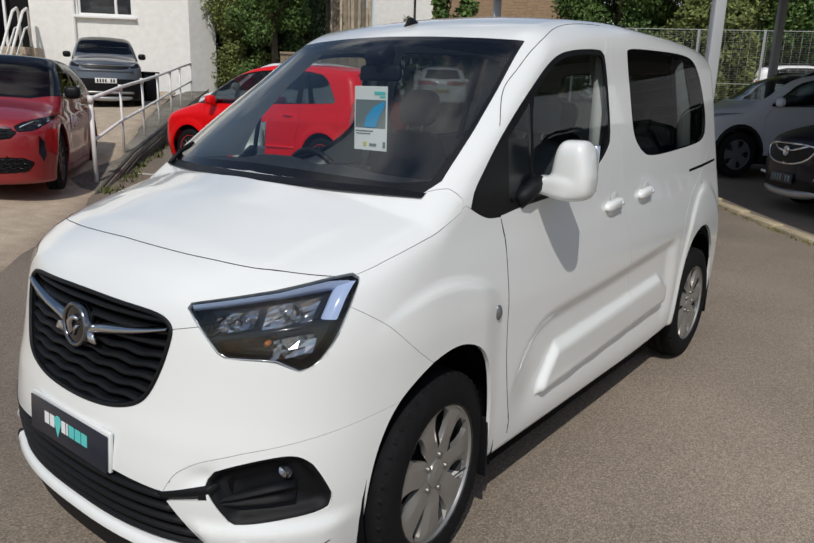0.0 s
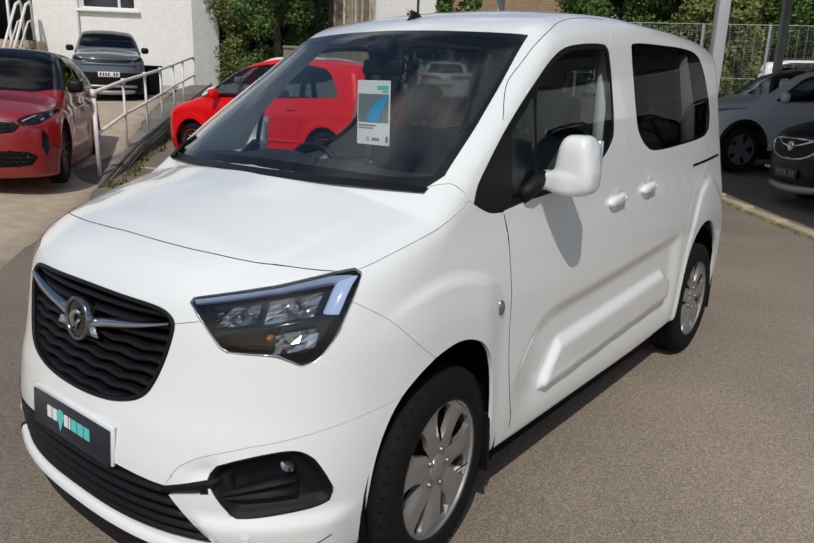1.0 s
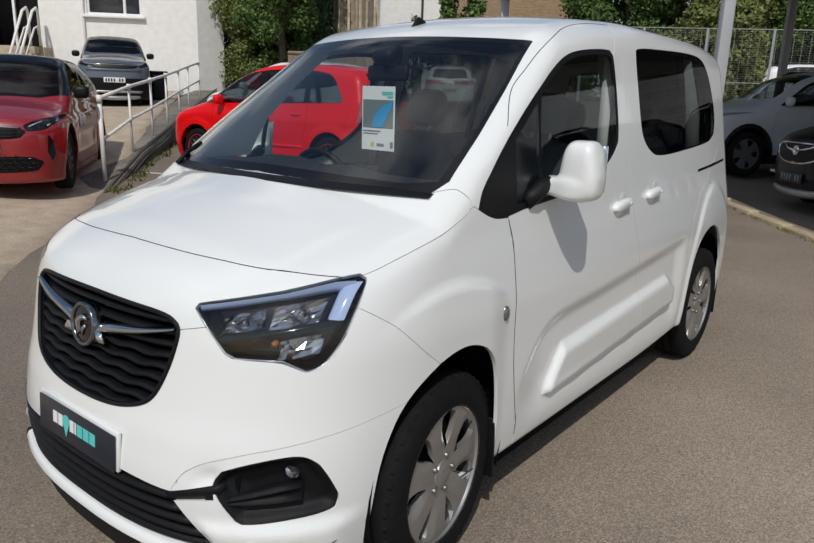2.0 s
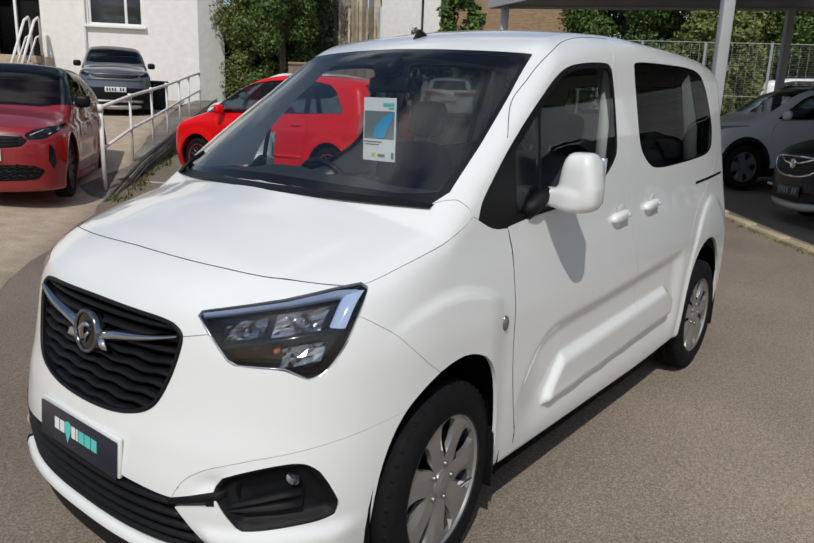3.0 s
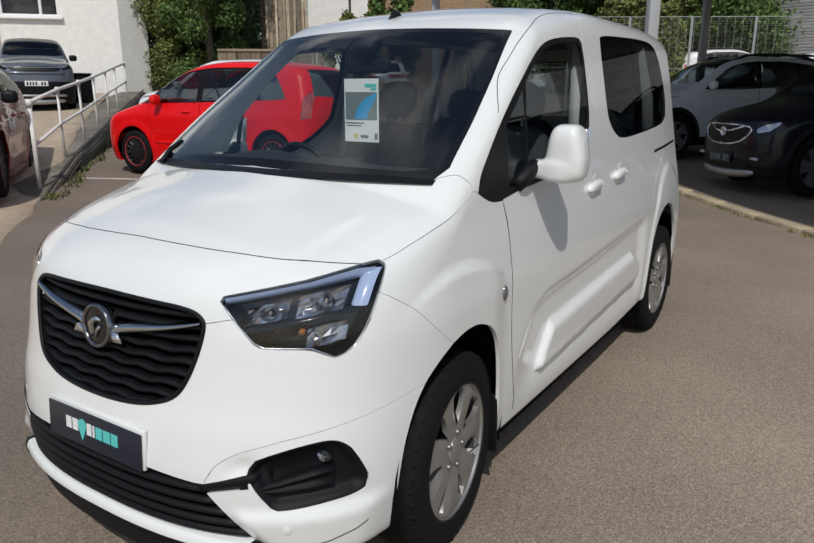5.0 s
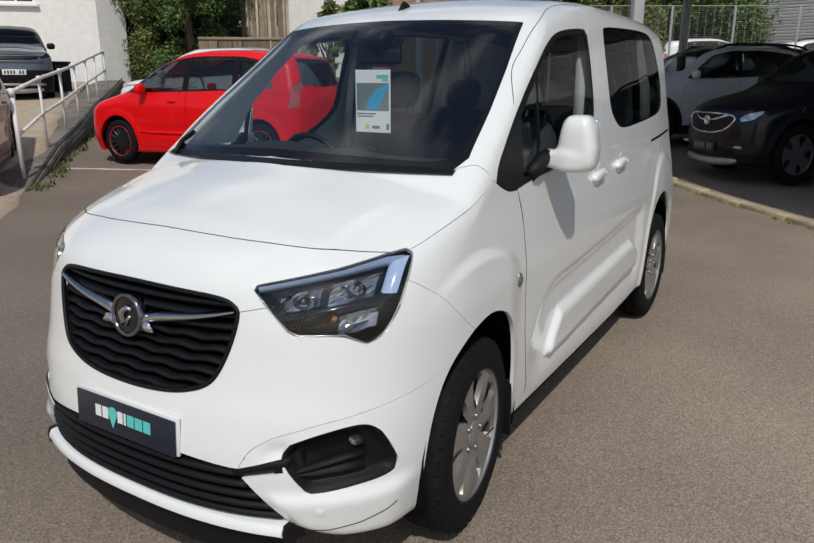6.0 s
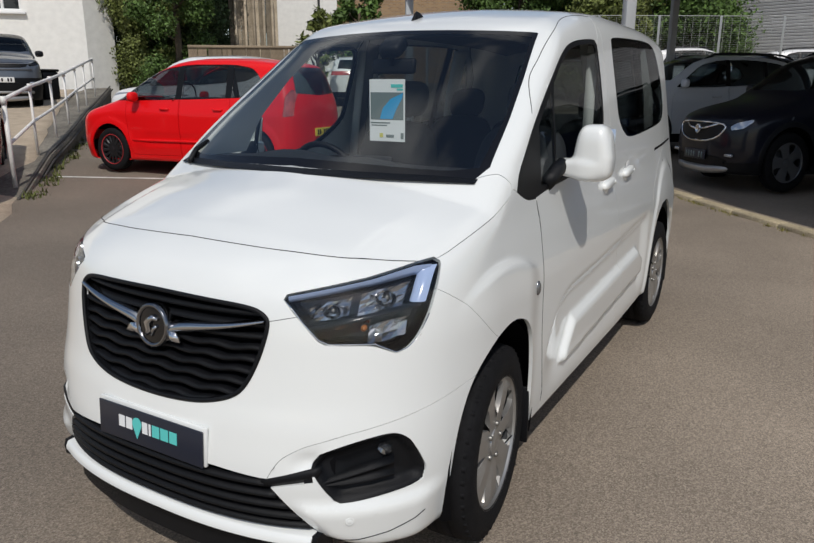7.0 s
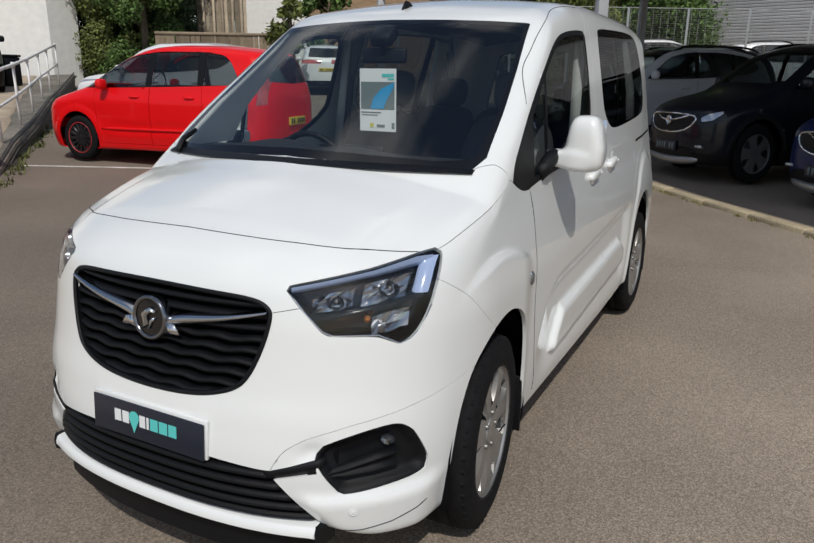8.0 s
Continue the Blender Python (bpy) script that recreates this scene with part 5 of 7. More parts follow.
def tuft(center, count, size, rnd, spread, bm=None):
    bm = bm or bmesh.new()
    for _ in range(count):
        a, r = rnd.uniform(0, 6.283), rnd.uniform(0, spread)
        x, y = center[0] + r * math.cos(a), center[1] + r * math.sin(a)
        d = Vector((rnd.uniform(-1, 1), rnd.uniform(-1, 1), 1.1)).normalized() * size * rnd.uniform(.5, 1.2)
        s = Vector((-d.y, d.x, 0)).normalized() * size * .14 if abs(d.x) + abs(d.y) > 1e-4 else Vector((.01, 0, 0))
        z = center[2]
        p0 = Vector((x, y, z))
        bm.faces.new([bm.verts.new(p) for p in (p0 - s, p0 + s, p0 + d * .6 + s * .6, p0 + d)])
    return bm


wb = bmesh.new()
for _ in range(70):
    c = KERB_A + ku * rng.uniform(2, 12)
    side = -1 if (Vector((2, -2)) - KERB_A).dot(kn) < 0 else 1
    c = c + kn * .10 * side
    tuft((c.x, c.y, rise(c.x, c.y)), 12, .045, rng, .09, wb)
tagged(link("kerb_weeds", wb, WEED, smooth=False), "dry weeds and moss along the kerb", "weeds", kind="stuff")

# ---- parked cars ----
def car_paint(name, rgb, metal=0.0, coat=1.0):
    return shader(name, rgb, .35, metal=metal, coat=coat, spec=.5 * coat, vary=.02, scale=20)


CARGLASS = glass("car_glass", (.36, .40, .41))
PANES.add(CARGLASS)
PLATE_W = shader("plate_white", (.72, .72, .70), .4)
PLATE_Y = shader("plate_yellow", (.62, .48, .05), .4)
LAMPGLASS = shader("lamp_bright", (.5, .53, .57), .12, metal=.6)
REDLAMP = shader("lamp_red", (.45, .09, .085), .12, coat=.5, vary=.5, fine=.4, scale=60)
RINGRED = shader("ring_red", (.42, .03, .035), .4)
GREYRIM = shader("grey_rim", (.16, .165, .17), .4, metal=.5)
DARKRIM = shader("dark_rim", (.03, .03, .032), .35, metal=.5)


def facing(x, y, z, fx, fy, k=1.0, kz=1.0):
    """A pose for a car whose front looks along (fx, fy)."""
    n = math.hypot(fx, fy)
    fx, fy = fx / n, fy / n
    m = Matrix(((-fy, -fx, 0, x), (fx, -fy, 0, y), (0, 0, 1, z), (0, 0, 0, 1)))
    return m @ Matrix.Diagonal((k, k, kz, 1))


def build_car(name, label, m, s):
    car = base(name, label, "car", m)
    wb, fo, ro, hw, belt = s["wheelbase"], s["front"], s["rear"], s["half"], s["belt"]
    top = curve(*zip(*s["top"]))
    tail, clear, rad = wb + ro, s.get("clear", .17), s.get("radius", .315)
    nose_z = curve([0, .25, .5, .75, 1.0, 1.4], [.10, .03, 0, .02, .10, .4])
    tail_z = curve([0, .3, .6, .9, 1.3, 1.8], [.12, .03, 0, .0, s.get("rake", .12), s.get("rake", .12) + .2])

    def field(x, y, z):
        ax = np.abs(x)
        w = hw * (1 - .05 * ramp(-z, -.45, -.15)) - .30 * np.maximum(z - belt, 0) - .05 * ramp(z, belt - .22, belt)
        for yc in (0, wb):
            w = w + .018 * ramp(-np.hypot(y - yc, z - .32), -.50, -.42)
        w = w - .015 * ramp(y, .55, .8) * ramp(-y, -wb + .55, -wb + .8) * ramp(-np.abs(z - .48), -.12, -.03)
        u = ax / np.maximum(w, .05)
        v = np.maximum((nose_z(z) - fo + .55 - y) / .55, 0)
        plan = .65 * ((u ** 2.7 + v ** 2.7) ** (1 / 2.7) - 1)
        back = np.maximum((y - (tail - tail_z(z) - .34)) / .34, 0)
        plan = smax(plan, .5 * ((u ** 3 + back ** 3) ** (1 / 3) - 1), .02)
        return smax(smax(plan, .8 * (z - top(y) + .10 * x * x), .11), clear - z, .04)

    bm = to_bm(*nets(field, (0, -fo - .15, .05), (hw + .12, tail + .15, s["height"] + .1), s.get("h", .036), half=True))
    tag = bm.faces.layers.int.new("panel")
    side = lambda pts: flat([(0, y, z) for y, z in pts], SIDE)
    face = lambda pts: flat([(x, 0, z) for x, z in pts], FRONT)
    for yc in (0, wb):
        r = rad + .055
        carve(bm, tag, 1, side([(yc + r * math.cos(a), rad + r * 1.02 * math.sin(a)) for a in np.linspace(-.5, math.pi + .5, 20)]), SIDE, test=lambda c: c.x > .3)
    outline = rounded(side(s["glass"]), 1, .15)
    carve(bm, tag, 2, outline, SIDE, test=lambda c: c.x > .25)
    for k, (a, b) in enumerate(s["pillars"]):
        (y0, y1), (y2, y3) = a, b
        carve(bm, tag, 30 + k, side([(y0, belt - .1), (y1, belt - .1), (y3, s["height"] + .1), (y2, s["height"] + .1)]), SIDE, only=(2,))
    ws0, ws1 = s["screen"]
    way = (0, -.6, .8)
    carve(bm, tag, 4, flat([(x, y, float(top(y)) - .1 * x * x) for x, y in ((-.1, ws0), (hw * .55, ws0 + .03), (hw * .80, ws0 + .14), (hw * .66, ws1 - .02), (hw * .4, ws1 - .045), (-.1, ws1 - .05))], way), way, only=(0, 2), test=lambda c: c.z > belt - .15 and c.y < ws1 + .2)
    if "rear_screen" in s:
        r0, r1 = s["rear_screen"]
        way = (0, .85, .5)
        carve(bm, tag, 5, flat([(x, y, z) for x, y, z in ((-.1, tail, r0), (hw * .70, tail, r0 + .03), (hw * .60, tail, r1), (-.1, tail, r1))], (0, 1, 0)), (0, 1, 0), only=(0,), test=lambda c: c.y > wb * .8)
    carve(bm, tag, 6, rounded(face(s["grille"]), 1, .15), FRONT, test=lambda c: c.y < 0)
    carve(bm, tag, 7, rounded(face(s["intake"]), 1, .15), FRONT, test=lambda c: c.y < 0)
    lamp = [(x, z) for x, z in s["lamp"]]
    way = (.55, -.8, .1)
    pts = []
    for x, z in lamp:
        a, b = -fo - .2, .9
        for _ in range(30):
            mid = (a + b) / 2
            if field(np.array([x]), np.array([mid]), np.array([z]))[0] < 0:
                b = mid
            else:
                a = mid
        pts.append((x, b, z))
    carve(bm, tag, 8, rounded(flat(pts, way), 1, .15), way)
    if s.get("tail_lamp"):
        carve(bm, tag, 9, side(s["tail_lamp"]), SIDE, facing=.02, test=lambda c: c.y > wb)
    if s.get("cladding"):
        z1 = s["cladding"]
        carve(bm, tag, 10, side([(-fo - .3, 0), (tail + .3, 0), (tail + .3, z1), (-fo - .3, z1)]), SIDE, facing=-.3, test=lambda c: c.z < z1 + .1)
        for yc in (0, wb):
            r = rad + .12
            carve(bm, tag, 10, side([(yc + r * math.cos(a), rad + r * math.sin(a)) for a in np.linspace(-.4, math.pi + .4, 16)]), SIDE, test=lambda c: c.x > .3)
    if s.get("roof_paint"):
        carve(bm, tag, 11, side([(s["screen"][1] - .35, s["height"] - .17), (tail + .1, s["height"] - .17), (tail + .1, s["height"] + .2), (s["screen"][1] - .35, s["height"] + .2)]), SIDE, facing=-.5, test=lambda c: c.z > belt)
        if s.get("black_pillars"):
            carve(bm, tag, 11, side([(ws0 - .05, belt + .05), (1.15, belt + .05), (1.15, s["height"] - .17), (ws0 - .05, s["height"] - .17)]), SIDE, facing=-.5, test=lambda c: c.z > belt)
    gaps = s.get("doors", [])
    for k, pts in enumerate(gaps):
        carve(bm, tag, 20 + k, side(pts), SIDE, only=(0,), test=lambda c: c.x > .3)
    part("body", lifted(bm, tag, (0,), "join", .002, .02), [s["paint"], DARK], car)
    if s.get("roof_paint"):
        part("roof", lifted(bm, tag, (11,), "join", 0, 0), s["roof_paint"], car)
    part("windscreen", lifted(bm, tag, (4,), "join", 0, .01), CARGLASS, car)
    if "rear_screen" in s:
        part("rear_window", lifted(bm, tag, (5,), "join", 0, .01), CARGLASS, car)
    part("grille", lifted(bm, tag, (6,), "join", .004, .03), [BLACK, DARK], car, "black front grille")
    part("intake", lifted(bm, tag, (7,), "join", .004, .03), BLACK, car)
    if s.get("cladding"):
        part("cladding", lifted(bm, tag, (10,), "join", 0, .02), BLACK, car, "black lower cladding")
    for mirror, f in ((None, 1), ("flip", -1)):
        for k in range(len(gaps)):
            part("door", lifted(bm, tag, (20 + k,), mirror, .004, .03), [s["paint"], DARK], car)
        part("side_window", lifted(bm, tag, (2,), mirror, .006, .015), CARGLASS, car)
        for k in range(len(s["pillars"])):
            part("window_pillar", lifted(bm, tag, (30 + k,), mirror, 0, .0), s.get("pillar_paint", GLOSSY), car)
        part("headlamp", lifted(bm, tag, (8,), mirror, .003, .02), s.get("lamp_mat", LAMPGLASS), car)
        if s.get("tail_lamp"):
            part("tail_lamp", lifted(bm, tag, (9,), mirror, .003, .02), REDLAMP, car)
        w = hw - .02
        for yc in (0, wb):
            hub = wheel(car, (f * (w - .10), yc, rad), rad, rad * .68, .2, f, s.get("spokes", 5), 0, metal=s.get("rim", ALLOY), detail=28)
            if s.get("ring"):
                part("rim_ring", lathe([(.090, rad * .685), (.100, rad * .70), (.100, rad * .672), (.090, rad * .665)], 28), RINGRED, hub, "thin red ring round the rim")
        ym, zm = s["mirror"]
        pod = to_bm(*nets(lambda x, y, z: .1 * (((np.abs(x) / .10) ** 3 + (np.abs(y) / .06) ** 2.4 + (np.abs(z) / .07) ** 3) ** (1 / 3) - 1), (-.15, -.1, -.1), (.15, .1, .1), .02))
        part("door_mirror", pod, s.get("mirror_paint", s["paint"]), car, m=Matrix.Translation((f * (hw + .06), ym, zm)))
        for yh in s.get("handles", []):
            part("door_handle", tube([(f * (hw - .035), yh - .09, belt - .12), (f * (hw - .005), yh - .05, belt - .12), (f * (hw - .005), yh + .05, belt - .12), (f * (hw - .035), yh + .09, belt - .12)], .014, 6), s["paint"], car)
        if s.get("rails"):
            y0, y1 = s["rails"]
            xx = hw * .66
            part("roof_rail", tube([(f * xx, y, float(top(y)) - .1 * xx * xx + d) for y, d in zip(np.linspace(y0, y1, 9), (-.02, .035, .045, .045, .045, .045, .045, .035, -.02))], .022, 8), s.get("rail_mat", BLACK), car, "roof rail")
        if s.get("fogs"):
            xf, zf = s["fogs"]
            part("fog_lamp", box((.16, .05, .035), (f * xf, -fo + .10, zf), bevel=.012), LAMPGLASS, car)
    part("floor_pan", box((hw * 1.7, tail * .9, .05), (0, tail * .42, clear + .06)), DARK, car)
    part("cabin_seats", box((hw * 1.4, 1.6, .5), (0, wb * .55, belt - .22), bevel=.1), TRIM, car, "dark seats seen through the glass")
    zp = s.get("plate_z", .42)
    plate = part("number_plate", box((.52, .02, .11), (0, -fo - .012, zp), bevel=.003), s.get("plate", PLATE_W), car)
    for k in range(7):
        if k != 4:
            part("plate_bar", box((.035, .004, .07), (-.2 + k * .065, -fo - .024, zp)), BLACK if s.get("plate", PLATE_W) is PLATE_W else INK_GREY, plate)
    if "rear_screen" in s:
        back = part("rear_plate", box((.52, .02, .11), (0, tail + .012, s.get("rear_plate_z", .62)), bevel=.003), PLATE_Y, car)
        for k in range(7):
            if k != 4:
                part("plate_bar", box((.035, .004, .07), (-.2 + k * .065, tail + .025, s.get("rear_plate_z", .62))), BLACK, back)
    if s.get("badge_z"):
        ring = part("emblem", lathe([(-.02, .055), (.01, .055), (.012, .045), (0, .042), (.004, .0005)], 20), CHROME, car, "round chrome emblem", m=Matrix.Translation((0, -fo - .005, s["badge_z"])) @ Matrix.Rotation(-math.pi / 2, 4, "Z"))
        for f in (-1, 1):
            part("chrome_wing", tube([(f * .05, -fo - .01, s["badge_z"]), (f * .2, -fo - .0, s["badge_z"] + .02), (f * .42, -fo + .07, s["badge_z"] + .075)], .013, 6), CHROME, car)
    if s.get("frame"):
        pts = s["frame"]
        def on(x, z):
            a, b = -fo - .2, .9
            for _ in range(25):
                mid = (a + b) / 2
                if field(np.array([abs(x)]), np.array([mid]), np.array([z]))[0] < 0:
                    b = mid
                else:
                    a = mid
            return (x, b - .004, z)
        loop = [on(x, z) for x, z in pts] + [on(-x, z) for x, z in reversed(pts)]
        part("grille_frame", tube(loop, .014, 6, closed=True), CHROME, car, "chrome grille frame")
    def nose(x, z, out=.004):
        a, b = -fo - .2, .9
        for _ in range(25):
            mid = (a + b) / 2
            if field(np.array([abs(x)]), np.array([mid]), np.array([z]))[0] < 0:
                b = mid
            else:
                a = mid
        return Vector((x, b - out, z))
    if s.get("sport"):
        part("grille_strip", tube([nose(x, .692 - .05 * x * x) for x in np.linspace(-.48, .48, 15)], .009, 6), DIMCHROME, car, "thin chrome strip over the grille")
        for z in (.655, .625, .595):
            part("grille_bar", tube([nose(x, z, .002) for x in np.linspace(-.44, .44, 13)], .007, 6), GLOSSY, car)
        part("emblem", lathe([(-.02, .05), (.01, .05), (.012, .042), (0, .04), (.004, .0005)], 20), GLOSSY, car, "round black emblem", m=Matrix.Translation(nose(0, .64, .006)) @ Matrix.Rotation(-math.pi / 2, 4, "Z"))
        for row in range(3):
            for k in range(-6, 7):
                x, z = k * .092 + (.046 if row % 2 else 0), .275 + row * .045
                if abs(x) < .60:
                    hexed = [nose(x + .042 * math.cos(a), z + .020 * math.sin(a), .006) for a in np.linspace(0, 2 * math.pi, 6, endpoint=False)]
                    part("intake_cell", tube(hexed, .0055, 4, closed=True), GLOSSY, car)
        for f in (-1, 1):
            vent = bmesh.new()
            vv = [nose(f * x, z, .006) for x, z in ((.745, .61), (.79, .55), (.80, .42), (.765, .35), (.73, .44))]
            vent.faces.new([vent.verts.new(p) for p in vv])
            bmesh.ops.solidify(vent, geom=vent.faces[:], thickness=.02)
            part("bumper_vent", vent, BLACK, car, "black vent at the bumper corner")
            part("daylight_strip", tube([nose(f * x, z, .005) for x, z in ((.56, .69), (.66, .732), (.80, .772), (.82, .745), (.74, .70))], .007, 6), LAMPGLASS, car)
            for k, (y0, wide, tall) in enumerate(((.74, .05, .16), (.83, .07, .11), (.94, .05, .10), (1.02, .06, .14), (1.12, .07, .10))):
                part("door_print", box((.006, wide, tall), (f * (hw + .001), y0, .70)), INK_WHITE, car, "white printed mark on the door")
    if s.get("bars"):
        for z, r, mat in ((.90, .012, DIMCHROME), (.78, .03, BODY_GREY), (.30, .03, ALLOY)):
            part("front_bar", tube([nose(x, z, .006) for x in np.linspace(-.66, .66, 15)], r, 6), mat, car)
        for f in (-1, 1):
            part("daylight_strip", tube([nose(f * x, z, .005) for x, z in ((.62, .90), (.72, .94), (.84, .955))], .012, 6), LAMPGLASS, car)
    if s.get("strip"):
        for f in (-1, 1):
            part("rubbing_strip", tube([(f * (hw - .012), y, s["strip"]) for y in (.45, .6, wb - .65, wb - .5)], .02, 6), s["paint"], car, "raised rubbing strip along the doors")
    if s.get("skid"):
        part("skid_plate", to_bm(*nets(lambda x, y, z: .1 * (((np.abs(x) / (hw * .7)) ** 4 + (np.abs(y + fo - .05 - .25 * x * x) / .075) ** 3 + (np.abs(z - clear - .03 - .08 * x * x) / .05) ** 3) ** (1 / 3.3) - 1), (-hw, -fo - .15, clear - .08), (hw, .3, clear + .25), .03)), ALLOY, car, "silver skid plate")
    bm.free()
    return car


HATCH = dict(wheelbase=2.54, front=.82, rear=.68, half=.88, belt=.93, height=1.43, radius=.32,
    top=[(-1.0, .70), (-.75, .80), (-.3, .93), (.25, 1.02), (.55, 1.17), (.95, 1.36), (1.3, 1.425), (1.9, 1.42), (2.6, 1.33), (2.95, 1.2), (3.15, .98), (3.3, .9)],
    glass=[(.55, .97), (.62, 1.02), (1.05, 1.30), (1.4, 1.36), (2.0, 1.35), (2.55, 1.26), (2.75, 1.10), (2.6, 1.02), (1.5, .97)],
    pillars=[((.62, .66), (.80, .84)), ((1.55, 1.64), (1.58, 1.66)), ((2.3, 2.36), (2.3, 2.36))], screen=(.38, 1.18),
    grille=[(-.2, .72), (.50, .70), (.56, .67), (.48, .60), (-.2, .58)], intake=[(-.2, .42), (.42, .42), (.58, .36), (.50, .24), (-.2, .22)],
    lamp=[(.50, .73), (.62, .76), (.82, .82), (.80, .76), (.66, .68), (.52, .68)], mirror=(.62, 1.02), handles=[1.35, 2.2], plate_z=.50,
    doors=[[(.42, .22), (.42, .80), (.60, .96), (1.60, .96), (1.60, .22)], [(1.61, .22), (1.61, .96), (2.55, .99), (2.5, .85), (2.18, .66), (2.12, .22)]], fogs=(.66, .33))
SUV = dict(wheelbase=2.56, front=.86, rear=.86, half=.89, belt=1.06, height=1.62, radius=.345, clear=.2,
    top=[(-1.1, .85), (-.8, .95), (-.4, 1.06), (.15, 1.14), (.45, 1.27), (.95, 1.53), (1.35, 1.61), (2.1, 1.615), (2.8, 1.55), (3.15, 1.40), (3.4, 1.08), (3.6, 1.0)],
    glass=[(.50, 1.08), (.58, 1.14), (1.02, 1.44), (1.4, 1.52), (2.1, 1.53), (2.75, 1.46), (2.98, 1.28), (2.7, 1.16), (1.6, 1.10)],
    pillars=[((.58, .62), (.76, .80)), ((1.52, 1.62), (1.55, 1.64)), ((2.34, 2.42), (2.34, 2.42))], screen=(.28, 1.16),
    grille=[(-.2, .90), (.50, .90), (.58, .84), (.44, .68), (-.2, .62)], intake=[(-.2, .50), (.45, .50), (.62, .44), (.52, .30), (-.2, .28)],
    lamp=[(.58, .86), (.66, .93), (.84, .98), (.84, .92), (.74, .83), (.60, .80)], mirror=(.60, 1.15), handles=[1.33, 2.25], plate_z=.56, cladding=.34, rails=(1.15, 2.9), skid=True,
    doors=[[(.42, .30), (.42, .92), (.56, 1.07), (1.58, 1.09), (1.58, .30)], [(1.59, .30), (1.59, 1.09), (2.6, 1.12), (2.5, .98), (2.14, .74), (2.10, .30)]], fogs=(.62, .50))
MPV = dict(wheelbase=2.70, front=.80, rear=.87, half=.90, belt=1.04, height=1.635, radius=.32, h=.030,
    top=[(-1.1, .70), (-.80, .80), (-.55, .91), (-.2, 1.01), (.12, 1.10), (.5, 1.30), (.9, 1.49), (1.3, 1.60), (1.7, 1.635), (2.3, 1.63), (2.9, 1.585), (3.25, 1.52), (3.50, 1.12), (3.7, 1.0)],
    glass=[(.0, 1.03), (.10, 1.075), (.62, 1.345), (1.02, 1.478), (1.5, 1.535), (2.3, 1.53), (2.62, 1.485), (2.74, 1.40), (2.92, 1.13), (2.88, 1.10), (1.5, 1.06)],
    pillars=[((.46, .49), (.58, .61)), ((1.28, 1.40), (1.34, 1.44)), ((2.20, 2.31), (2.20, 2.31))], screen=(.10, 1.22),
    grille=[(-.2, .72), (.42, .70), (.48, .64), (.38, .58), (-.2, .56)], intake=[(-.2, .42), (.5, .42), (.62, .36), (.52, .26), (-.2, .24)],
    lamp=[(.48, .70), (.58, .77), (.75, .85), (.77, .80), (.68, .70), (.52, .62)], mirror=(.58, 1.09), handles=[1.10, 2.08], plate_z=.48, rear_screen=(1.12, 1.50), rake=.10,
    tail_lamp=[(3.20, .84), (3.21, 1.10), (3.26, 1.20), (3.32, 1.18), (3.33, .86)], pillar_paint=BLACK, rim=DARKRIM, spokes=9, rail_mat=BLACK, rails=(1.1, 3.0),
    doors=[[(.44, .26), (.36, .70), (.34, 1.04), (1.36, 1.06), (1.36, .26)], [(1.37, .26), (1.37, 1.06), (2.28, 1.08), (2.30, .80), (2.22, .60), (2.20, .26)]])

RED = car_paint("red_paint", (.72, .006, .008), 0, .35)
BODY_GREY = car_paint("grey_paint", (.11, .125, .15), .5)


def stand(x, y, apron=False):
    return apron_z(x, y) if apron else rise(x, y)


# red people carrier
fw = Vector((-.985, -.17)).normalized()
lf = Vector((-fw.y, fw.x))
c = Vector((-8.58, 5.69)) - lf * .80
build_car("people_carrier", "bright red people carrier with dark wheels in a marked bay", facing(c.x, c.y, stand(c.x, c.y), fw.x, fw.y, 1.03, 1.12), dict(MPV, front=.80, rear=.72, half=.86, paint=RED, rails=None, spokes=14, ring=True, strip=.47))
# white hatchback behind it
build_car("hatchback", "white hatchback parked behind the red people carrier", facing(-10.8, 8.66, stand(-10.8, 8.66), fw.x, fw.y, 1.0, 1.13), dict(SUV, rails=None, skid=False, h=.04, paint=car_paint("white_car_paint", (.75, .75, .75))))
# red hatchback with a black roof on the forecourt
fw = Vector((.806, -.592)).normalized()
lf = Vector((-fw.y, fw.x))
c = Vector((-8.03, 3.03)) - lf * .86
build_car("hatchback", "dark red hatchback with a black roof on the concrete forecourt", facing(c.x, c.y, stand(c.x, c.y, True), fw.x, fw.y, 1.1, 1.32),
    dict(HATCH, clear=.13, top=[(-1.0, .68), (-.75, .76), (-.3, .87), (.2, .94), (.5, 1.08), (.95, 1.345), (1.3, 1.425), (1.9, 1.42), (2.6, 1.33), (2.95, 1.2), (3.15, .98), (3.3, .9)], screen=(.27, 1.2), fogs=None, sport=True, h=.028,
        grille=[(-.2, .69), (.46, .675), (.54, .645), (.46, .575), (-.2, .555)], lamp=[(.50, .70), (.60, .745), (.84, .80), (.83, .745), (.70, .655), (.54, .645)], intake=[(-.2, .40), (.56, .40), (.69, .345), (.60, .25), (-.2, .235)], paint=car_paint("deep_red_paint", (.25, .007, .011)), roof_paint=GLOSSY, black_pillars=True, rim=DARKRIM, spokes=10, mirror_paint=BLACK, lamp_mat=GLOSSY))
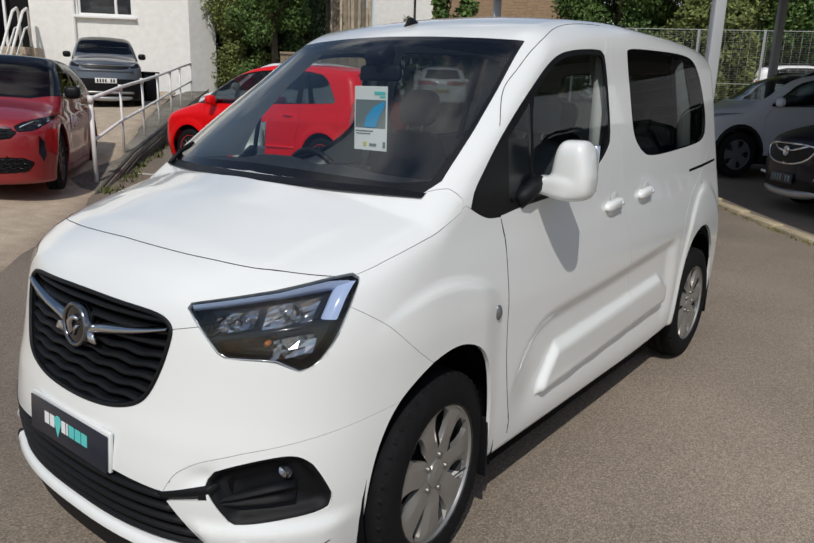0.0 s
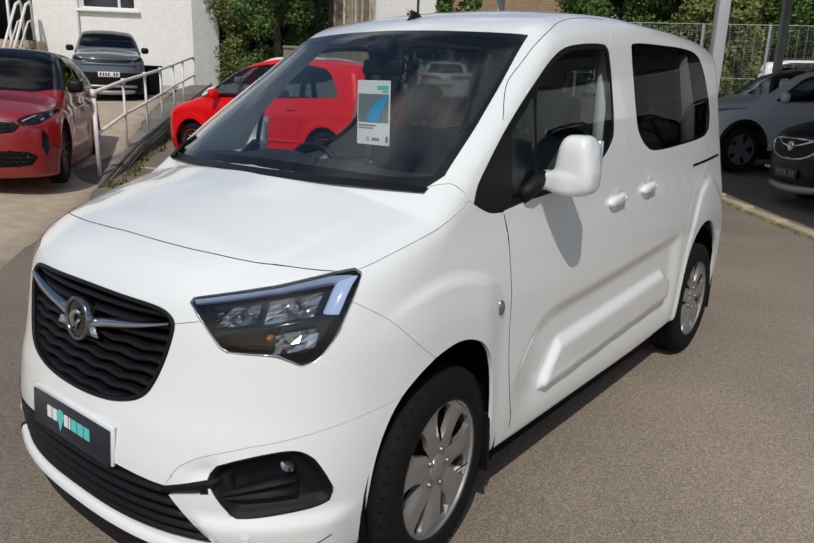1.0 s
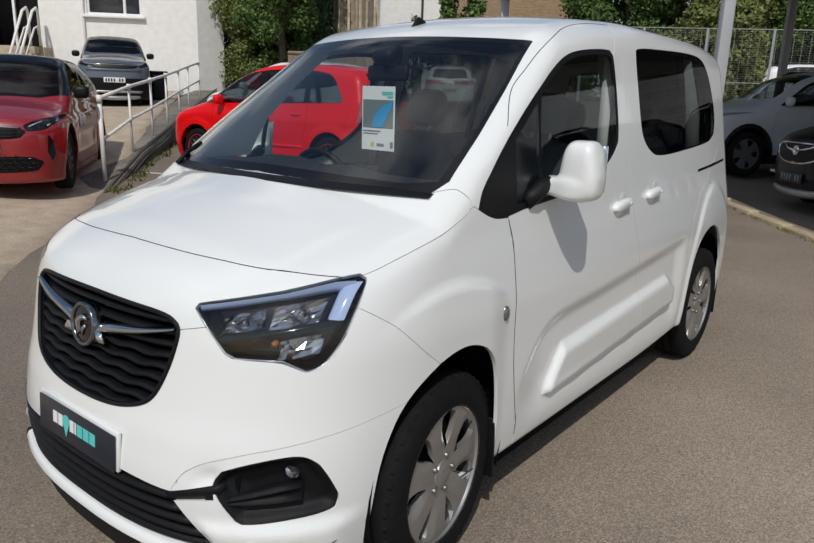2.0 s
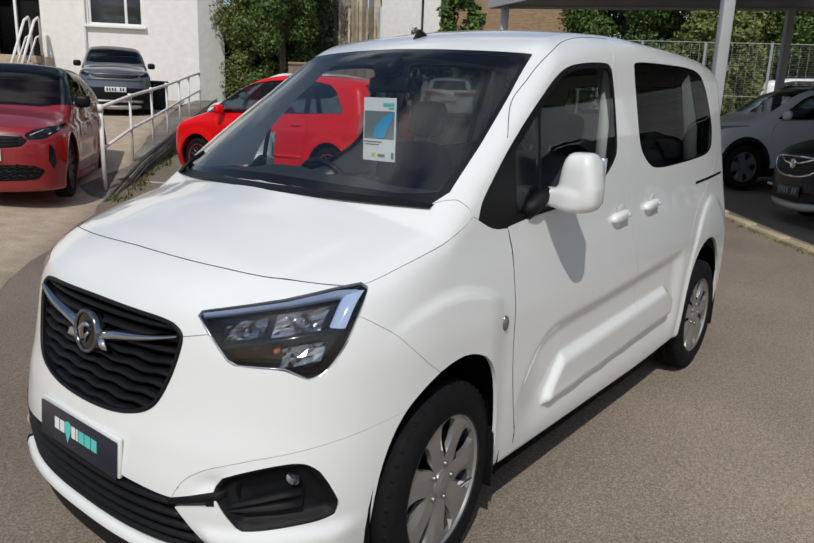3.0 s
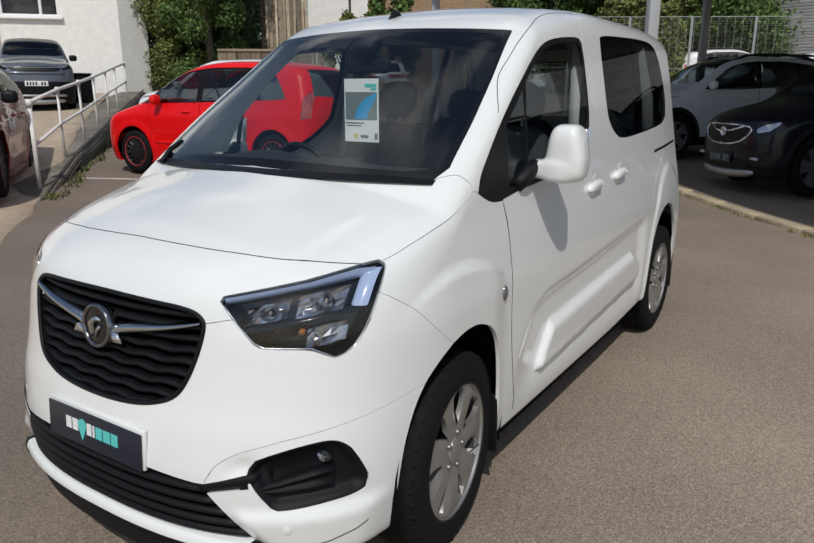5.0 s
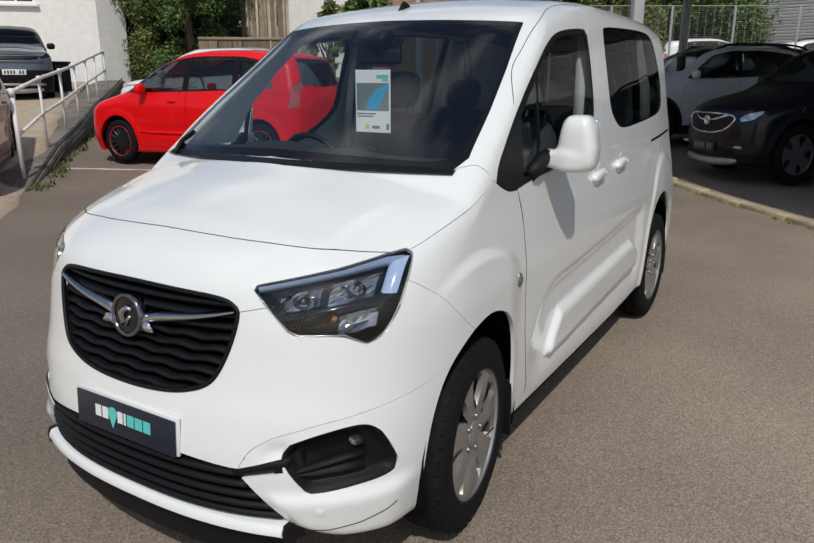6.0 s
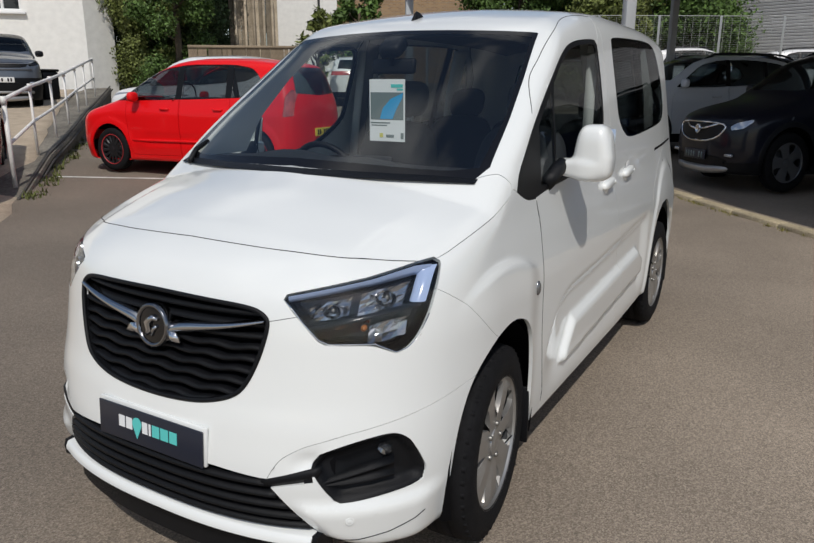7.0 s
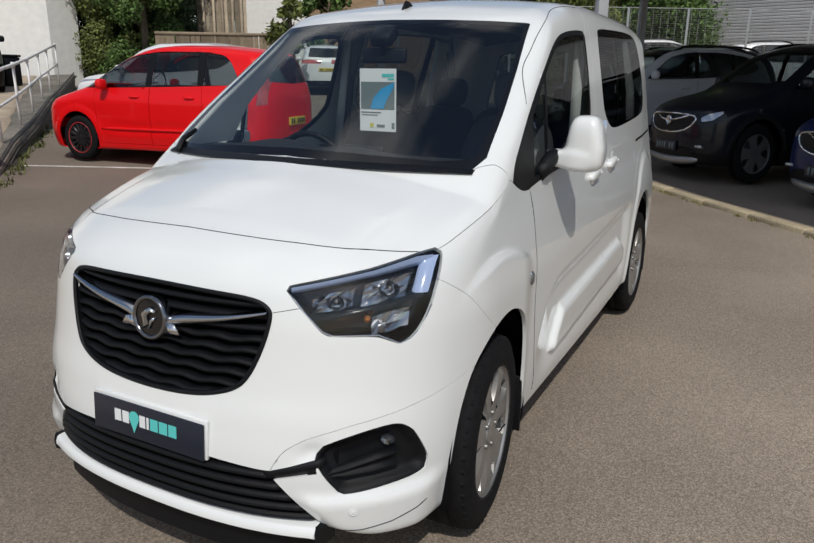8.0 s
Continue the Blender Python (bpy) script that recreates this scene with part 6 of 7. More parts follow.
# grey compact utility car by the building
build_car("suv", "metallic grey compact utility car beside the white building", facing(-17.3, 9.05, stand(-17.3, 9.05, True), .87, -.50, 1.05, 1.2), dict(SUV, paint=BODY_GREY, h=.036, clear=.13, cladding=.60, mirror_paint=BLACK, roof_paint=GLOSSY, lamp_mat=GLOSSY, rails=None, bars=True, grille=[(-.2, .93), (.50, .92), (.62, .90), (.52, .82), (-.2, .80)], lamp=[(.60, .90), (.70, .95), (.86, .97), (.86, .92), (.76, .86), (.62, .84)]))
# cars under the canopy
fw = Vector((-.766, -.643)).normalized()
c = Vector((1.22, 10.0)) - Vector((.75, -.66)) * .84 + Vector((.14, -.10))
FRAME = [(0, .785), (.20, .784), (.38, .778), (.50, .765), (.545, .735), (.53, .70), (.47, .64), (.38, .60), (.24, .572), (.12, .562), (0, .56)]
LOWNOSE = dict(SUV, grille=[(-.2, .78), (.48, .77), (.54, .735), (.46, .63), (.24, .575), (-.2, .565)], intake=[(-.2, .40), (.45, .40), (.62, .36), (.52, .27), (-.2, .26)], lamp=[(.60, .745), (.66, .79), (.80, .835), (.815, .80), (.76, .725), (.63, .70)], rim=GREYRIM,
    top=[(-1.1, .72), (-.8, .84), (-.4, .97), (.15, 1.09), (.45, 1.25), (.95, 1.53), (1.35, 1.61), (2.1, 1.615), (2.8, 1.55), (3.15, 1.40), (3.4, 1.08), (3.6, 1.0)], badge_z=.70, frame=FRAME, plate=PLATE, plate_z=.40, fogs=(.64, .42))
build_car("suv", "black compact utility car with chrome grille under the canopy", facing(c.x, c.y, stand(c.x, c.y), fw.x, fw.y, 1.08, 1.30), dict(LOWNOSE, paint=car_paint("black_paint", (.007, .008, .014), 0, .4)))
d = Vector((-ku.x, -ku.y))
c3 = c - d * 3.5 + Vector((.0, .45)) + fw * .5
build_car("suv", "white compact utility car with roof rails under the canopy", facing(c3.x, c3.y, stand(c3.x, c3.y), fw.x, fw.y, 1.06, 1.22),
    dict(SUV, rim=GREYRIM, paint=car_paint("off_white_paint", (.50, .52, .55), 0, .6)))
c4 = c + d * 3.1 + Vector((.15, .35))
build_car("suv", "dark blue compact utility car under the canopy", facing(c4.x, c4.y, stand(c4.x, c4.y), fw.x, fw.y, 1.05, 1.25), dict(LOWNOSE, paint=car_paint("blue_paint", (.008, .02, .09), .2, .5)))
c5 = c3 - d * 2.7 + Vector((.6, 1.0)) - fw * 1.7
build_car("suv", "black utility car parked in the row under the canopy", facing(c5.x, c5.y, stand(c5.x, c5.y), fw.x, fw.y, 1.0, 1.2), dict(SUV, paint=bpy.data.materials["black_paint"], h=.05))
# white car seen from behind, far across the yard
WX, WY = -14.6, 21.6
build_car("suv", "white utility car seen from behind far across the yard", facing(WX, WY, stand(WX, WY), -.58, .81, 1.0, .98),
    dict(SUV, clear=.14, paint=bpy.data.materials["white_car_paint"], rear_screen=(1.12, 1.46), tail_lamp=[(3.1, .92), (3.1, 1.06), (3.7, 1.06), (3.7, .92)], h=.045, rear_plate_z=.72))

# ---- ramp railing and retaining wall ----
WHITEPAINT = shader("rail_paint", (.72, .71, .68), .5, fine=.12, vary=.12, scale=60)
OLDWALL = shader("weathered_wall", (.16, .145, .12), .92, bump=.012, scale=22, fine=.4, vary=.45)
POSTS = [(-8.57, 3.89), (-10.31, 5.40), (-11.39, 6.51), (-12.70, 7.71), (-14.39, 9.17), (-15.66, 10.33), (-18.17, 12.47)]
FOOT = [.10, .36, .56, .74, .92, 1.04, 1.22]
HIGH = [1.26, 1.18, 1.12, 1.07, 1.05, 1.08, 1.11]
railing = base("railing", "white painted tubular railing along the concrete ramp", "railing")
tops = [Vector((x, y, z + h)) for (x, y), z, h in zip(POSTS, FOOT, HIGH)]
feet = [Vector((x, y, z)) for (x, y), z in zip(POSTS, FOOT)]
for k, (a, b) in enumerate(zip(feet, tops)):
    r = .034 if k == 0 else .024
    part("post", tube([a - Vector((0, 0, .1)), b], r, 10), WHITEPAINT, railing)
    part("collar", tube([b - Vector((0, 0, .07)), b + Vector((0, 0, .05))], r + .012, 10), WHITEPAINT, railing)
part("top_rail", tube(tops, .031, 10), WHITEPAINT, railing)
part("mid_rail", tube([f.lerp(t, .5) for f, t in zip(feet, tops)], .028, 10), WHITEPAINT, railing)
wall_side = Vector((.72, .69, 0))
ramp_wall = base("ramp_wall", "stained concrete retaining wall beside the ramp", "wall", kind="structure")
wb = bmesh.new()
rows = []
line = [feet[0] + (feet[0] - feet[1]) * .35] + feet + [feet[-1] + (feet[-1] - feet[-2]) * 1.6]
for a, b in zip(line, line[1:]):
    for t in np.linspace(0, 1, 8, endpoint=False):
        c = a.lerp(b, float(t))
        g = rise(c.x, c.y) - .1
        rows.append([wb.verts.new(p) for p in (c - wall_side * 1.7 + Vector((0, 0, -.42)), c - wall_side * .6 + Vector((0, 0, -.035)), c + wall_side * .22, c + wall_side * .24 - Vector((0, 0, .05)), Vector((c.x + .20 * .72, c.y + .20 * .69, min(c.z - .08, g + .12))), Vector((c.x + .34 * .72, c.y + .34 * .69, g)))])
for p, q in zip(rows, rows[1:]):
    for k in range(5):
        wb.faces.new((p[k], p[k + 1], q[k + 1], q[k]))
bmesh.ops.recalc_face_normals(wb, faces=wb.faces)
part("wall_body", wb, OLDWALL, ramp_wall, smooth=False)
for off, dz, r in ((.17, .012, .022), (.25, -.10, .024)):
    part("pipe", tube([c + wall_side * off + Vector((0, 0, dz)) for c in line], r, 8), shader("old_pipe", (.06, .055, .05), .7, fine=.3, scale=50), ramp_wall, "dark pipe along the wall")
GRASS = shader("rough_grass", (.10, .115, .03), .9, fine=.35, scale=120, vary=.3)
gb = bmesh.new()
rng = random.Random(11)
for _ in range(80):
    t = rng.random() ** 1.3
    a = line[0].lerp(line[5], t) + wall_side * rng.uniform(.22, .48)
    tuft((a.x, a.y, rise(a.x, a.y)), 7, rng.uniform(.04, .13), rng, .10, gb)
tagged(link("wall_weeds", gb, GRASS, smooth=False), "rough grass and weeds at the foot of the ramp wall", "weeds", kind="stuff")
# dark bin by the grey car
binn = base("wheelie_bin", "black plastic bin standing by the railing", "bin", Matrix.Translation((-18.4, 11.05, apron_z(-18.4, 11.05))))
part("bin_body", box((.46, .5, .80), (0, 0, .41), bevel=.05), BLACK, binn)
part("bin_lid", box((.50, .56, .07), (0, 0, .84), bevel=.03), BLACK, binn)

# ---- white building ----
RENDER = shader("white_render", (.80, .79, .75), .9, bump=.006, scale=70, fine=.04, vary=.06)
FRAMEWHITE = shader("window_white", (.8, .8, .79), .4)
PANE = shader("window_pane", (.05, .055, .06), .08)
bn = Vector((.72, -.69)).normalized()
bu = Vector((-bn.y, bn.x)) * -1
if bu.y > 0:
    bu = -bu
CORNER = Vector((-22.6, 15.6))


def wall_m(z=0.0):
    """Along the wall (x), out of it (y), up (z), from the building's corner."""
    return Matrix(((bu.x, bn.x, 0, CORNER.x), (bu.y, bn.y, 0, CORNER.y), (0, 0, 1, z), (0, 0, 0, 1)))


def wall_piece(bm, x0, x1, z0, z1, y0=-.3, y1=0.0):
    return box((x1 - x0, y1 - y0, z1 - z0), ((x0 + x1) / 2, (y0 + y1) / 2, (z0 + z1) / 2), bm=bm)


house = base("wall_building", "white rendered building with a window and a dark doorway", "building", wall_m(), kind="structure")
wbm = bmesh.new()
win, door = (2.07, 4.10, 4.15, 5.75), (5.85, 7.6, 2.85, 5.3)
wall_piece(wbm, 0, win[0], .5, 9)
wall_piece(wbm, win[0], win[1], .5, win[2])
wall_piece(wbm, win[0], win[1], win[3], 9)
wall_piece(wbm, win[1], door[0], .5, 9)
wall_piece(wbm, door[0], door[1], .5, door[2])
wall_piece(wbm, door[0], door[1], door[3], 9)
wall_piece(wbm, door[1], 22, .5, 9)
bmesh.ops.recalc_face_normals(wbm, faces=wbm.faces)
part("front_wall", wbm, RENDER, house, smooth=False)
away = Vector((.01, 1.24))
ax_, ay_ = away.dot(bu), away.dot(bn)
part("side_wall", box((away.length, .3, 8.5), (away.length / 2, .15, 4.75)), RENDER, house, m=Matrix.Rotation(math.atan2(ay_, ax_), 4, "Z"), smooth=False)
part("rear_wall", box((22, .3, 8.5), (11, -6.2, 4.75)), RENDER, house, smooth=False)
part("flat_roof", box((22.4, 6.8, .3), (11, -3.1, 9.15), bevel=.03), RENDER, house, smooth=False)
part("room_floor", box((21, 5.6, .2), (11, -3.2, 2.7)), OLDWALL, house)
w = part("window", box((win[1] - win[0], .02, win[3] - win[2]), ((win[0] + win[1]) / 2, -.14, (win[2] + win[3]) / 2)), PANE, house, "dark window pane")
for x0, x1, z0, z1 in ((win[0], win[1], win[2], win[2] + .09), (win[0], win[1], win[3] - .09, win[3]), (win[0], win[0] + .09, win[2] + .09, win[3] - .09), (win[1] - .09, win[1], win[2] + .09, win[3] - .09), (2.66, 2.76, win[2] + .09, win[3] - .09)):
    part("frame", box((x1 - x0, .09, z1 - z0), ((x0 + x1) / 2, -.10, (z0 + z1) / 2), bevel=.01), FRAMEWHITE, w)
part("sill", box((2.3, .2, .1), ((win[0] + win[1]) / 2, .06, win[2] - .055), bevel=.015), FRAMEWHITE, w)
part("downpipe", tube([(4.22, .06, .6), (4.22, .06, 8.8)], .05, 8), FRAMEWHITE, house)
# near-black panel and sheet put the shade inside the doorway into the colour
dr = part("door", box((.85, .06, 2.4), (6.28, -.34, 4.08), bevel=.01), shader("dark_door", (.008, .008, .008), .8, spec=.15), house, "dark open doorway door")
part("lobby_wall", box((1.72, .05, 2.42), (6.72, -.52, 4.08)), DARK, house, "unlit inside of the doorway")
part("door_frame", box((.09, .12, 2.45), (6.75, -.08, 4.08), bevel=.01), FRAMEWHITE, dr)
steps = base("entrance_steps", "concrete entrance landing with steps and white handrails", "steps", wall_m())
for k in range(7):
    part("step", box((1.9, .34, .26), (6.6, .95 + .34 * k, 2.72 - .26 * k), bevel=.01), CONCRETE, steps)
part("landing", box((2.2, .8, 1.9), (6.6, .4, 1.9), bevel=.01), CONCRETE, steps)
for x in (5.75, 6.1):
    part("handrail", tube([(x, 2.6, 2.3), (x, .95, 4.1), (x, .55, 4.25), (x, .4, 4.1), (x, .4, 2.9)], .05, 8), WHITEPAINT, steps)
    part("lower_rail", tube([(x, 2.3, 2.1), (x, .9, 3.5), (x, .55, 3.6), (x, .5, 3.3)], .035, 8), WHITEPAINT, steps)
side_at = Vector((ax_, ay_, 0)).normalized()
side_out = Vector((side_at.y, -side_at.x, 0))
if side_out.x > 0:
    side_out = -side_out
part("wall_bracket", tube([side_at * 1.1 + Vector((0, 0, 4.9)), side_at * 1.1 + side_out * .30 + Vector((0, 0, 5.0)), side_at * 1.1 + side_out * .30 + Vector((0, 0, 5.2))], .03, 6), BLACK, house)

# ---- trees and hedges ----
def leaf_material(name, rgb):
    m = shader(name, rgb, .6, spec=.3)
    n, l = m.node_tree.nodes, m.node_tree.links
    geo, mr, sc = n.new("ShaderNodeNewGeometry"), n.new("ShaderNodeMapRange"), n.new("ShaderNodeVectorMath")
    mr.inputs["To Min"].default_value, mr.inputs["To Max"].default_value = .45, 1.6
    sc.operation = "SCALE"
    sc.inputs[0].default_value = rgb
    l.new(geo.outputs["Random Per Island"], mr.inputs["Value"])
    l.new(mr.outputs["Result"], sc.inputs["Scale"])
    l.new(sc.outputs["Vector"], n["Principled BSDF"].inputs["Base Color"])
    n["Principled BSDF"].inputs["Subsurface Weight"].default_value = 0
    return m


LEAF = leaf_material("leaf_mid", (.075, .130, .030))
LEAF_D = leaf_material("leaf_dark", (.042, .074, .026))
LEAF_Y = leaf_material("leaf_olive", (.125, .150, .040))
BARK = shader("bark", (.10, .075, .05), .9, bump=.02, scale=30, fine=.3, vary=.3)


def crown_mesh(clumps, per, size, seed):
    """Small leaves scattered through round clumps."""
    r = np.random.default_rng(seed)
    cs = np.array(clumps)
    who = np.repeat(np.arange(len(cs)), per)
    d = r.normal(size=(len(who), 3))
    d /= np.linalg.norm(d, axis=1, keepdims=True)
    c = cs[who, :3] + d * (cs[who, 3:] * r.uniform(.15, 1.25, (len(who), 1)) ** .8)
    a = r.normal(size=c.shape)
    a /= np.linalg.norm(a, axis=1, keepdims=True)
    b = np.cross(a, d + .4 * r.normal(size=c.shape))
    b /= np.maximum(np.linalg.norm(b, axis=1, keepdims=True), 1e-6)
    s = size * r.uniform(.6, 1.3, (len(who), 1))
    v = np.stack([c - a * s, c - b * s * .5, c + a * s, c + b * s * .5], 1).reshape(-1, 3)
    me = bpy.data.meshes.new("crown")
    me.from_pydata(v.tolist(), [], np.arange(len(v)).reshape(-1, 4).tolist())
    return me


def build_tree(name, label, x, y, height, radius, seed, leaf, per=260, clumps=46, low=.12, size=.16):
    rnd = random.Random(seed)
    z = rise(x, y)
    tree = base(name, label, "tree", Matrix.Translation((x, y, z)), group="hedge trees" if name == "hedge_tree" else "")
    trunk = tube([(0, 0, -.2), (.05, .02, height * .2), (-.04, .06, height * .45), (.03, 0, height * .72)], .1, 8, radii=[.17, .13, .10, .04])
    for k in range(7):
        a, h = rnd.uniform(0, 6.28), height * rnd.uniform(.2, .6)
        e = Vector((math.cos(a), math.sin(a), .7)) * radius * .75
        tube([(0, 0, h), Vector((0, 0, h)) + e * .5, Vector((0, 0, h)) + e + Vector((0, 0, .3))], .05, 6, trunk, radii=[.06, .04, .015])
    part("trunk", trunk, BARK, tree)
    cl = []
    for _ in range(clumps):
        t = rnd.uniform(low, 1)
        wide = radius * (math.sin(math.pi * min(1, .18 + .82 * t)) ** .6) * rnd.uniform(.45, 1.0)
        a = rnd.uniform(0, 6.28)
        cl.append((wide * math.cos(a), wide * math.sin(a), height * t, rnd.uniform(.30, .62) * radius * .62))
    me = crown_mesh(cl, per, size, seed)
    me.materials.append(leaf)
    ob = new("crown", me)
    ob.parent = tree
    return tree


for k, (x, y, h, r, leaf) in enumerate(((-23.4, 19.6, 9.5, 2.0, LEAF_D), (-20.3, 17.9, 9.5, 1.7, LEAF), (-22.1, 20.4, 9.5, 1.9, LEAF_D), (-22.2, 18.1, 9.2, 1.75, LEAF_Y), (-25.5, 21.5, 10, 2.4, LEAF_D), (-25.2, 23.6, 10, 1.9, LEAF_D), (-26.4, 27.2, 10, 2.2, LEAF_D))):
    build_tree("hedge_tree", "tall overgrown green hedge tree behind the bays", x, y, h, r, 20 + k, leaf, per=900, clumps=60, low=.05, size=.068)
for k, (x, y, h, r, leaf) in enumerate(((-12.2, 33, 8.5, 2.9, LEAF), (-8.5, 34.0, 9.5, 3.4, LEAF_Y), (-4.5, 35.5, 9, 3.2, LEAF), (-6.2, 27.4, 4.6, 1.7, LEAF_Y))):
    build_tree("tree", "broad green tree beyond the mesh fence", x, y, h, r, 40 + k, leaf, per=800, clumps=84, low=.08, size=.10)
build_tree("sapling", "thin leafy sapling by the timber fence", -12.9, 17.2, 3.6, .7, 61, LEAF_Y, per=60, clumps=14, low=.3, size=.12)
build_tree("sapling", "leafy bush growing against the houses", -17.6, 26.5, 5.4, 1.5, 62, LEAF, per=160, clumps=30, low=.2, size=.14)

# ---- timber fence, shed, houses ----
OLDWOOD = shader("old_timber", (.20, .155, .105), .9, bump=.01, scale=40, fine=.25, vary=.3, per_piece=.3)


def plank_fence(a, b, height, pitch=.15, name="timber_fence", label="weathered brown timber fence", mat=None, seed=3, base_z=None):
    a, b = Vector(a), Vector(b)
    u = (b - a).normalized()
    rnd = random.Random(seed)
    fence = base(name, label, "fence")
    n = int((b - a).length / pitch)
    meshes = []
    for k in range(3):
        bm = box((pitch * .94, .03, height + k * .03), (0, 0, height / 2), bevel=.006)
        me = bpy.data.meshes.new("plank")
        bm.to_mesh(me)
        bm.free()
        me.materials.append(mat or OLDWOOD)
        meshes.append(me)
    ang = math.atan2(u.y, u.x)
    for k in range(n):
        c = a + u * (k + .5) * pitch
        ob = new("plank", rnd.choice(meshes))
        ob.parent = fence
        ob.matrix_local = Matrix.Translation((c.x, c.y, (rise(c.x, c.y) if base_z is None else base_z) - .05)) @ Matrix.Rotation(ang, 4, "Z") @ Matrix.Rotation(rnd.uniform(-.01, .01), 4, "Y")
    za, zb = rise(a.x, a.y) + height, rise(b.x, b.y) + height
    if base_z is None:
        part("top_rail", tube([(a.x, a.y, za), (b.x, b.y, zb)], .06, 4), mat or OLDWOOD, fence)
    return fence


plank_fence((-15.9, 14.3), (-13.1, 16.9), 2.0)
shed_wood = shader("pale_timber", (.36, .30, .22), .9, bump=.01, scale=30, fine=.25, vary=.35, per_piece=.5)
plank_fence((-21.25, 21.8), (-19.5, 23.27), 5.6, .26, "timber_screen", "uneven pale and brown timber boarding", shed_wood, 8)
rng = random.Random(21)
for k in range(5):
    x, y = -20.9 + .3 * k, 21.85 + .25 * k
    pole = tube([(0, 0, -.2), (rng.uniform(-.08, .08), 0, 3.6 + rng.uniform(0, 1.6))], .06, 6)
    tagged(link("timber_pole", pole, shed_wood, m=Matrix.Translation((x, y, rise(x, y)))), "weathered upright timber pole", "pole", "timber poles")
white_house = base("house", "white rendered house with a brown roof edge", "house", Matrix.Translation((-22.2, 28.6, 1.4)) @ Matrix.Rotation(math.atan2(2.49, 3.06), 4, "Z"))
part("house_wall", box((3.1, 6, 6.0), (-.05, 3.0, 3.0)), RENDER, white_house, smooth=False)
roofm = slab([(-1.85, 0), (1.75, 0), (1.4, 1.4), (-1.5, 1.4)], 6.8, Matrix.Translation((0, 6.6, 6.0)) @ Matrix.Rotation(math.pi / 2, 4, "X"))
part("roof", roofm, shader("clay_tiles", (.16, .07, .05), .85, bump=.01, scale=20, fine=.3, vary=.2), white_house, "dark clay tiled roof", smooth=False)
part("gutter", tube([(-1.65, -.06, 5.9), (1.55, -.06, 5.9)], .07, 8), BLACK, white_house)
part("downpipe", tube([(.55, -.08, 0), (.55, -.08, 5.9)], .06, 8), BLACK, white_house)


def brick_material():
    m = shader("brick", (.3, .2, .1), .9)
    n, l = m.node_tree.nodes, m.node_tree.links
    b = n.new("ShaderNodeTexBrick")
    b.inputs["Scale"].default_value = 1
    b.inputs["Color1"].default_value, b.inputs["Color2"].default_value, b.inputs["Mortar"].default_value = (.36, .22, .10, 1), (.24, .14, .07, 1), (.30, .26, .20, 1)
    b.inputs["Brick Width"].default_value, b.inputs["Row Height"].default_value, b.inputs["Mortar Size"].default_value = .225, .09, .012
    co, mp = n.new("ShaderNodeTexCoord"), n.new("ShaderNodeMapping")
    mp.inputs["Rotation"].default_value = (math.pi / 2, 0, 0)
    l.new(co.outputs["Object"], mp.inputs["Vector"])
    l.new(mp.outputs["Vector"], b.inputs["Vector"])
    l.new(b.outputs["Color"], n["Principled BSDF"].inputs["Base Color"])
    return m


brick_house = base("house", "brown brick building with a white corner pipe", "house", Matrix.Translation((-22.5, 39.3, 1.4)) @ Matrix.Rotation(math.atan2(4.7, 7.84), 4, "Z"))
part("house_wall", box((9.4, 7, 9), (0, 3.5, 4.5)), brick_material(), brick_house, smooth=False)
part("roof", slab([(-5, 0), (5, 0), (4.2, 1.8), (-4.2, 1.8)], 7.6, Matrix.Translation((0, 7.3, 9.0)) @ Matrix.Rotation(math.pi / 2, 4, "X")), bpy.data.materials["clay_tiles"], brick_house, smooth=False)
part("corner_pipe", tube([(4.5, -.1, 0), (4.5, -.1, 9)], .08, 8), FRAMEWHITE, brick_house)

# ---- canopy over the parked row ----
CANOPY = shader("canopy_sheet", (.13, .14, .155), .6, fine=.1, scale=30, vary=.08)
FASCIA = shader("canopy_fascia", (.34, .36, .38), .45, vary=.05, scale=20)
canopy = base("canopy", "grey steel canopy on square posts over the parked row", "canopy")
OUT = [(6.0, 1.5), (-.9, 9.75), (-6.5, 14.2), (-9.0, 15.5), (3.0, 21.3), (16, 14)]
part("deck", slab(OUT[::-1], .32, Matrix.Translation((0, 0, 4.3))), CANOPY, canopy, smooth=False)
for a, b in zip(OUT, OUT[1:] + OUT[:1]):
    a, b = Vector(a), Vector(b)
    u = (b - a).normalized()
    c = (a + b) / 2
    part("fascia", box(((b - a).length + .05, .05, .42), (0, 0, 0), bevel=.008), FASCIA, canopy, m=Matrix.Translation((c.x, c.y, 4.45)) @ Matrix.Rotation(math.atan2(u.y, u.x), 4, "Z") @ Matrix.Translation((0, .04, 0)), smooth=False)
POSTGREY = shader("post_grey", (.40, .42, .44), .45, vary=.06, scale=20)
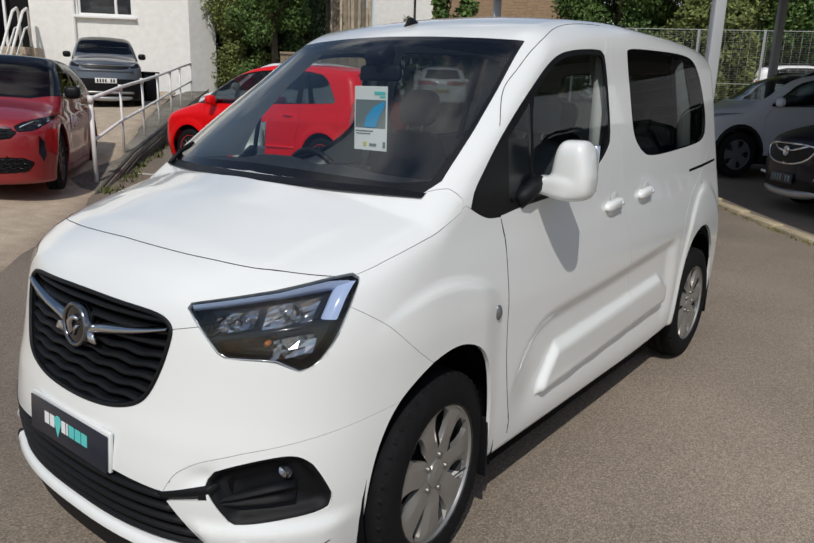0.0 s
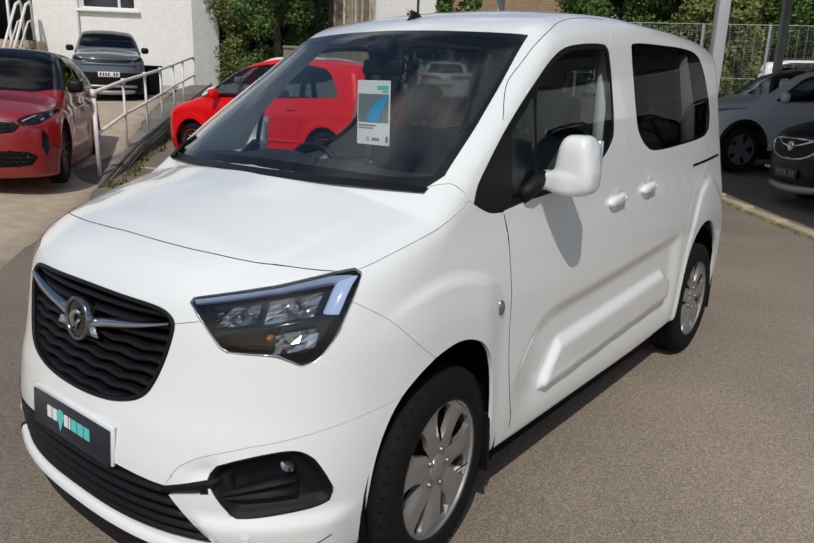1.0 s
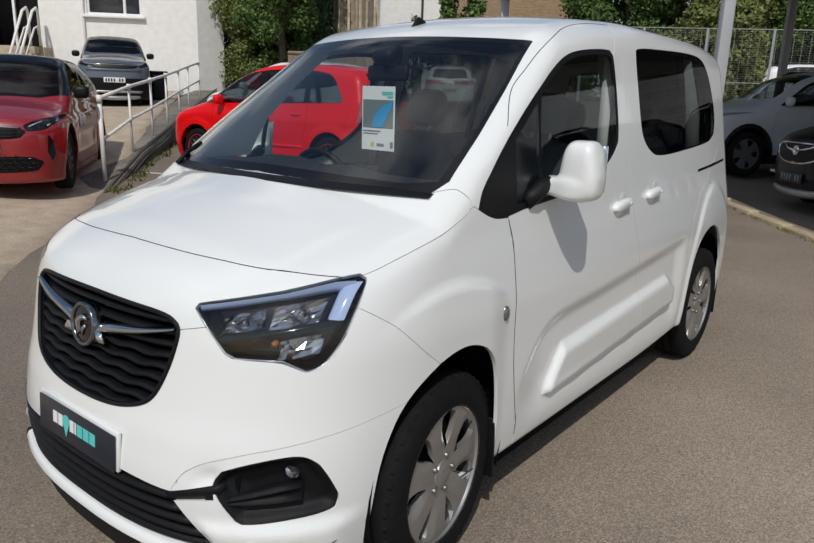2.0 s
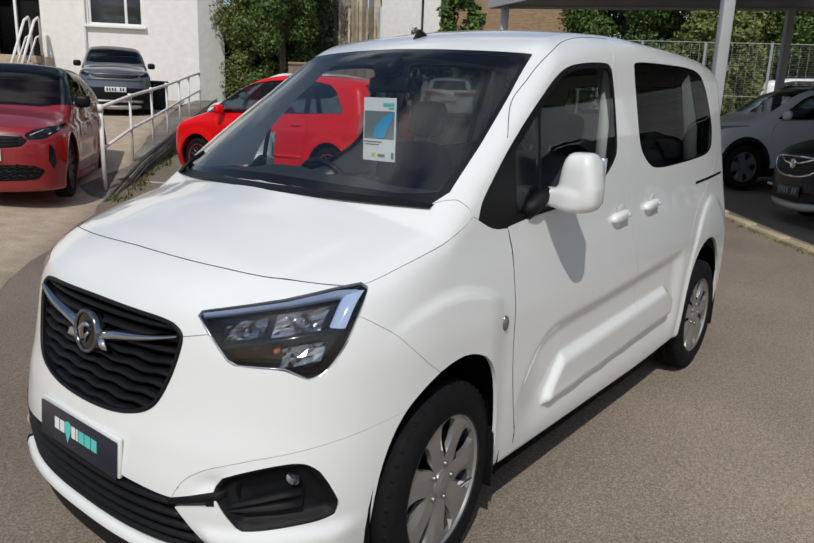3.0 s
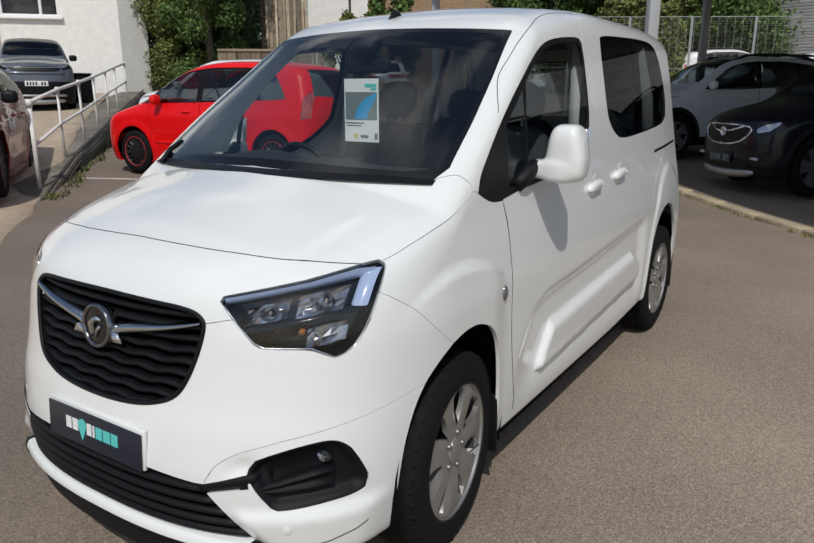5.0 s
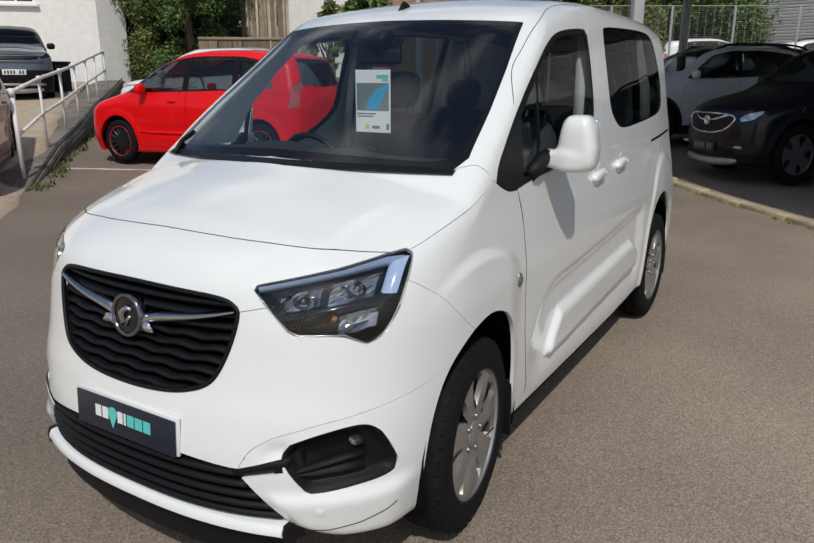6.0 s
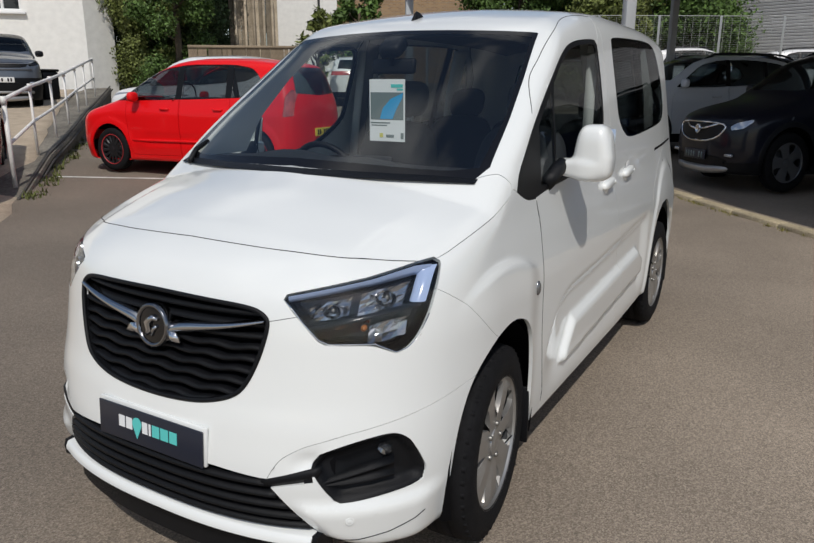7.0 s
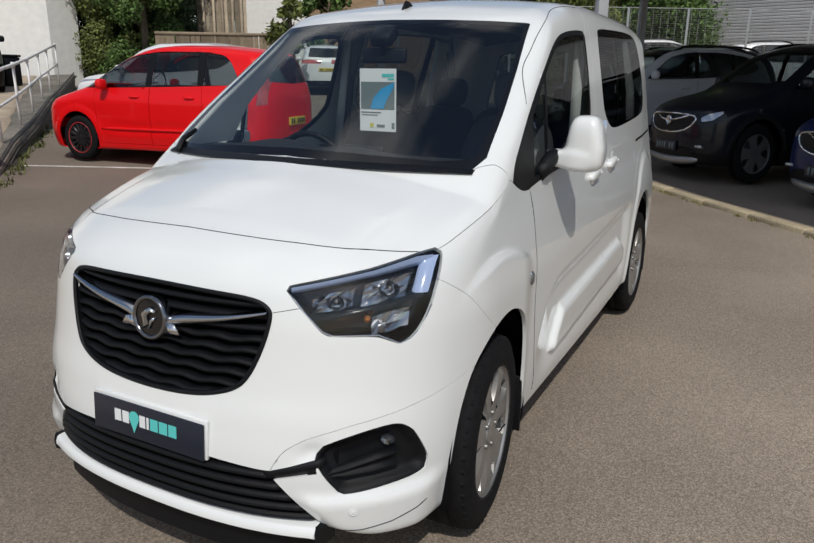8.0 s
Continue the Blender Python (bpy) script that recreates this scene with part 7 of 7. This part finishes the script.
for x, y, w, mat in ((-1.18, 9.78, .165, POSTGREY), (-2.14, 18.79, .17, FASCIA), (-8.55, 15.55, .2, POSTGREY), (9.5, 14.0, .2, POSTGREY)):
    h = 4.35 - rise(x, y)
    post = part("post", box((w, w, h), (0, 0, h / 2), bevel=.012), mat, canopy, m=Matrix.Translation((x, y, rise(x, y))) @ Matrix.Rotation(math.atan2(ku.y, ku.x), 4, "Z"))
    part("base_plate", box((w + .14, w + .14, .03), (0, 0, .012), bevel=.004), mat, post)

# ---- mesh fence and what lies beyond it ----
GALV = shader("galvanised", (.50, .52, .52), .45, metal=.5, fine=.1, scale=50)
mesh_fence = base("mesh_fence", "galvanised mesh fence with steel posts behind the parked row", "fence")
FA, FB = Vector((-10.4, 20.0)), Vector((8.0, 27.0))
fu = (FB - FA).normalized()
FH = 3.1
length = (FB - FA).length
for k in range(int(length / 1.9) + 1):
    c = FA + fu * 1.9 * k
    z = rise(c.x, c.y)
    part("fence_post", box((.065, .06, FH), (0, 0, FH / 2)), GALV, mesh_fence, m=Matrix.Translation((c.x, c.y, z)), smooth=False)
wires = bmesh.new()
for k in range(46):
    h = .1 + k * .0666
    r = .016 if k in (21, 45) else .0026
    tube([(*(FA + fu * s), rise(*(FA + fu * s)) + h) for s in np.linspace(0, length, 12)], r, 4, wires, caps=False)
for k in range(int(length / .24)):
    c = FA + fu * .24 * k
    box((.006, .006, FH - .1), (c.x, c.y, rise(c.x, c.y) + FH / 2), bm=wires)
part("wire_mesh", wires, shader("dull_wire", (.30, .31, .30), .5, metal=.3), mesh_fence)
mesh_fence.children[-1]["kind"] = "stuff"
warehouse = base("warehouse", "grey building clad in horizontal steel slats", "building", Matrix.Translation((5.0, 33.5, 1.2)) @ Matrix.Rotation(-.30, 4, "Z"))
part("cladding_wall", box((21, 6, 8), (-3, 3.1, 4)), shader("slat_back", (.28, .28, .29), .7), warehouse, smooth=False)
slat_bm = box((21, .05, .105), (-3, 0, 0), bevel=.01, seg=1)
slat_me = bpy.data.meshes.new("slat")
slat_bm.to_mesh(slat_me)
slat_bm.free()
slat_me.materials.append(shader("slat_grey", (.46, .46, .47), .55, vary=.06, scale=10, per_piece=.12))
for k in range(57):
    ob = new("slat", slat_me)
    ob.parent = warehouse
    ob.matrix_local = Matrix.Translation((0, .05, .2 + k * .137)) @ Matrix.Rotation(radians(14), 4, "X")
for x, y in ((-1.5, 29.2), (2.6, 30.0)):
    fwv = Vector((.95, .3)).normalized()
    build_car("hatchback", "white car parked beyond the mesh fence", facing(x, y, rise(x, y), fwv.x, fwv.y, 1.0, 1.32), dict(MPV, paint=bpy.data.materials["white_car_paint"], h=.06))
